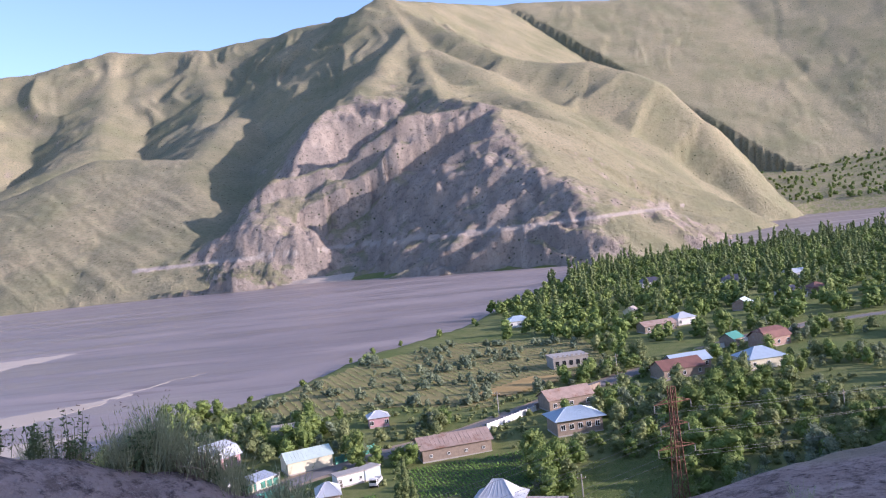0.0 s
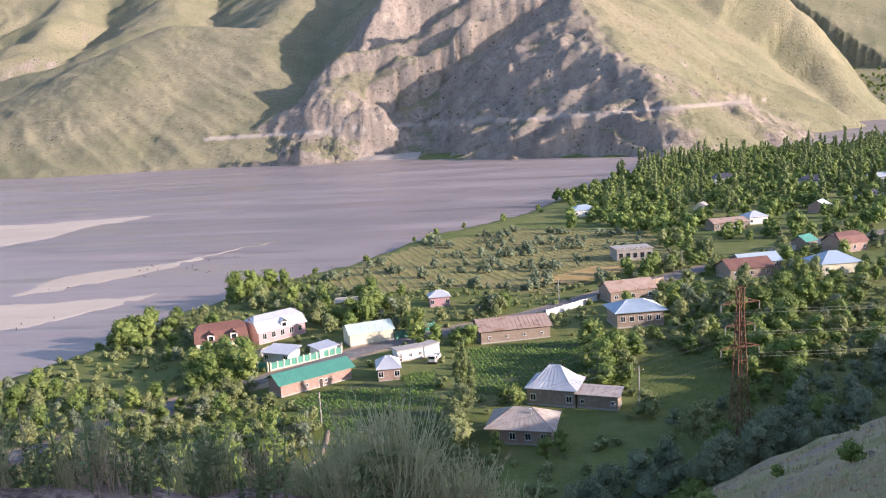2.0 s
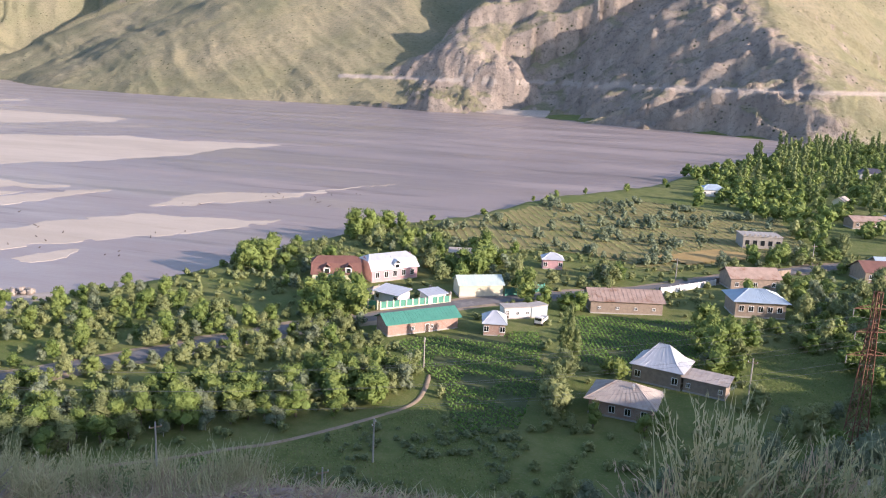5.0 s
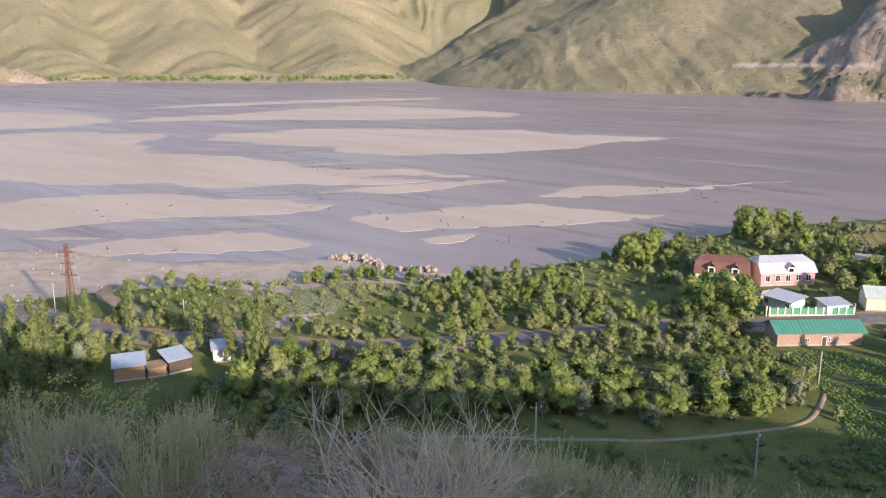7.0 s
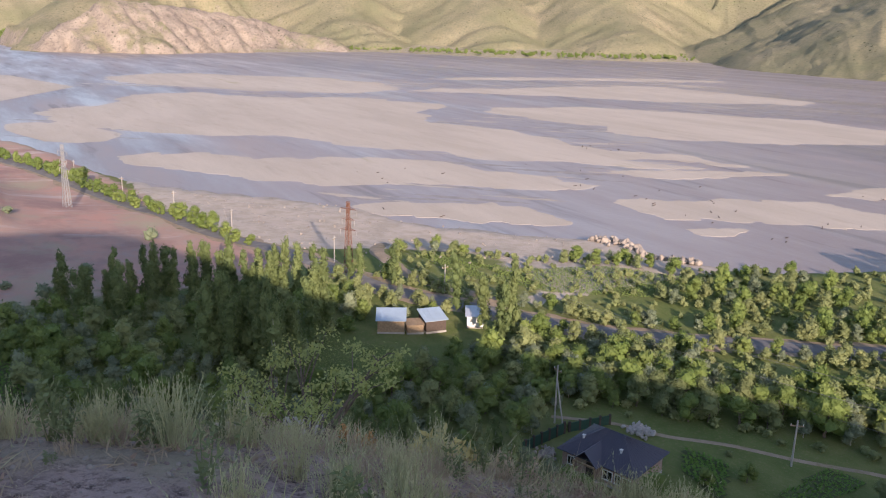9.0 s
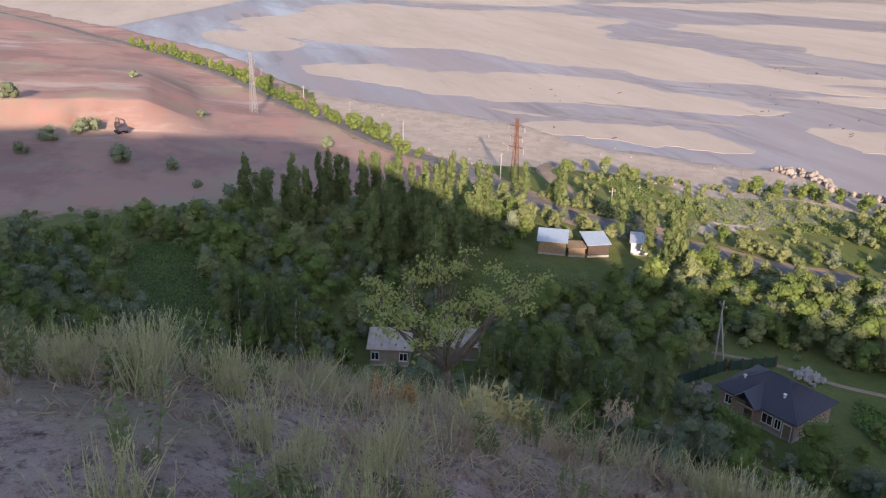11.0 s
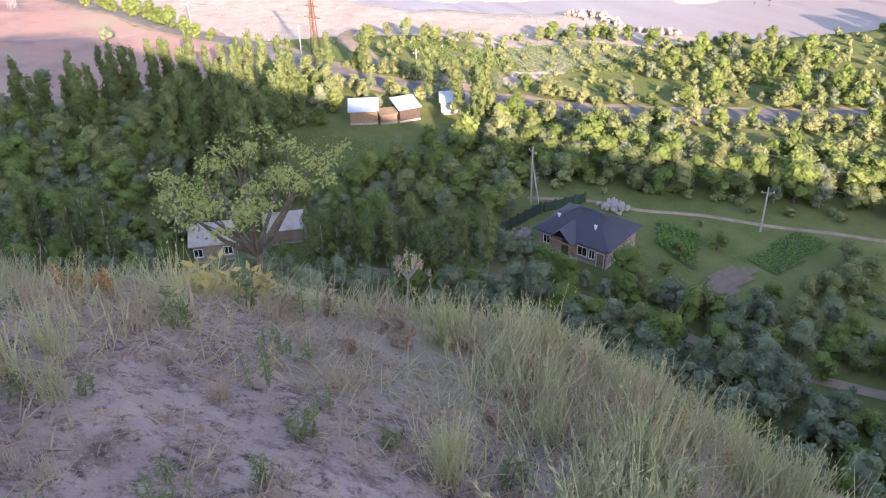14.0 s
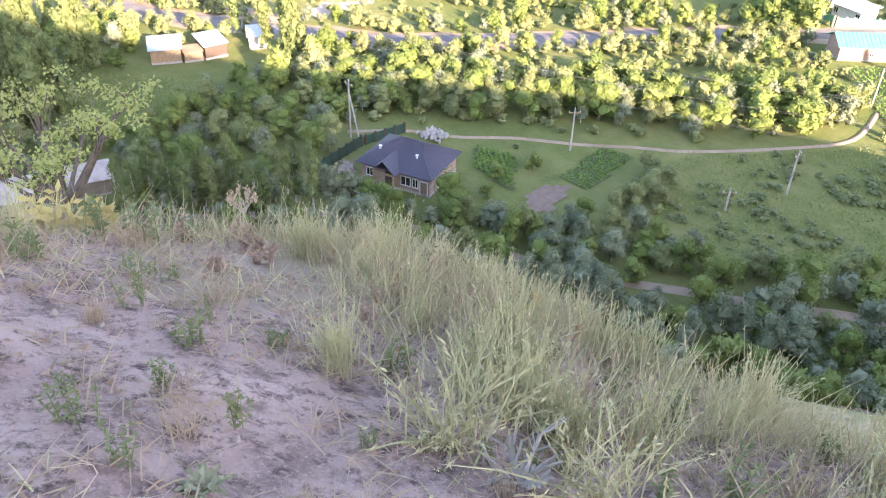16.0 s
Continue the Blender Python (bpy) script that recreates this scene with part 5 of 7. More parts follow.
# Dark thicket along the foot of the hill, on both sides of its track, and round the shaded house.
for k in range(520):
    x = tree_rng.uniform(-128, 20)
    mid_y = float(np.interp(x, [p[0] for p in FOOT_TRACK], [p[1] for p in FOOT_TRACK]))
    off = tree_rng.choice((-1, 1)) * tree_rng.uniform(2.6, 11)
    y = mid_y + off
    if free_at(x, y, 2.3) and float(hill(x, y)) < 8 and line_gap(x, y, FOOT_TRACK) > 2.4 and not any(inside(x, y, p) for p in CLEAR):
        put_tree(tree_rng.choice(["olive", "olive", "round", "willow"]), x, y, tree_rng.uniform(0.42, 0.8))

# Thick hedge of trees beside the lane, between shade and sun.
for k in range(520):
    t = tree_rng.random()
    x, y = -118 + 82 * t, 62 + 72 * t + tree_rng.gauss(6, 6)
    y = y if t > 0.35 else y + 12 * (0.35 - t) / 0.35
    if free_at(x, y, 2.2) and line_gap(x, y, ROAD) > 4.5 and line_gap(x, y, LANE) > 2.5 and not any(inside(x, y, p) for p in CLEAR):
        put_tree(tree_rng.choice(["round", "round", "willow", "olive"]), x, y, tree_rng.uniform(0.55, 0.95))


# Loose rows of low trees on both sides of the road.
for k in range(230):
    t = tree_rng.uniform(9.5, 19.0)
    (ax, ay), (bx, by) = ROAD[int(t)], ROAD[int(t) + 1]
    f, side = t - int(t), (-1 if k % 3 else 1) * tree_rng.uniform(4.6, 8.0)
    long = math.hypot(bx - ax, by - ay)
    x, y = ax + f * (bx - ax) - side * (by - ay) / long, ay + f * (by - ay) + side * (bx - ax) / long
    if free_at(x, y, 1.9) and line_gap(x, y, LANE) > 2.0 and not any(inside(x, y, p) for p in CLEAR if p is not CLEARING or x < -110):
        put_tree(tree_rng.choice(["round", "willow", "willow", "olive"]), x, y, tree_rng.uniform(0.4, 0.75))


def scatter(count, xs, ys, keep, gap, kinds, lo, hi, thin):
    for _ in range(count):
        x, y = tree_rng.uniform(*xs), tree_rng.uniform(*ys)
        if not keep(x, y) or noise.noise((x * 0.03, y * 0.03, 4.0)) < thin:
            continue
        if not free_at(x, y, gap) or any(line_gap(x, y, t) < 4.2 for t in TRACKS) or any(inside(x, y, p) for p in CLEAR):
            continue
        put_tree(tree_rng.choice(kinds), x, y, tree_rng.uniform(lo, hi))


# Ground on which the village's trees may stand, looked up by the metre.
plot_x, plot_y = np.meshgrid(np.arange(-260.0, 340.0), np.arange(-80.0, 460.0))
OPEN_LAND = (inland(plot_x, plot_y) > 5) & (hill(plot_x, plot_y) < 6)


def village(x, y):
    return bool(OPEN_LAND[min(539, max(0, round(y + 80))), min(599, max(0, round(x + 260)))])


# Between the road and the river, on the left; the strip between road and hill; the middle of the village; its far half.
scatter(1700, (-190, -80), (85, 205), lambda x, y: village(x, y) and float(inland(x, y)) < 60 and (x > -172 or float(inland(x, y)) > 40) and not inside(x, y, BANK_FIELD), 2.9, ["round", "round", "willow", "olive"], 0.3, 0.78, 0.0)
scatter(2000, (-150, -30), (40, 170), lambda x, y: village(x, y) and float(inland(x, y)) > 50, 2.6, ["round", "willow", "olive", "willow"], 0.32, 0.78, 0.06)
scatter(1700, (-175, -85), (-40, 70), lambda x, y: village(x, y) and x > -172 + 0.25 * abs(y - 20), 2.7, ["round", "round", "olive", "willow"], 0.5, 0.95, -0.75)
scatter(1300, (-110, 60), (150, 300), village, 3.6, ["round", "round", "willow", "olive"], 0.5, 1.1, -0.02)
scatter(3000, (25, 300), (105, 340), village, 3.5, ["round", "round", "willow", "round", "olive", "willow"], 0.55, 1.05, -0.2)
scatter(500, (-60, 70), (260, 400), lambda x, y: village(x, y) and not inside(x, y, WHEAT), 4.5, ["olive", "round"], 0.35, 0.7, 0.12)

# Bushes among the terraced plots, too many to count.
far_rng = np.random.default_rng(8)


def many(name, label, category, spots, kind, height, radius, count, leaf, mat):
    """One mesh of many far trees or bushes."""
    cos, quads, tones, base = [], [], [], 0
    shapes = [crown_arrays(kind, height, radius, 900 + k, count, leaf) for k in range(5)]
    for k, (x, y, *fixed) in enumerate(spots):
        co, q = shapes[k % 5]
        a, s = far_rng.uniform(0, 6.28), fixed[0] if fixed else far_rng.uniform(0.65, 1.3)
        co = co * [s, s, s * far_rng.uniform(0.8, 1.2)]
        co = np.stack([co[:, 0] * math.cos(a) - co[:, 1] * math.sin(a) + x, co[:, 0] * math.sin(a) + co[:, 1] * math.cos(a) + y, co[:, 2] + ground_at(x, y) - 0.05 * height], 1)
        cos.append(co)
        quads.append(q + base)
        tones.append(np.full(len(co), far_rng.random()))
        base += len(co)
    me = sheet(name, np.concatenate(cos), np.concatenate(quads), mat, False)
    surface_kind(me, "tone", np.concatenate(tones))
    return tagged(new(name, me), label, category, kind="stuff")


def spots_where(count, xs, ys, keep):
    out = []
    for _ in range(count):
        x, y = far_rng.uniform(*xs), far_rng.uniform(*ys)
        if keep(x, y) and all((x - p) ** 2 + (y - q) ** 2 > (r + 2) ** 2 for p, q, r in PLOTS):
            out.append((x, y))
    return out


def far_village(x, y):
    return float(inland(x, y)) > 6 and (y > 335 or x > 290) and not any(inside(x, y, p) for p in CLEAR) and line_gap(x, y, ROAD) > 5 and math.hypot(x, y) > 330 and float(hill(x, y)) < 6


# Low thicket between the hill and its foot track, and round the shaded gardens.
thicket = []
for _ in range(3400):
    x, y = far_rng.uniform(-135, 40), far_rng.uniform(-25, 112)
    low = float(hill(x, y))
    if low > 9 or float(inland(x, y)) < 60 or any(inside(x, y, p) for p in CLEAR) or line_gap(x, y, FOOT_TRACK) < 1.9 or line_gap(x, y, LANE) < 2.0 or not free_at(x, y, 1.3):
        continue
    foot = float(np.interp(x, [p[0] for p in FOOT_TRACK], [p[1] for p in FOOT_TRACK]))
    if y < foot + 9 or x < -92 or low > 2:
        TAKEN.append((x, y))
        thicket.append((x, y))
many("thicket_shrubs", "dense dark shrubs along the foot of the hill", "bushes", thicket[::2], "round", 3.2, 1.9, 190, 0.34, LEAF["round"])
many("thicket_willows", "dense grey-green willow scrub along the foot of the hill", "bushes", thicket[1::2], "willow", 3.4, 1.8, 190, 0.34, LEAF["olive"])
many("grove_trees", "leafy green orchard trees across the village", "trees", BEHIND["round"], "round", 7.0, 3.3, 560, 0.38, LEAF["round"])
many("grove_willows", "pale willows among the village gardens", "trees", BEHIND["willow"], "willow", 6.5, 3.0, 560, 0.38, LEAF["willow"])
many("grove_poplars", "poplars beside the road", "trees", BEHIND["poplar"], "poplar", 15.0, 1.8, 800, 0.4, LEAF["poplar"])
many("grove_oleasters", "silvery oleasters among the village gardens", "trees", BEHIND["olive"], "olive", 5.5, 2.4, 440, 0.34, LEAF["olive"])
many("far_trees", "dense green orchard trees of the far village", "trees", spots_where(3600, (30, 700), (300, 1000), far_village), "round", 7.0, 3.8, 80, 1.1, LEAF["round"])
many("far_poplars", "rows of tall poplars between far gardens", "trees", spots_where(850, (60, 700), (400, 1050), far_village), "poplar", 16.0, 2.2, 90, 1.0, LEAF["poplar"])
many("bank_trees", "low riverside bushes and trees", "trees", [(x, y) for x, y in spots_where(500, (-120, 160), (180, 860), lambda x, y: 2 < float(inland(x, y)) < 14)], "round", 4.0, 2.4, 90, 0.7, LEAF["round"])
many("terrace_bushes", "scattered silvery bushes on terraced plots", "bushes", spots_where(900, (-75, 75), (250, 410), lambda x, y: inside(x, y, TERRACE) and not inside(x, y, WHEAT) and noise.noise((x * 0.05 + y * 0.02, y * 0.09, 9.0)) > 0.05), "olive", 2.9, 1.8, 110, 0.45, LEAF["olive"])
many("undergrowth", "low shrubs and weeds under the trees", "bushes", spots_where(5200, (-180, 120), (-30, 300), lambda x, y: village(x, y) and not any(inside(x, y, p) for p in CLEAR) and all(line_gap(x, y, t) > 2.8 for t in TRACKS)), "round", 1.3, 1.0, 38, 0.42, LEAF["willow"])
many("shore_shrubs", "dark shrubs at the foot of the far slopes", "bushes", [tuple(float(v) for v in polar(az, float(np.interp(az, FAR_BANK[:, 0], FAR_BANK[:, 1])) + far_rng.uniform(8, 120))) for az in far_rng.uniform(42, 66, 260)], "round", 6.0, 4.5, 30, 2.2, LEAF["round"])
many("far_bank_trees", "trees and gardens of the settlement across the river", "trees", [tuple(float(v) for v in polar(az, float(np.interp(az, FAR_BANK[:, 0], FAR_BANK[:, 1])) + 30 + 1000 * far_rng.random() ** 1.3)) for az in far_rng.uniform(-36, -19.5, 700)], "round", 9.0, 6.0, 26, 3.2, LEAF["round"])
many("plain_trees", "tree belts on the distant plain", "trees", [tuple(float(v) for v in polar(far_rng.uniform(86.5, 100), far_rng.uniform(2450, 3800))) for _ in range(320)], "round", 9.0, 9.0, 22, 4.5, LEAF["round"])
many("red_slope_bushes", "lone dark shrubs on bare red soil", "bushes", [(-235, -19), (-204, 0), (-225, 42), (-218, -35), (-227, -29), (-232, -22), (-210, -12), (-190, 5), (-260, 10), (-245, -40), (-180, 12), (-196, 22), (-300, -10)], "round", 3.2, 2.6, 160, 0.4, LEAF["olive"])
many("slope_shrubs", "small dark shrubs dotted over the dry slope", "bushes", [(x, y) for x, y in spots_where(70, (6, 75), (8, 80), lambda x, y: 9 < float(hill(x, y)) < 56 and noise.noise((x * 0.08, y * 0.08, 2.0)) > 0.1)], "round", 0.7, 0.55, 90, 0.12, LEAF["round"])
many("meadow_scrub", "low scrub and tall weeds scattered over the meadow", "bushes", spots_where(420, (-50, -12), (86, 128), lambda x, y: inside(x, y, MEADOW) and noise.noise((x * 0.12, y * 0.12, 6.0)) > -0.05), "willow", 0.8, 0.7, 46, 0.2, LEAF["weed"])

# ---- tracks, fields ----


def smooth_line(points, per=6):
    p = np.array([points[0], *points, points[-1]], float)
    out = []
    for k in range(1, len(p) - 2):
        a, b, c, d = p[k - 1], p[k], p[k + 1], p[k + 2]
        for t in np.arange(per) / per:
            out.append(0.5 * (2 * b + (c - a) * t + (2 * a - 5 * b + 4 * c - d) * t**2 + (3 * b - a - 3 * c + d) * t**3))
    return np.array([*out, p[-1]])


def ribbon(name, points, width, mat, label, category, lift=0.12):
    line = smooth_line(points, 8)
    d = np.gradient(line, axis=0)
    side = np.stack([-d[:, 1], d[:, 0]], 1) / np.linalg.norm(d, axis=1, keepdims=True)
    across = np.linspace(-0.5, 0.5, 5) * width
    rag = 0.12 * width * fbm(line[:, 0] / 6, line[:, 1] / 6, 33, 2) * (0.0 if mat is MAT["asphalt"] else 1.0)
    x = line[:, :1] + side[:, :1] * across[None] + side[:, :1] * rag[:, None]
    y = line[:, 1:] + side[:, 1:] * across[None] + side[:, 1:] * rag[:, None]
    z = ground(x, y) + lift + np.array([-0.25, 0, 0.03, 0, -0.25])[None] * 0.6
    return tagged(new(name, sheet(name, np.stack([x.ravel(), y.ravel(), z.ravel()], -1), lattice(*x.shape), mat)), label, category, kind="structure")


ribbon("road", ROAD, 6.0, MAT["asphalt"], "worn grey asphalt road through the village", "road", 0.28)
ribbon("verge", [(x, y + 0.2) for x, y in ROAD], 10.0, MAT["dirt"], "dusty verge beside the road", "verge", 0.14)
ribbon("lane", LANE, 0.95, MAT["dirt"], "pale dirt lane curving past the fields", "track", 0.16)
ribbon("lane", SIDE_TRACK, 4.0, MAT["dirt"], "sandy track down to the river bank", "track", 0.16)
ribbon("lane", FOOT_TRACK, 1.7, MAT["dirt"], "faint track along the foot of the hill", "track", 0.2)


def patch(name, poly, mat, label, category, lift=0.1, cell=2.0):
    xs, ys = [p[0] for p in poly], [p[1] for p in poly]
    gx_, gy_ = np.meshgrid(np.arange(min(xs), max(xs) + cell, cell), np.arange(min(ys), max(ys) + cell, cell))
    q = lattice(*gx_.shape)
    mid = np.stack([gx_.ravel()[q].mean(1), gy_.ravel()[q].mean(1)], 1)
    q = q[[inside(x, y, poly) for x, y in mid]]
    used_, idx = np.unique(q, return_inverse=True)
    x, y = gx_.ravel()[used_], gy_.ravel()[used_]
    return tagged(new(name, sheet(name, np.stack([x, y, ground(x, y) + lift], -1), idx.reshape(-1, 4), mat)), label, category, kind="structure")


patch("field", WHEAT, MAT["wheat"], "small field of ripe golden grain", "field", 0.6)
patch("terraces", TERRACE, MAT["plot_soil"], "terraced plots of dry yellow grass above the river", "field", 0.16, 3.0)
for poly_ in (CROP_A, CROP_B, CROP_C, CROP_D, CROP_E):
    patch("field", poly_, MAT["crop_soil"], "dark tilled soil under green crops", "field", 0.1, 1.0)
patch("plot", PLOT, MAT["dug_soil"], "bare dug garden plot", "plot", 0.14, 1.0)


def rows_of_leaves(name, poly, gap, step_, per, leaf, high, turn, label, mat):
    """Crop plants in rows."""
    rng = np.random.default_rng(len(label))
    xs, ys = np.array([p[0] for p in poly]), np.array([p[1] for p in poly])
    c, s = math.cos(turn), math.sin(turn)
    reach = max(np.ptp(xs), np.ptp(ys))
    u, v = np.meshgrid(np.arange(-reach, reach, gap), np.arange(-reach, reach, step_))
    u, v = u.ravel() + rng.normal(0, 0.08, u.size), v.ravel() + rng.normal(0, 0.15, u.size)
    x, y = xs.mean() + u * c - v * s, ys.mean() + u * s + v * c
    ok = np.array([inside(p, q, poly) for p, q in zip(x, y)]) & (value_noise(x * 0.12, y * 0.12, 55) > -0.75) & ~np.array([inside(p, q, WHEAT) for p, q in zip(x, y)])
    x, y = np.repeat(x[ok], per), np.repeat(y[ok], per)
    n = len(x)
    axes = unit(rng.normal(size=(n, 3)) * [1, 1, 0.5] + [0, 0, 0.5])
    places = np.stack([x, y, ground(x, y) + high * rng.uniform(0.3, 1, n)], 1) + axes * leaf * 0.4
    co, q = leaves(places, axes, leaf * rng.uniform(0.7, 1.4, n), leaf * rng.uniform(0.4, 0.7, n), rng, np.array([0.45, -0.2, 0.8]))
    tagged(new(name, sheet(name, co, q, mat, False)), label, "crop", kind="stuff")


rows_of_leaves("crop_field", CROP_A, 0.95, 0.6, 3, 0.5, 0.45, 0.25, "leafy green potato rows below the long barn", LEAF["crop"])
rows_of_leaves("crop_field", CROP_B, 0.95, 0.6, 3, 0.5, 0.45, 0.7, "bright green crop rows beside the lane", LEAF["crop"])
rows_of_leaves("crop_field", CROP_C, 0.95, 0.6, 3, 0.5, 0.5, 0.2, "dark green crop plot inside the shaded grove", LEAF["crop"])
rows_of_leaves("crop_field", CROP_D, 0.7, 0.4, 3, 0.4, 0.35, 1.5, "narrow strip of green vegetables", LEAF["crop"])
rows_of_leaves("crop_field", CROP_E, 0.7, 0.4, 4, 0.45, 0.6, 0.9, "dense green vegetable bed behind the house", LEAF["crop"])
rows_of_leaves("crop_field", BANK_FIELD, 0.7, 0.5, 3, 0.4, 0.35, 0.3, "green field on the river bank", LEAF["round"])
rows_of_leaves("terrace_rows", TERRACE, 3.2, 0.5, 2, 0.6, 0.35, 0.35, "thin green rows on terraced yellow plots", LEAF["willow"])
for poly, name in ((MEADOW, "sunlit meadow grass by the lane"), (GRASS_A, "short grass between garden trees"), (CLEARING, "grass of the clearing by the sheds"), (EAST_FIELD, "grass of the eastern field")):
    rows_of_leaves("meadow_grass", poly, 0.6, 0.6, 2, 0.34, 0.15, 0.4, name, LEAF["meadow"])

# ---- pylons, poles, wires ----


def pylon(x, y, high, mat, label, yaw, arms=3):
    root = tagged(new("pylon"), label, "pylon", "power line")
    root.matrix_basis = Matrix.Translation((x, y, ground_at(x, y) - 0.3)) @ Matrix.Rotation(yaw, 4, "Z")
    half = lambda z: (0.075 * (1 - z / high) + 0.016) * high * 0.55 if z < high * 0.75 else 0.016 * high * 0.55 * 1.9
    levels = [high * k / 11 for k in range(12)]
    for sx, sy in ((-1, -1), (1, -1), (1, 1), (-1, 1)):
        part("leg", tube(bmesh.new(), [(sx * half(z), sy * half(z), z) for z in levels], [0.09] * 12, 4), mat, root)
    for z0, z1 in zip(levels, levels[1:]):
        a, b = half(z0), half(z1)
        for (px0, py0), (px1, py1) in (((-1, -1), (1, -1)), ((1, -1), (1, 1)), ((1, 1), (-1, 1)), ((-1, 1), (-1, -1))):
            part("brace", tube(bmesh.new(), [(px0 * a, py0 * a, z0), (px1 * b, py1 * b, z1)], [0.05, 0.05], 3), mat, root)
            part("brace", tube(bmesh.new(), [(px1 * a, py1 * a, z0), (px0 * b, py0 * b, z1)], [0.05, 0.05], 3), mat, root)
            part("brace", tube(bmesh.new(), [(px0 * b, py0 * b, z1), (px1 * b, py1 * b, z1)], [0.045, 0.045], 3), mat, root)
    tips = []
    for k in range(arms):
        z, reach = high * (0.62 + 0.14 * k), high * (0.13 if k % 2 == 0 else 0.10)
        for s in (-1, 1):
            for off in (-1, 1):
                part("arm", tube(bmesh.new(), [(0, off * 0.25, z), (s * reach, 0, z)], [0.06, 0.05], 4), mat, root)
                part("arm_stay", tube(bmesh.new(), [(0, off * 0.2, z + high * 0.035), (s * reach, 0, z)], [0.05, 0.04], 4), mat, root)
            tips.append(root.matrix_basis @ Vector((s * reach, 0, z - 1.3)))
            part("insulator", tube(bmesh.new(), [(s * reach, 0, z), (s * reach, 0, z - 0.4), (s * reach, 0, z - 0.8), (s * reach, 0, z - 1.3)], [0.03, 0.08, 0.08, 0.04], 8), M["concrete"], root)
    return tips


def wire(a, b, sag, r=0.016):
    bm = bmesh.new()
    pts = [Vector(a).lerp(Vector(b), k / 24) - Vector((0, 0, sag * (1 - (2 * k / 24 - 1) ** 2))) for k in range(25)]
    tube(bm, pts, [r] * 25, 4)
    me = bpy.data.meshes.new("power_line")
    bm.to_mesh(me)
    bm.free()
    me.materials.append(M["wire"])
    tagged(new("power_line", me), "thin sagging aluminium cable between pylons", "cable", "power line")


big = pylon(38.8, 132.0, 27.0, M["rusty_steel"], "tall rusty lattice pylon among garden trees", 0.3)
mid = pylon(-172.2, 77.0, 18.0, M["rusty_steel"], "rusty lattice pylon beside the road bend", 0.5)
end = pylon(-277.0, 27.5, 20.0, M["steel"], "silvery lattice pylon on the red slope", 0.4)
for k, (a, b) in enumerate(zip(big, mid)):
    wire(a, b, 9.0)
    wire(b, end[k], 3.0)
    wire(a, a + Vector((190, 62, 4)), 6.0)


def pole(x, y, high, label="weathered wooden utility pole with a crossbar", strut=False):
    root = tagged(new("utility_pole"), label, "pole", "utility poles")
    root.matrix_basis = Matrix.Translation((x, y, ground_at(x, y) - 0.5)) @ Matrix.Rotation(x, 4, "Z")
    part("post", tube(bmesh.new(), [(0, 0, 0), (0, 0, high + 0.5)], [0.16, 0.11], 8), M["concrete"], root)
    part("crossbar", box(bmesh.new(), -0.9, -0.06, high - 0.4, 0.9, 0.06, high - 0.25), M["wood"], root)
    for s in (-0.8, 0.8):
        part("insulator", tube(bmesh.new(), [(s, 0, high - 0.25), (s, 0, high)], [0.06, 0.04], 6), M["white"], root)
    if strut:
        part("strut", tube(bmesh.new(), [(1.9, 0.3, 0), (0.1, 0, high * 0.8)], [0.12, 0.1], 7), M["concrete"], root)


for x, y, h, strut in ((-36, 145, 6.5, False), (-183, 78, 7, False), (-149, 90, 7, False), (-33, 105, 7, False), (-62, 94, 7, False), (-37, 95, 3.5, False), (25, 150, 8, False), (-88, 73, 9.5, True), (-230, 66, 7, False), (-262, 57, 7, False), (-300, 48, 7, False), (-345, 38, 7, False),
                       (15, 240, 7, False), (60, 282, 7, False), (95, 190, 8, False), (-24, 208, 7, False)):
    pole(x, y, h, strut=strut)

# ---- walls and fences ----


def panel_fence(a, b, high, panel_mat, post_mat, label, gap=2.0, low=0.0):
    a, b = Vector((*a, 0)), Vector((*b, 0))
    n = max(1, round((b - a).length / gap))
    root = tagged(new("fence"), label, "fence", "fences of the village")
    mid_ = (a + b) / 2
    root.matrix_basis = Matrix.Translation((mid_.x, mid_.y, ground_at(mid_.x, mid_.y))) @ Matrix.Rotation(math.atan2(b.y - a.y, b.x - a.x), 4, "Z")
    half_ = (b - a).length / 2
    for k in range(n + 1):
        x = -half_ + 2 * half_ * k / n
        part("post", box(bmesh.new(), x - 0.16, -0.16, -0.7, x + 0.16, 0.16, high + 0.2), post_mat, root)
        if k < n:
            part("panel", box(bmesh.new(), x + 0.16, -0.05, -0.7 if not low else low, x + 2 * half_ / n - 0.16, 0.05, high), panel_mat, root)
            if low:
                part("footing", box(bmesh.new(), x + 0.16, -0.1, -0.7, x + 2 * half_ / n - 0.16, 0.1, low), post_mat, root)


panel_fence((-56.5, 180.4), (-42.0, 192.6), 2.0, M["green_tin"], M["cream"], "cream wall posts with green metal panels round a yard", 1.7, 0.4)
panel_fence((-62.5, 182.0), (-57.2, 180.2), 2.2, M["green_tin"], M["cream"], "green metal yard gate between cream posts", 2.6)
panel_fence((-29.5, 203.5), (-20.5, 213.0), 2.0, M["green_tin"], M["green_tin"], "long green sheet-metal roadside fence", 2.2)
panel_fence((10.5, 222.5), (26.0, 238.5), 1.8, M["white"], M["white"], "pale roadside wall with square posts", 3.5)
panel_fence((26.0, 240.5), (50.0, 262.5), 1.6, M["mud"], M["mud"], "low mud wall along the road", 4.0)
panel_fence((104, 305), (128, 320), 1.6, M["white"], M["white"], "whitewashed wall along the far road", 4.0)
panel_fence((262, 402), (300, 412), 1.8, M["cream"], M["white"], "pale fence with white posts by a far house", 2.5)
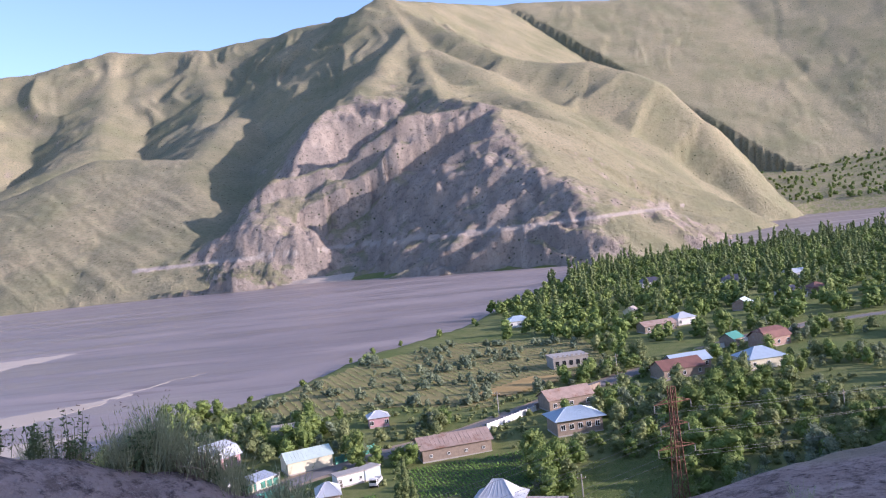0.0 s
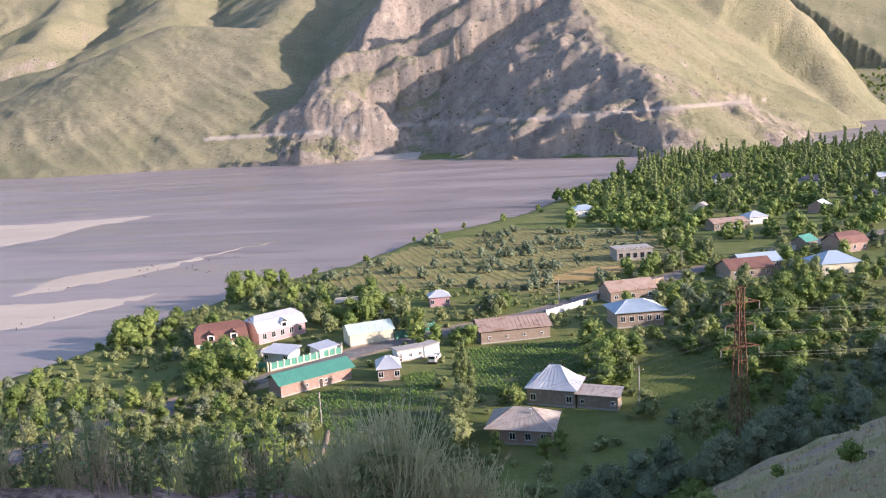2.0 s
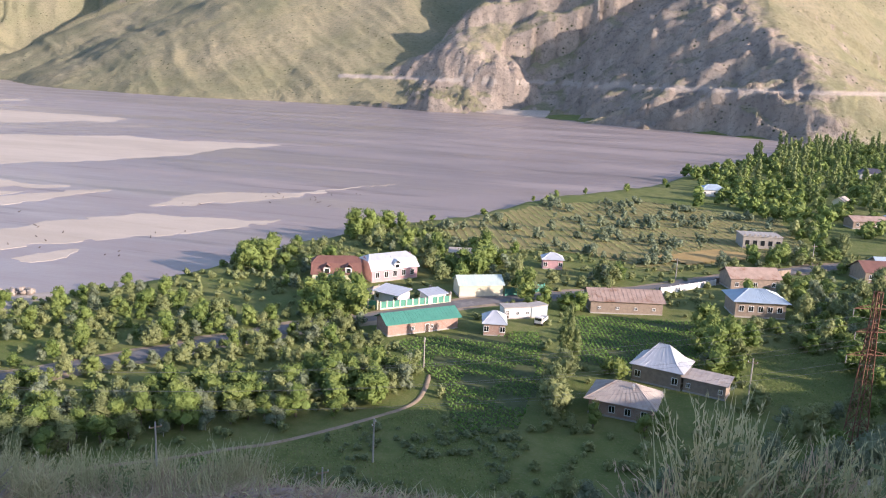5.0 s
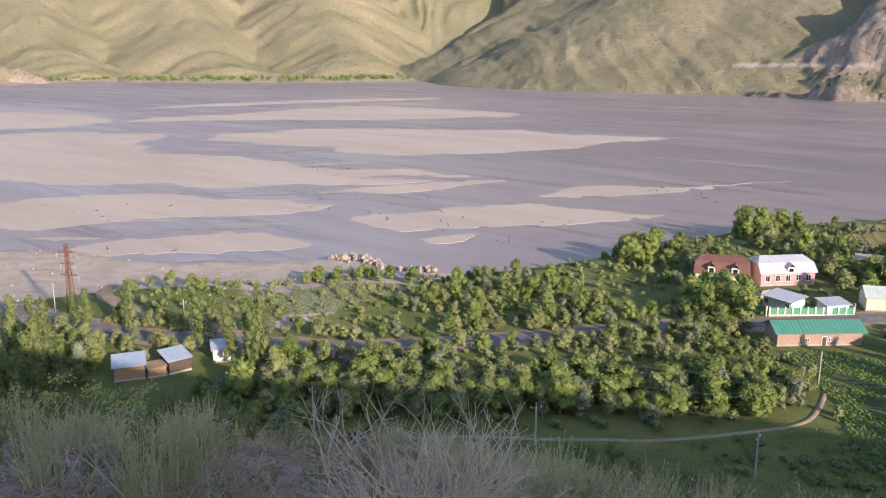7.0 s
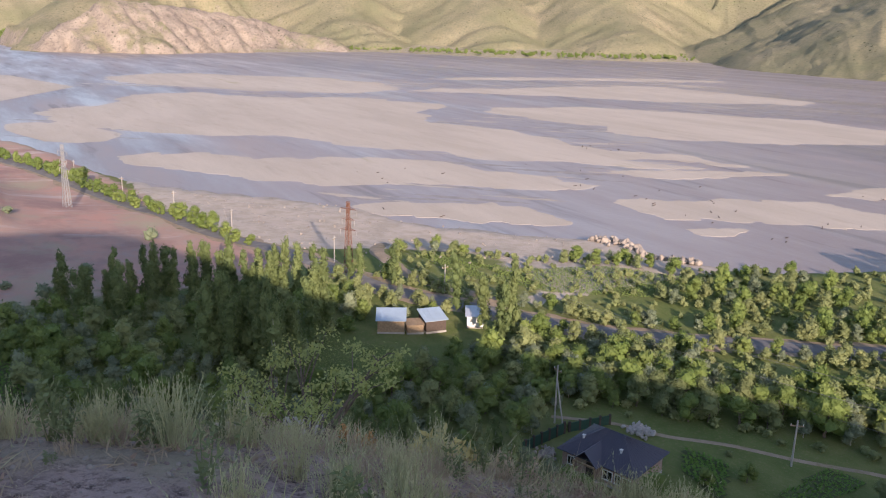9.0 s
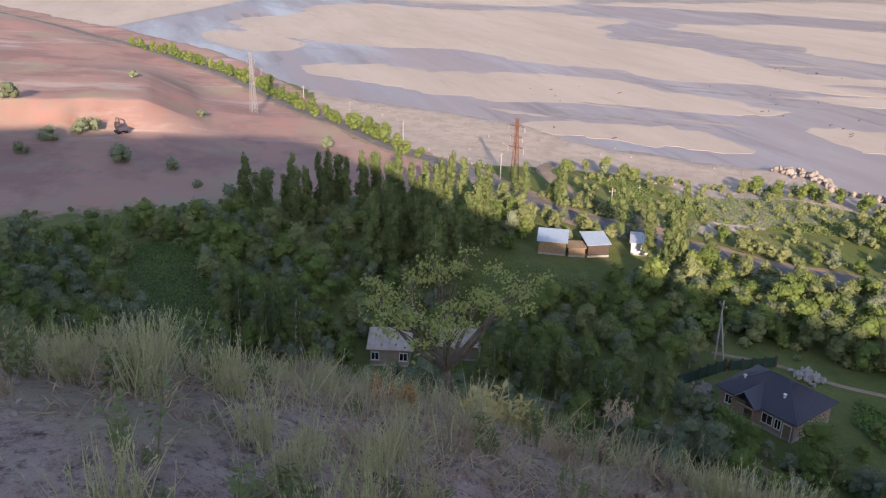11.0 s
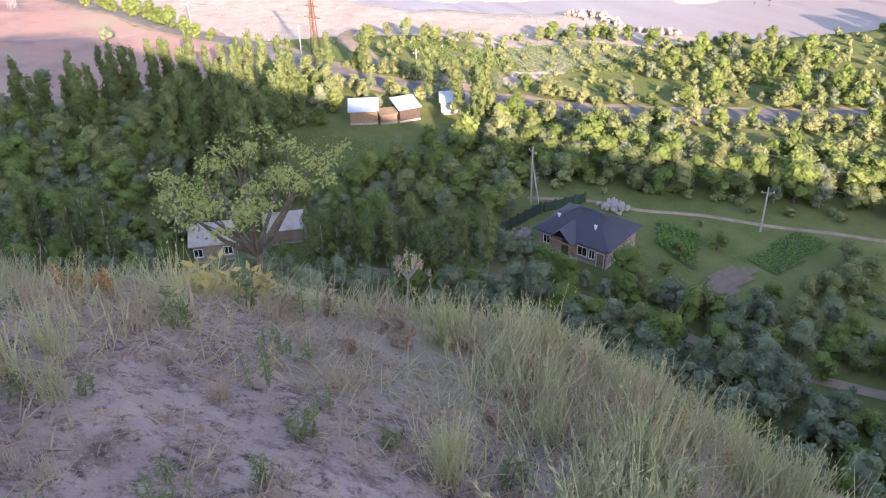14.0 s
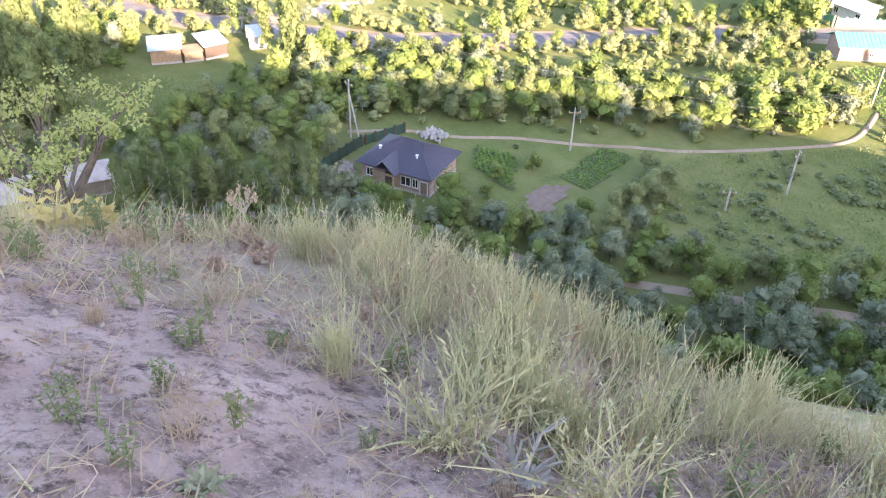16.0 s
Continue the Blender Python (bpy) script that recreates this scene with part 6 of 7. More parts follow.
panel_fence((-82.5, 62.0), (-84.5, 72.0), 1.7, M["dark_green"], M["dark_wood"], "dark green sheet fence of the new house", 1.7)
panel_fence((-84.5, 73.0), (-83.5, 80.0), 1.5, M["dark_green"], M["dark_wood"], "dark green sheet fence behind the new house", 1.8)
panel_fence((-81.0, 60.5), (-70.0, 62.5), 0.5, M["concrete"], M["concrete"], "low concrete kerb wall along the garden", 3.0)
panel_fence((-66.0, 187.5), (-62.0, 196.0), 2.0, M["block"], M["block"], "grey block wall between two yards", 2.5)
panel_fence((-49.0, 199.5), (-42.5, 195.5), 2.0, M["block"], M["block"], "grey block yard wall", 2.5)

# ---- lorry parked in the yard ----
lorry = tagged(new("lorry"), "small white lorry parked in a dusty yard", "lorry")
lorry.matrix_basis = Matrix.Translation((-17.6, 183.0, ground_at(-17.6, 183.0) + 0.05)) @ Matrix.Rotation(radians(-100), 4, "Z")
bm = box(bmesh.new(), 0.9, -0.95, 0.55, 2.4, 0.95, 2.15)
bmesh.ops.bevel(bm, geom=list(bm.edges), offset=0.14, segments=2, affect="EDGES")
cab = part("cab", bm, M["white"], lorry)
part("windscreen", box(bmesh.new(), 2.36, -0.8, 1.35, 2.43, 0.8, 1.95), M["glass"], cab)
for y0, y1 in ((-0.97, -0.93), (0.93, 0.97)):
    part("side_window", box(bmesh.new(), 1.3, y0, 1.35, 2.1, y1, 1.9), M["glass"], cab)
part("bumper", box(bmesh.new(), 2.38, -0.95, 0.45, 2.52, 0.95, 0.65), M["black"], cab)
bm = box(bmesh.new(), -2.4, -1.0, 0.75, 0.8, 1.0, 0.9)
for x0, y0, x1, y1 in ((-2.4, -1.0, 0.8, -0.94), (-2.4, 0.94, 0.8, 1.0), (-2.4, -1.0, -2.34, 1.0), (0.74, -1.0, 0.8, 1.0)):
    box(bm, x0, y0, 0.9, x1, y1, 1.45)
part("cargo_bed", bm, M["white"], lorry)
part("chassis", box(bmesh.new(), -2.3, -0.4, 0.5, 2.3, 0.4, 0.75), M["black"], lorry)
for x in (-1.5, 1.6):
    for s in (-1, 1):
        wheel = part("wheel", tube(bmesh.new(), [(x, s * 0.72, 0.42), (x, s * 0.98, 0.42)], [0.42, 0.42], 18), M["black"], lorry)
        part("rim", tube(bmesh.new(), [(x, s * 0.9, 0.42), (x, s * 1.0, 0.42)], [0.22, 0.2], 14), M["steel"], wheel)

# ---- excavator at the foot of the red cut, its shade put into dark colours ----
digger = tagged(new("excavator"), "small excavator at work below a red earth cut, darkened for shade", "excavator")
digger.matrix_basis = Matrix.Translation((-234.4, -12.3, ground_at(-234.4, -12.3))) @ Matrix.Rotation(radians(200), 4, "Z")
for s in (-1, 1):
    bm = box(bmesh.new(), -1.7, s * 1.1 - 0.28, 0.0, 1.7, s * 1.1 + 0.28, 0.75)
    bmesh.ops.bevel(bm, geom=[e for e in bm.edges if abs((e.verts[0].co - e.verts[1].co).y) > 0.1], offset=0.3, segments=3, affect="EDGES")
    part("track", bm, M["black"], digger)
bm = box(bmesh.new(), -1.9, -1.2, 0.85, 1.2, 1.2, 1.9)
bmesh.ops.bevel(bm, geom=list(bm.edges), offset=0.12, segments=2, affect="EDGES")
part("body", bm, M["dark_tin"], digger)
cab_ = part("cab", box(bmesh.new(), 0.1, 0.1, 1.9, 1.4, 1.15, 2.9), M["dark_wood"], digger)
part("side_window", box(bmesh.new(), 0.25, 1.13, 2.1, 1.25, 1.18, 2.75), M["glass"], cab_)
part("boom", tube(bmesh.new(), [(1.0, -0.3, 1.5), (2.4, -0.3, 3.6), (4.2, -0.3, 3.3)], [0.24, 0.2, 0.14], 6), M["dark_tin"], digger)
part("arm", tube(bmesh.new(), [(4.1, -0.3, 3.4), (4.9, -0.3, 1.2)], [0.16, 0.12], 6), M["dark_tin"], digger)
bm = box(bmesh.new(), 4.2, -0.75, 0.35, 5.1, 0.15, 1.15)
bmesh.ops.bevel(bm, geom=list(bm.edges), offset=0.15, segments=2, affect="EDGES")
part("bucket", bm, M["black"], digger)

# ---- boulders, rubble, driftwood ----


def boulders(name, label, spots, lo, hi, seed, mat, category="rocks"):
    rng, bm = random.Random(seed), bmesh.new()
    for x, y, lift in spots:
        s = rng.uniform(lo, hi)
        got = bmesh.ops.create_icosphere(bm, subdivisions=1, radius=1.0, matrix=Matrix.Translation((x, y, ground_at(x, y) + lift + 0.25 * s)) @ Euler((rng.random() * 6, rng.random() * 6, rng.random() * 6)).to_matrix().to_4x4() @ Matrix.Diagonal((s, s * rng.uniform(0.6, 1), s * rng.uniform(0.45, 0.8), 1)))
        for v in got["verts"]:
            v.co += Vector((rng.uniform(-1, 1), rng.uniform(-1, 1), rng.uniform(-1, 1))) * s * 0.12
    me_ = bpy.data.meshes.new(name)
    bm.to_mesh(me_)
    bm.free()
    me_.materials.append(mat)
    tagged(new(name, me_), label, category, kind="stuff")


rk = random.Random(3)
boulders("bank_boulders", "tumbled boulders protecting the river bank", [(float(np.interp(t, (0, 0.35, 0.7, 1), (-178, -170, -158, -142))) + rk.gauss(0, 1.6), float(np.interp(t, (0, 0.35, 0.7, 1), (160, 166, 162, 163))) + rk.gauss(0, 1.6), 0.3) for t in [rk.random() for _ in range(110)]], 0.5, 1.5, 4, M["stone"])
boulders("rubble_heap", "heap of pale building stones behind the house", [(-79 + rk.gauss(0, 1.2), 82.3 + rk.gauss(0, 0.8), rk.uniform(0, 0.5)) for _ in range(70)], 0.25, 0.55, 5, M["concrete"])
boulders("rubble_heap", "pile of earth and stones in the yard", [(-80.5 + rk.gauss(0, 0.9), 66 + rk.gauss(0, 0.9), rk.uniform(0, 0.3)) for _ in range(40)], 0.25, 0.6, 6, M["stone"])
boulders("gravel_stones", "stones strewn over the gravel bank", [(rk.uniform(-300, -165), rk.uniform(70, 165), 0.0) for _ in range(260)], 0.15, 0.5, 7, M["stone"])
bm = bmesh.new()
for k in range(60):
    cx, cy = rk.choice([(-176, 207), (-165, 330), (-205, 220), (-230, 140), (-260, 240), (-300, 160), (-330, 300), (-160, 260), (-150, 345), (-240, 210)])
    x, y, a = cx + rk.gauss(0, 16), cy + rk.gauss(0, 14), rk.uniform(0, 3.1)
    if float(inland(x, y)) < -6:
        n = rk.uniform(0.5, 2.2)
        tube(bm, [(x, y, 0.15), (x + n * math.cos(a), y + n * math.sin(a), 0.5 + rk.uniform(-0.2, 0.3))], [0.18, 0.1], 5)
me = bpy.data.meshes.new("driftwood")
bm.to_mesh(me)
bm.free()
me.materials.append(M["dark_wood"])
tagged(new("driftwood", me), "dark driftwood stranded on shallow bars", "driftwood", kind="stuff")

# ---- plants and litter on the brow of the hill ----
near_rng = np.random.default_rng(21)
M["earth"] = plain("dry earth", (0.33, 0.245, 0.215), 0.95, var=0.4, scale=12.0)
WALKED = [(3.4, -2.5), (2.0, 0.3), (0.8, -1.0), (-0.9, -0.5), (-1.6, 0.2), (-1.5, 2.0), (-1.25, 1.2)]


def blade_arrays(base, tip, width, rng, bend=0.12):
    """Thin tapering blades from base to tip, two quads each."""
    n = len(base)
    d = tip - base
    long = np.linalg.norm(d, axis=1, keepdims=True)
    side = np.cross(d, rng.normal(size=(n, 3)))
    side = side / (np.linalg.norm(side, axis=1, keepdims=True) + 1e-9) * width[:, None] * 0.5
    mid_ = base + d * 0.55 + np.array([0, 0, 1.0]) * long * bend * rng.uniform(0.2, 1, (n, 1))
    co = np.stack([base - side, base + side, mid_ + side * 0.8, mid_ - side * 0.8, tip + side * 0.2, tip - side * 0.2], 1).reshape(-1, 3)
    k = np.arange(n)[:, None] * 6
    return co, np.concatenate([k + [0, 1, 2, 3], k + [3, 2, 4, 5]])


def broom_tuft(seed, high, spread, count, leafy):
    """Upright slender stems with fine leaflets, from one root."""
    rng = np.random.default_rng(seed)
    base = np.concatenate([rng.normal(0, 0.07, (count, 2)), np.full((count, 1), -0.03)], 1)
    a, out = rng.uniform(0, 6.28, count), np.abs(rng.normal(0, spread, count))
    h = high * rng.uniform(0.55, 1.1, count)
    tip = base + np.stack([np.cos(a) * out, np.sin(a) * out, h], 1)
    stems = blade_arrays(base, tip, np.full(count, 0.007), rng, 0.05)
    n = count * leafy
    pick = rng.integers(0, count, n)
    t = rng.uniform(0.25, 1.0, (n, 1))
    d = unit(tip[pick] - base[pick])
    places = base[pick] + (tip[pick] - base[pick]) * t + rng.normal(0, 0.006, (n, 3)) + np.array([0, 0, 0.05]) * high * np.sin(t * 3.14)
    fine = leaves(places, unit(d + rng.normal(size=(n, 3)) * 0.35), rng.uniform(0.02, 0.045, n), rng.uniform(0.004, 0.009, n), rng)
    return {"stalk": stems, "foliage": fine}


def leafy_weed(seed, high, count, leaf):
    rng = np.random.default_rng(seed)
    stems_n = 7
    base = np.concatenate([rng.normal(0, 0.05, (stems_n, 2)), np.full((stems_n, 1), -0.03)], 1)
    a, out = rng.uniform(0, 6.28, stems_n), rng.uniform(0.05, 0.3, stems_n) * high
    tip = base + np.stack([np.cos(a) * out, np.sin(a) * out, high * rng.uniform(0.6, 1.1, stems_n)], 1)
    pick = rng.integers(0, stems_n, count)
    t = rng.uniform(0.15, 1.0, (count, 1))
    axes = unit(rng.normal(size=(count, 3)) * [1, 1, 0.6] + [0, 0, 0.35])
    places = base[pick] + (tip[pick] - base[pick]) * t + axes * leaf * 0.5
    return {"stalk": blade_arrays(base, tip, np.full(stems_n, 0.012), rng, 0.03), "foliage": leaves(places, axes, leaf * rng.uniform(0.6, 1.4, count), leaf * rng.uniform(0.25, 0.5, count), rng)}


NEAR_KIND = {
    "broom": ("broom_tuft", "grey-green tuft of slender upright stems", [(broom_tuft, (31 + k, 0.36 + 0.05 * k, 0.13, 70, 9)) for k in range(4)], "grass"),
    "straw": ("dry_tuft", "withered straw-coloured grass tuft", [(broom_tuft, (51 + k, 0.22 + 0.05 * k, 0.12, 55, 4)) for k in range(3)], "dry"),
    "weed": ("leafy_weed", "leafy green weed on bare soil", [(leafy_weed, (61 + k, 0.28 + 0.09 * k, 130, 0.055)) for k in range(3)], "weed"),
    "dock": ("withered_weed", "withered red-brown weed with curled leaves", [(leafy_weed, (71 + k, 0.20 + 0.04 * k, 170, 0.05)) for k in range(3)], "brown"),
    "yellow": ("yellow_weed", "yellowing broad-leaved weed at the edge of the slope", [(leafy_weed, (81 + k, 0.24, 110, 0.085)) for k in range(2)], "yellow"),
    "rusty": ("rusty_weed", "rust-coloured feathery weed on the brow", [(leafy_weed, (85 + k, 0.22, 200, 0.04)) for k in range(2)], "rusty"),
}
NEAR_PROTO = {}


def near_plant(kind, k, x, y, size):
    name, label, forms, mat = NEAR_KIND[kind]
    k %= len(forms)
    m = Matrix.Translation((x, y, ground_at(x, y))) @ Matrix.Rotation(float(near_rng.uniform(0, 6.28)), 4, "Z") @ Matrix.Diagonal((size, size, size, 1))
    if (kind, k) not in NEAR_PROTO:
        make, args = forms[k]
        NEAR_PROTO[kind, k] = {n: sheet(n, *arrays, LEAF[mat], False) for n, arrays in make(*args).items()}
    ob = tagged(new(name), label, "plant", name + "s on the brow")
    ob.matrix_basis = m
    for n, me_ in NEAR_PROTO[kind, k].items():
        tagged(mesh_part(n, me_, ob), kind="stuff")


def brow_at(w):
    return float(np.interp(w, (-6, -3, -1, 0, 1.2, 2.3, 4, 8), (2.9, 2.7, 1.8, 1.45, 1.42, 0.9, -0.6, -1.5)))


def on_brow(count, kind, lo, hi, wlo, whi, smin, smax, clear):
    made = 0
    for _ in range(count * 8):
        w, u = near_rng.uniform(wlo, whi), near_rng.uniform(lo, hi)
        u += brow_at(w)
        x, y = -0.57 * u + 0.82 * w, 0.82 * u + 0.57 * w
        if line_gap(x, y, WALKED) < clear:
            continue
        near_plant(kind, int(near_rng.integers(0, 9)), x, y, float(near_rng.uniform(smin, smax)))
        made += 1
        if made == count:
            break


def grassy(x, y):
    """How thick the grass stands: the falling slope beyond the bare patch, and a thinner band along the brow."""
    x, y = np.asarray(x, float), np.asarray(y, float)
    edge = np.interp(x, (-9, -6, -4, -3, -2.43, -2.2, -1.7, -1.0, 0.5, 3), (3.9, 3.5, 3.07, 2.66, 2.5, 2.85, 2.75, 2.5, 2.0, 1.9))
    slope = np.clip((y - edge + 0.25 * value_noise(x * 2.3, y * 2.3, 191)) / 0.35, 0, 1) * np.clip((-0.9 - x) / 0.5, 0, 1)
    band = np.clip((-x - 4.35 + 0.35 * value_noise(x * 1.7, y * 1.7, 192)) / 0.7, 0, 1)
    return np.maximum(slope, 0.75 * band)


def strew(kind, count, xs, ys, smin, smax, least, most=2.0, clear=0.55):
    """Plants of one kind where the grass stands between least and most thick."""
    made = 0
    for _ in range(count * 30):
        x, y = float(near_rng.uniform(*xs)), float(near_rng.uniform(*ys))
        if not least <= float(grassy(x, y)) <= most or line_gap(x, y, WALKED) < clear:
            continue
        near_plant(kind, int(near_rng.integers(0, 9)), x, y, float(near_rng.uniform(smin, smax)))
        made += 1
        if made == count:
            break


strew("broom", 60, (-5.2, -1.2), (2.3, 5.2), 0.55, 0.95, 0.6, clear=1.1)
strew("straw", 40, (-5.6, -1.2), (2.4, 5.6), 0.6, 1.0, 0.6, clear=1.1)
strew("weed", 16, (-5.2, -1.2), (2.6, 5.0), 0.4, 0.7, 0.6, clear=1.1)
strew("broom", 26, (-6.8, -4.3), (-2.2, 3.0), 0.4, 0.7, 0.3)
strew("straw", 26, (-6.8, -4.3), (-2.2, 3.0), 0.5, 0.9, 0.3)
strew("weed", 22, (-6.5, -4.2), (-2.2, 3.0), 0.4, 0.75, 0.3)
strew("straw", 70, (-4.8, -1.6), (-2.0, 2.8), 0.2, 0.5, 0.0, 0.3, 0.35)
strew("weed", 70, (-4.8, -1.6), (-2.0, 2.8), 0.16, 0.36, 0.0, 0.3, 0.35)
strew("dock", 16, (-5.2, -3.4), (2.6, 4.2), 0.35, 0.6, 0.4)
for kind, places in {
    "dock": [(-4.2, 2.7, 0.6), (-4.41, 3.09, 0.7), (-4.96, 2.95, 0.7), (-4.97, 3.36, 0.75), (-4.53, 3.9, 0.7), (-3.96, 3.61, 0.6), (-4.7, 3.15, 0.6)],
    "yellow": [(-5.35, 2.42, 1.1), (-5.45, 2.68, 1.0)],
    "rusty": [(-5.21, 1.67, 0.8), (-5.31, 1.85, 0.8), (-3.3, 4.0, 0.9), (-3.0, 4.1, 0.7)],
    "weed": [(-3.42, 2.14, 0.5), (-2.87, 1.96, 0.4), (-3.84, 2.14, 0.45), (-3.02, 2.76, 0.6), (-1.85, 2.77, 0.6), (-1.76, 3.14, 0.6), (-3.32, 2.43, 0.4), (-3.14, 1.88, 0.35), (-3.03, 1.62, 0.4), (-3.6, 1.0, 0.7), (-3.3, 0.75, 0.8), (-3.9, 0.5, 0.7), (-4.7, 0.4, 0.9), (-4.8, 0.0, 0.9), (-4.9, 0.75, 0.8)],
    "broom": [(-4.0, 1.07, 0.62), (-3.94, 1.33, 0.6), (-4.1, 0.9, 0.6), (-4.6, 0.5, 0.75), (-4.75, 0.2, 0.75), (-4.7, 0.85, 0.7), (-4.9, 0.5, 0.8), (-3.08, 2.52, 0.62), (-3.2, 2.62, 0.6), (-3.2, 0.9, 0.75), (-3.5, 1.15, 0.7), (-3.0, 0.62, 0.7), (-3.75, 0.95, 0.65), (-3.45, 0.45, 0.75), (-4.2, 1.5, 0.55), (-3.75, 1.45, 0.4),
              (-2.35, 2.95, 0.8), (-2.6, 3.05, 0.8), (-2.1, 3.1, 0.85), (-2.75, 2.85, 0.7)],
}.items():
    for k, (x, y, size) in enumerate(places):
        near_plant(kind, k, x, y, size)

# A hoary thistle rosette on the bare patch.
rosette = tagged(new("thistle_rosette"), "hoary grey-green thistle rosette flat on bare soil", "plant")
rosette.matrix_basis = Matrix.Translation((-2.61, 1.73, ground_at(-2.61, 1.73)))
for k in range(13):
    a, reach, lift = 2.4 * k, 0.05 + 0.0028 * k, 0.012 + 0.003 * (13 - k)
    bm, last = bmesh.new(), None
    for j in range(7):
        t = j / 6
        wide = 0.0105 * math.sin(3.0 * t + 0.14) * (1.5 if j % 2 else 0.55)
        mid_ = Vector((math.cos(a) * reach * t, math.sin(a) * reach * t, lift * math.sin(2.2 * t) + 0.004))
        off = Vector((-math.sin(a) * wide, math.cos(a) * wide, 0.006))
        row = [bm.verts.new(mid_ + off), bm.verts.new(mid_ - Vector((0, 0, 0.003))), bm.verts.new(mid_ - off + Vector((0, 0, 0.012)))]
        if last:
            for i in range(2):
                bm.faces.new((last[i], last[i + 1], row[i + 1], row[i]))
        last = row
    part("leaf", bm, LEAF["thistle"], rosette)

# Weeds along the earth rim in front of the first standpoint.
for k in range(90):
    t = float(near_rng.uniform(0, 1))
    x, y = float(np.interp(t, (0, 0.2, 0.4, 0.6, 0.75, 1), (1.2, 1.49, 1.78, 2.14, 2.32, 2.9))), float(np.interp(t, (0, 0.2, 0.4, 0.6, 0.75, 1), (0.25, 0.44, 0.62, 0.78, 0.85, 0.9)))
    kind = "broom" if t > 0.5 and k % 3 else ("weed", "straw", "weed", "broom")[k % 4]
    back = abs(float(near_rng.normal(0.05, 0.12)))
    near_plant(kind, k, x - 0.5 * back, y + 0.85 * back, float(near_rng.uniform(0.2, 0.52) * (1.35 if 0.5 < t < 0.75 else 0.85)))
for k in range(34):
    near_plant(("broom", "weed", "straw")[k % 3], k, float(near_rng.uniform(2.9, 5.2)), float(near_rng.uniform(-0.9, 1.3)), float(near_rng.uniform(0.3, 0.6)))
on_brow(40, "straw", 4.6, 15.0, -4.0, 6.0, 0.8, 1.4, 0.12)
on_brow(24, "broom", 4.6, 15.0, -4.0, 6.0, 0.6, 1.1, 0.12)


def gap_to_walk(x, y):
    best = np.full(x.shape, 1e9)
    for (ax, ay), (bx, by) in zip(WALKED, WALKED[1:]):
        t = np.clip(((x - ax) * (bx - ax) + (y - ay) * (by - ay)) / ((bx - ax) ** 2 + (by - ay) ** 2), 0, 1)
        best = np.minimum(best, np.hypot(x - ax - t * (bx - ax), y - ay - t * (by - ay)))
    return best


def scattered_blades(name, label, count, reach, lo, hi, mat, thin, seed, width=0.006, flat=0.25, near=0.35):
    """Fine grass over the ground near the viewer, or litter lying on it."""
    rng = np.random.default_rng(seed)
    r, a = reach * np.sqrt(rng.uniform(0.002, 1, count)), rng.uniform(-0.9, 2.6, count)
    x, y = -np.sin(a) * r - 0.8, np.cos(a) * r + 0.4
    ok = (value_noise(x * 1.1, y * 1.1, 91) + 0.5 * value_noise(x * 4, y * 4, 92) > thin) & (gap_to_walk(x, y) > near)
    x, y = x[ok], y[ok]
    n = len(x)
    base = np.stack([x, y, ground(x, y) + (0.004 if flat < 0.1 else -0.01)], 1)
    d = unit(rng.normal(size=(n, 3)) * [1, 1, flat] + [0, 0, flat * 3.2])
    co, q = blade_arrays(base, base + d * rng.uniform(lo, hi, (n, 1)) + [0, 0, 0.012], np.full(n, width), rng)
    tagged(new(name, sheet(name, co, q, mat, False)), label, "grass", kind="stuff")


scattered_blades("thin_grass", "thin grey-green grass on bare soil", 26000, 8.0, 0.05, 0.17, LEAF["grass"], -0.15, 5, 0.005)
scattered_blades("straw_litter", "broken straw and twigs lying on the soil", 44000, 7.0, 0.03, 0.14, LEAF["dry"], -0.45, 6, 0.006, 0.05, 0.1)
scattered_blades("dead_leaves", "brown withered leaves on the soil", 22000, 7.0, 0.015, 0.04, LEAF["brown"], -0.3, 7, 0.012, 0.06, 0.1)

# Standing grass along the brow and down the slope beyond the bare patch.
for name, label, count, mat, seed, lo, hi in (("brow_grass", "slender grey-green grass along the brow", 30000, "grass", 71, 0.06, 0.30), ("brow_straw", "bleached dry grass stems along the brow", 14000, "dry", 72, 0.06, 0.32)):
    g_ = np.random.default_rng(seed)
    x, y = g_.uniform(-8.5, 2.0, count * 3), g_.uniform(-3.0, 7.5, count * 3)
    ok = (grassy(x, y) * (0.75 + 0.5 * value_noise(x * 2.6, y * 2.6, 193)) > g_.uniform(0.1, 1, count * 3)) & (gap_to_walk(x, y) > 0.75)
    x, y = x[ok][:count], y[ok][:count]
    n = len(x)
    base = np.stack([x, y, ground(x, y) - 0.015], 1)
    high = g_.uniform(lo, hi, (n, 1)) * np.where(y > 2.4, 1.0, 0.65)[:, None]
    lean_ = g_.normal(size=(n, 3)) * [0.42, 0.42, 0.0] + [0.06, 0.03, 1.0]
    co, q = blade_arrays(base, base + lean_ * high, g_.uniform(0.003, 0.007, n), g_, 0.06)
    tagged(new(name, sheet(name, co, q, LEAF[mat], False)), label, "grass", kind="stuff")

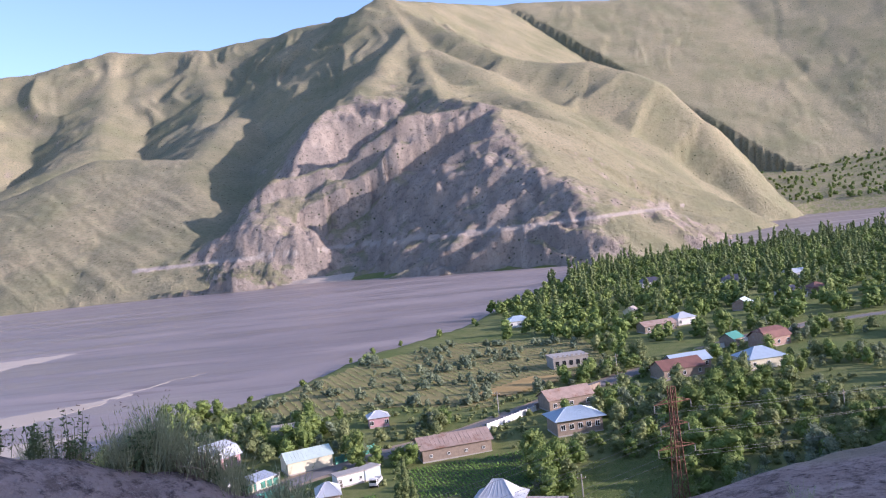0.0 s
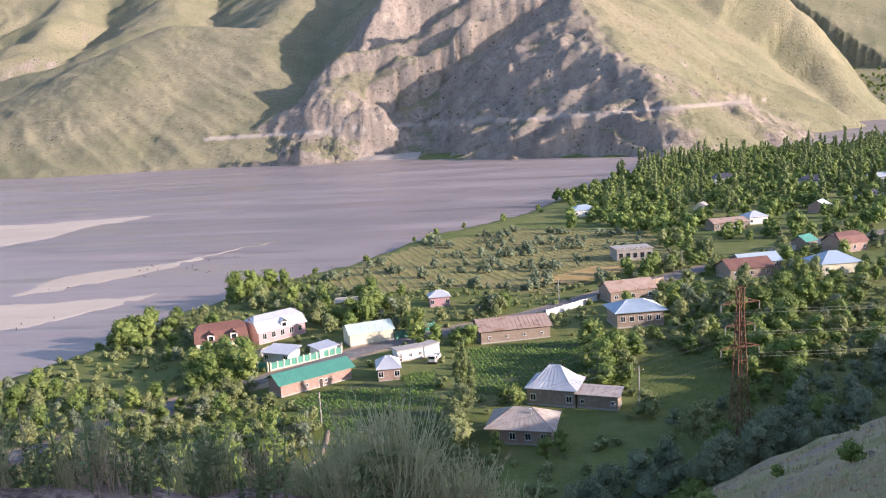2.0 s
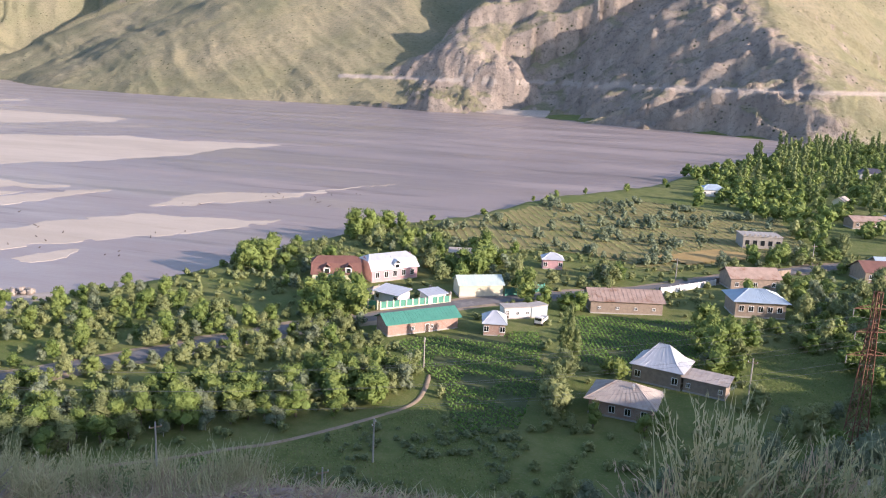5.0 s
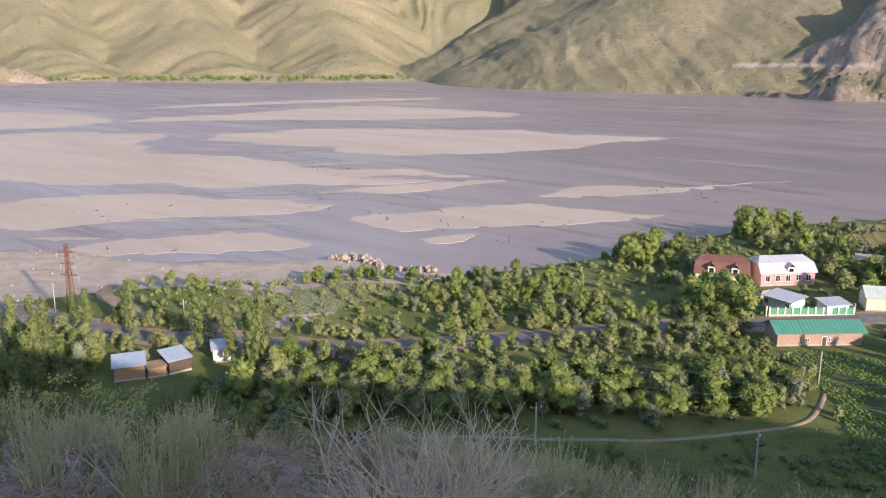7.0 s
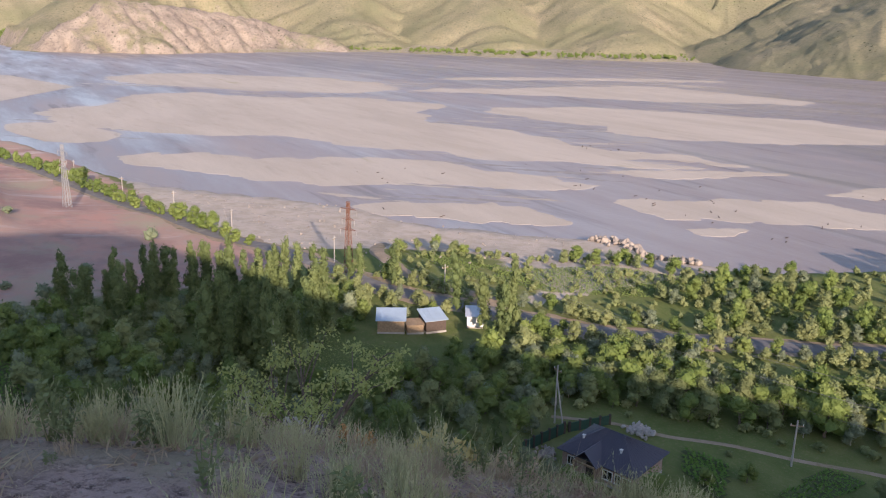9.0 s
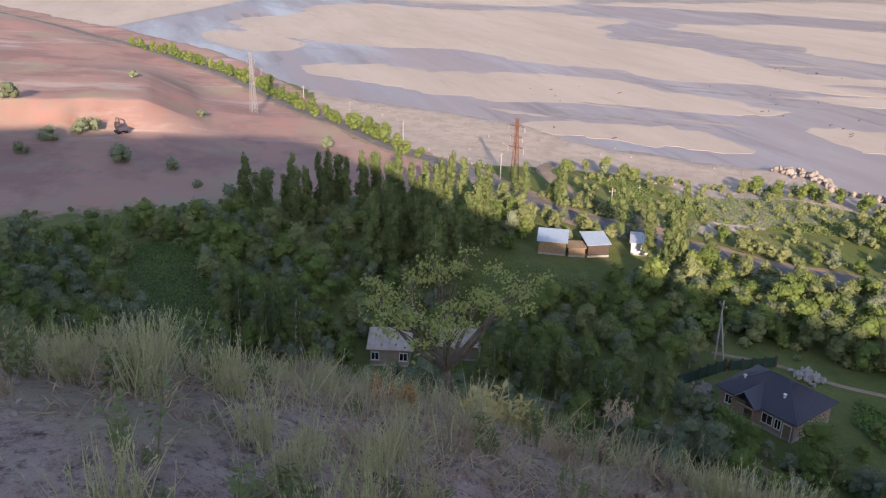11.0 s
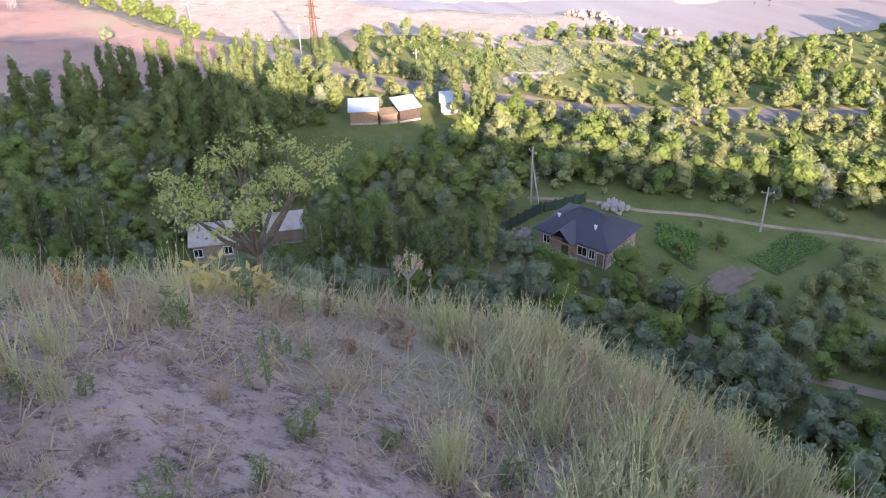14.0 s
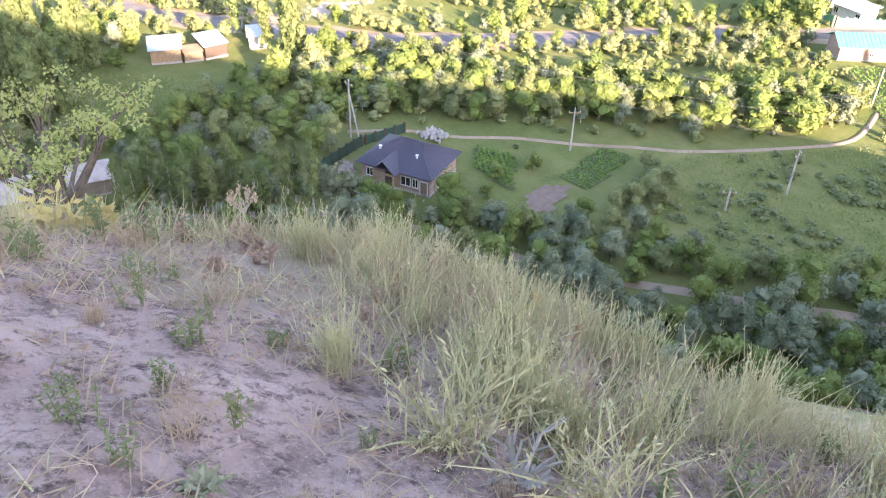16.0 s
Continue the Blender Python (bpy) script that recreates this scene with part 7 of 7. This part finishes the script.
# Grass over the whole hillside, farther down.
hr = np.random.default_rng(12)
for name, label, count, mat in (("hill_grass", "sparse dry grass tussocks over the hillside", 9000, "dry"), ("hill_tussocks", "grey-green grass tussocks over the hillside", 8000, "grass")):
    r, a = 7 + 85 * hr.uniform(0, 1, count) ** 1.5, hr.uniform(-0.85, 1.9, count)
    x, y = np.repeat(-np.sin(a) * r, 5), np.repeat(np.cos(a) * r, 5)
    spread = 0.05 + 0.0022 * np.repeat(r, 5)
    x, y = x + hr.normal(size=x.size) * spread, y + hr.normal(size=x.size) * spread
    ok = (hill(x, y) > 5) & (value_noise(x * 0.3, y * 0.3, 66 if mat == "dry" else 67) > -0.3)
    x, y, r = x[ok], y[ok], np.repeat(r, 5)[ok]
    base = np.stack([x, y, ground(x, y) - 0.02], 1)
    size = (0.10 + 0.0024 * r)[:, None]
    tip = base + (unit(hr.normal(size=(len(x), 3))) * 0.55 + [0, 0, 0.9]) * size * hr.uniform(0.6, 1.4, (len(x), 1))
    co, q = blade_arrays(base, tip, 0.010 + 0.0013 * r, hr)
    tagged(new(name, sheet(name, co, q, LEAF[mat], False)), label, "grass", kind="stuff")
rk = random.Random(23)
spots = [(rk.uniform(5, 75), rk.uniform(4, 85), -0.02) for _ in range(1500)]
boulders("slope_stones", "pale stones scattered over the dry slope", [p for p in spots if 8 < float(hill(p[0], p[1])) and noise.noise((p[0] * 0.06, p[1] * 0.06, 12.0)) > -0.05], 0.05, 0.2, 24, M["stone"], "stones")
rk = random.Random(17)
boulders("pebbles", "small stones and clods on the bare soil", [(-0.8 - math.sin(t) * d, 0.4 + math.cos(t) * d, -0.004) for t, d in ((rk.uniform(-0.9, 2.6), 6.5 * math.sqrt(rk.random())) for _ in range(1500))], 0.005, 0.024, 18, M["stone"], "stones")


# Crumbs of earth over the trodden soil.
cr = np.random.default_rng(44)
n = 14000
r, a = 5.5 * np.sqrt(cr.uniform(0.01, 1, n)), cr.uniform(-1.2, 2.6, n)
x, y = -np.sin(a) * r - 0.4, np.cos(a) * r - 0.2
ok = value_noise(x * 2.2, y * 2.2, 93) + 0.6 * value_noise(x * 7, y * 7, 94) > -0.2
x, y = x[ok], y[ok]
n = len(x)
octa = np.array([(1, 0, 0), (0, 1, 0), (-1, 0, 0), (0, -1, 0), (0, 0, 0.8), (0, 0, -0.8)], float)
co = octa[None] * cr.uniform(0.6, 1.3, (n, 6, 1)) * (0.004 + 0.012 * cr.uniform(0, 1, n) ** 3)[:, None, None] + np.stack([x, y, ground(x, y) + 0.002], 1)[:, None]
tri = np.array([(0, 1, 4), (1, 2, 4), (2, 3, 4), (3, 0, 4), (1, 0, 5), (2, 1, 5), (3, 2, 5), (0, 3, 5)])
tagged(new("earth_crumbs", sheet("earth_crumbs", co.reshape(-1, 3), (np.arange(n)[:, None, None] * 6 + tri[None]).reshape(-1, 3), M["earth"], False)), "crumbs of dry earth on the trodden soil", "soil", kind="stuff")


def branching(bm, start, way, long, thick, depth, rng):
    """A stem that splits into finer twigs."""
    pts, rad = [Vector(start)], [thick]
    d = Vector(way).normalized()
    for k in range(3):
        d = (d + Vector((rng.gauss(0, 0.16), rng.gauss(0, 0.16), rng.gauss(0.03, 0.1)))).normalized()
        pts.append(pts[-1] + d * long / 3)
        rad.append(thick * (1 - 0.14 * (k + 1)))
    tube(bm, pts, rad, 4)
    if depth:
        for _ in range(3):
            k = rng.randrange(1, 4)
            side = (d + Vector((rng.gauss(0, 0.55), rng.gauss(0, 0.55), rng.gauss(0.05, 0.35)))).normalized()
            branching(bm, pts[k], side, long * rng.uniform(0.45, 0.75), rad[k] * 0.75, depth - 1, rng)


M["bleached"] = plain("bleached twigs", (0.62, 0.52, 0.40), 0.85, var=0.25, scale=8.0)
# The bleached dead bush below the brow.
rng = random.Random(9)
bush = tagged(new("dead_bush"), "dead bleached bush with tangled bare twigs", "bush")
bush.matrix_basis = Matrix.Translation((-1.95, 0.98, ground_at(-1.95, 0.98) - 0.02)) @ Matrix.Scale(0.58, 4)
for k in range(34):
    a, tilt = rng.uniform(0, 6.28), rng.uniform(0.1, 1.05)
    bm = bmesh.new()
    branching(bm, (0.05 * math.cos(a), 0.05 * math.sin(a), 0), (math.cos(a) * math.sin(tilt), math.sin(a) * math.sin(tilt), math.cos(tilt)), rng.uniform(0.5, 0.72), 0.012, 3, rng)
    part("stem", bm, M["bleached"], bush)

# Wormwood with a twisted woody foot, beside the bare patch.
shrub = tagged(new("wormwood_shrub"), "low wormwood shrub on a gnarled bleached root", "shrub")
sx, sy = -2.22, 2.5
shrub.matrix_basis = Matrix.Translation((sx, sy, ground_at(sx, sy)))
for k in range(9):
    a = rng.uniform(0, 6.28)
    bm = bmesh.new()
    branching(bm, (0, 0, -0.02), (math.cos(a), math.sin(a), rng.uniform(0.2, 0.9)), rng.uniform(0.1, 0.17), 0.012, 1, rng)
    part("root", bm, M["pale_bark"], shrub)
for k in range(5):
    spot = Matrix.Translation((rng.uniform(-0.32, 0.32), rng.uniform(-0.26, 0.26), 0.02))
    for n, arrays in broom_tuft(400 + k, 0.22, 0.18, 40, 8).items():
        tagged(mesh_part(n, sheet(n, *arrays, LEAF["grass"], False), shrub), kind="stuff").matrix_basis = spot

# Tall umbel stalk farther down the slope.
fx, fy = -10.1, 6.25
umbel = tagged(new("umbel_plant"), "tall dry umbel stalk with a branched flower head", "plant")
umbel.matrix_basis = Matrix.Translation((fx, fy, ground_at(fx, fy) - 0.1)) @ Matrix.Diagonal((0.55, 0.55, 0.98, 1))
part("stalk", tube(bmesh.new(), [(0, 0, 0), (0.05, 0.02, 0.8), (0.2, 0.05, 1.6), (0.3, 0.1, 2.2)], [0.04, 0.035, 0.03, 0.02], 6), M["pale_bark"], umbel)
for k in range(9):
    a = 6.28 * k / 9
    tipv = Vector((0.3 + 0.32 * math.cos(a), 0.1 + 0.32 * math.sin(a), 2.35 + 0.12 * rng.random()))
    ray_ = part("ray", tube(bmesh.new(), [(0.28, 0.09, 2.1), tipv], [0.014, 0.01], 5), M["pale_bark"], umbel)
    spray = leaves(np.array([tipv]) + np.random.default_rng(k).normal(0, 0.05, (30, 3)), unit(np.random.default_rng(k + 50).normal(size=(30, 3))), np.full(30, 0.07), np.full(30, 0.05), np.random.default_rng(k + 90))
    tagged(mesh_part("floret", sheet("floret", *spray, LEAF["dry"], False), ray_), kind="stuff")

# The lone spreading tree on the slope.
lone = tagged(new("mulberry_tree"), "lone spreading tree with an open crown on the slope", "tree")
tx, ty = -23.1, 8.35
lone.matrix_basis = Matrix.Translation((tx, ty, ground_at(tx, ty) + 0.35)) @ Matrix.Scale(0.84, 4)
part("trunk", tube(bmesh.new(), [(0, 0, -1.0), (0, 0, 0), (0.1, 0.05, 0.7), (0.05, 0.0, 1.5)], [0.2, 0.17, 0.14, 0.12], 8), M["bark"], lone)
lr, ends = random.Random(31), []
for k in range(9):
    a, reach = 6.28 * k / 9 + lr.uniform(-0.3, 0.3), lr.uniform(1.6, 3.0)
    p1 = Vector((math.cos(a) * reach * 0.4, math.sin(a) * reach * 0.4, 1.4 + lr.uniform(0.5, 1.2)))
    p2 = Vector((math.cos(a) * reach, math.sin(a) * reach, lr.uniform(2.8, 4.6)))
    bm = tube(bmesh.new(), [(0.05, 0, 1.2), p1, p2], [0.12, 0.08, 0.03], 6)
    for _ in range(5):
        s, e = p1.lerp(p2, lr.uniform(0.2, 1)), p2 + Vector((lr.gauss(0, 0.7), lr.gauss(0, 0.7), lr.gauss(0.1, 0.5)))
        tube(bm, [s, s.lerp(e, 0.5) + Vector((0, 0, 0.12)), e], [0.035, 0.025, 0.012], 4)
        ends.append(e)
    part("limb", bm, M["bark"], lone)
    ends.append(p2)
g = np.random.default_rng(77)
pick = g.integers(0, len(ends), 3000)
places = np.array(ends)[pick] + g.normal(0, 0.2, (3000, 3)) * [1.2, 1.2, 0.5]
mesh_part("crown", sheet("crown", *leaves(places, unit(g.normal(size=(3000, 3)) + [0, 0, -0.2]), g.uniform(0.11, 0.22, 3000), g.uniform(0.06, 0.12, 3000), g, np.array([0.1, -0.2, 0.9])), LEAF["lone"], False), lone)
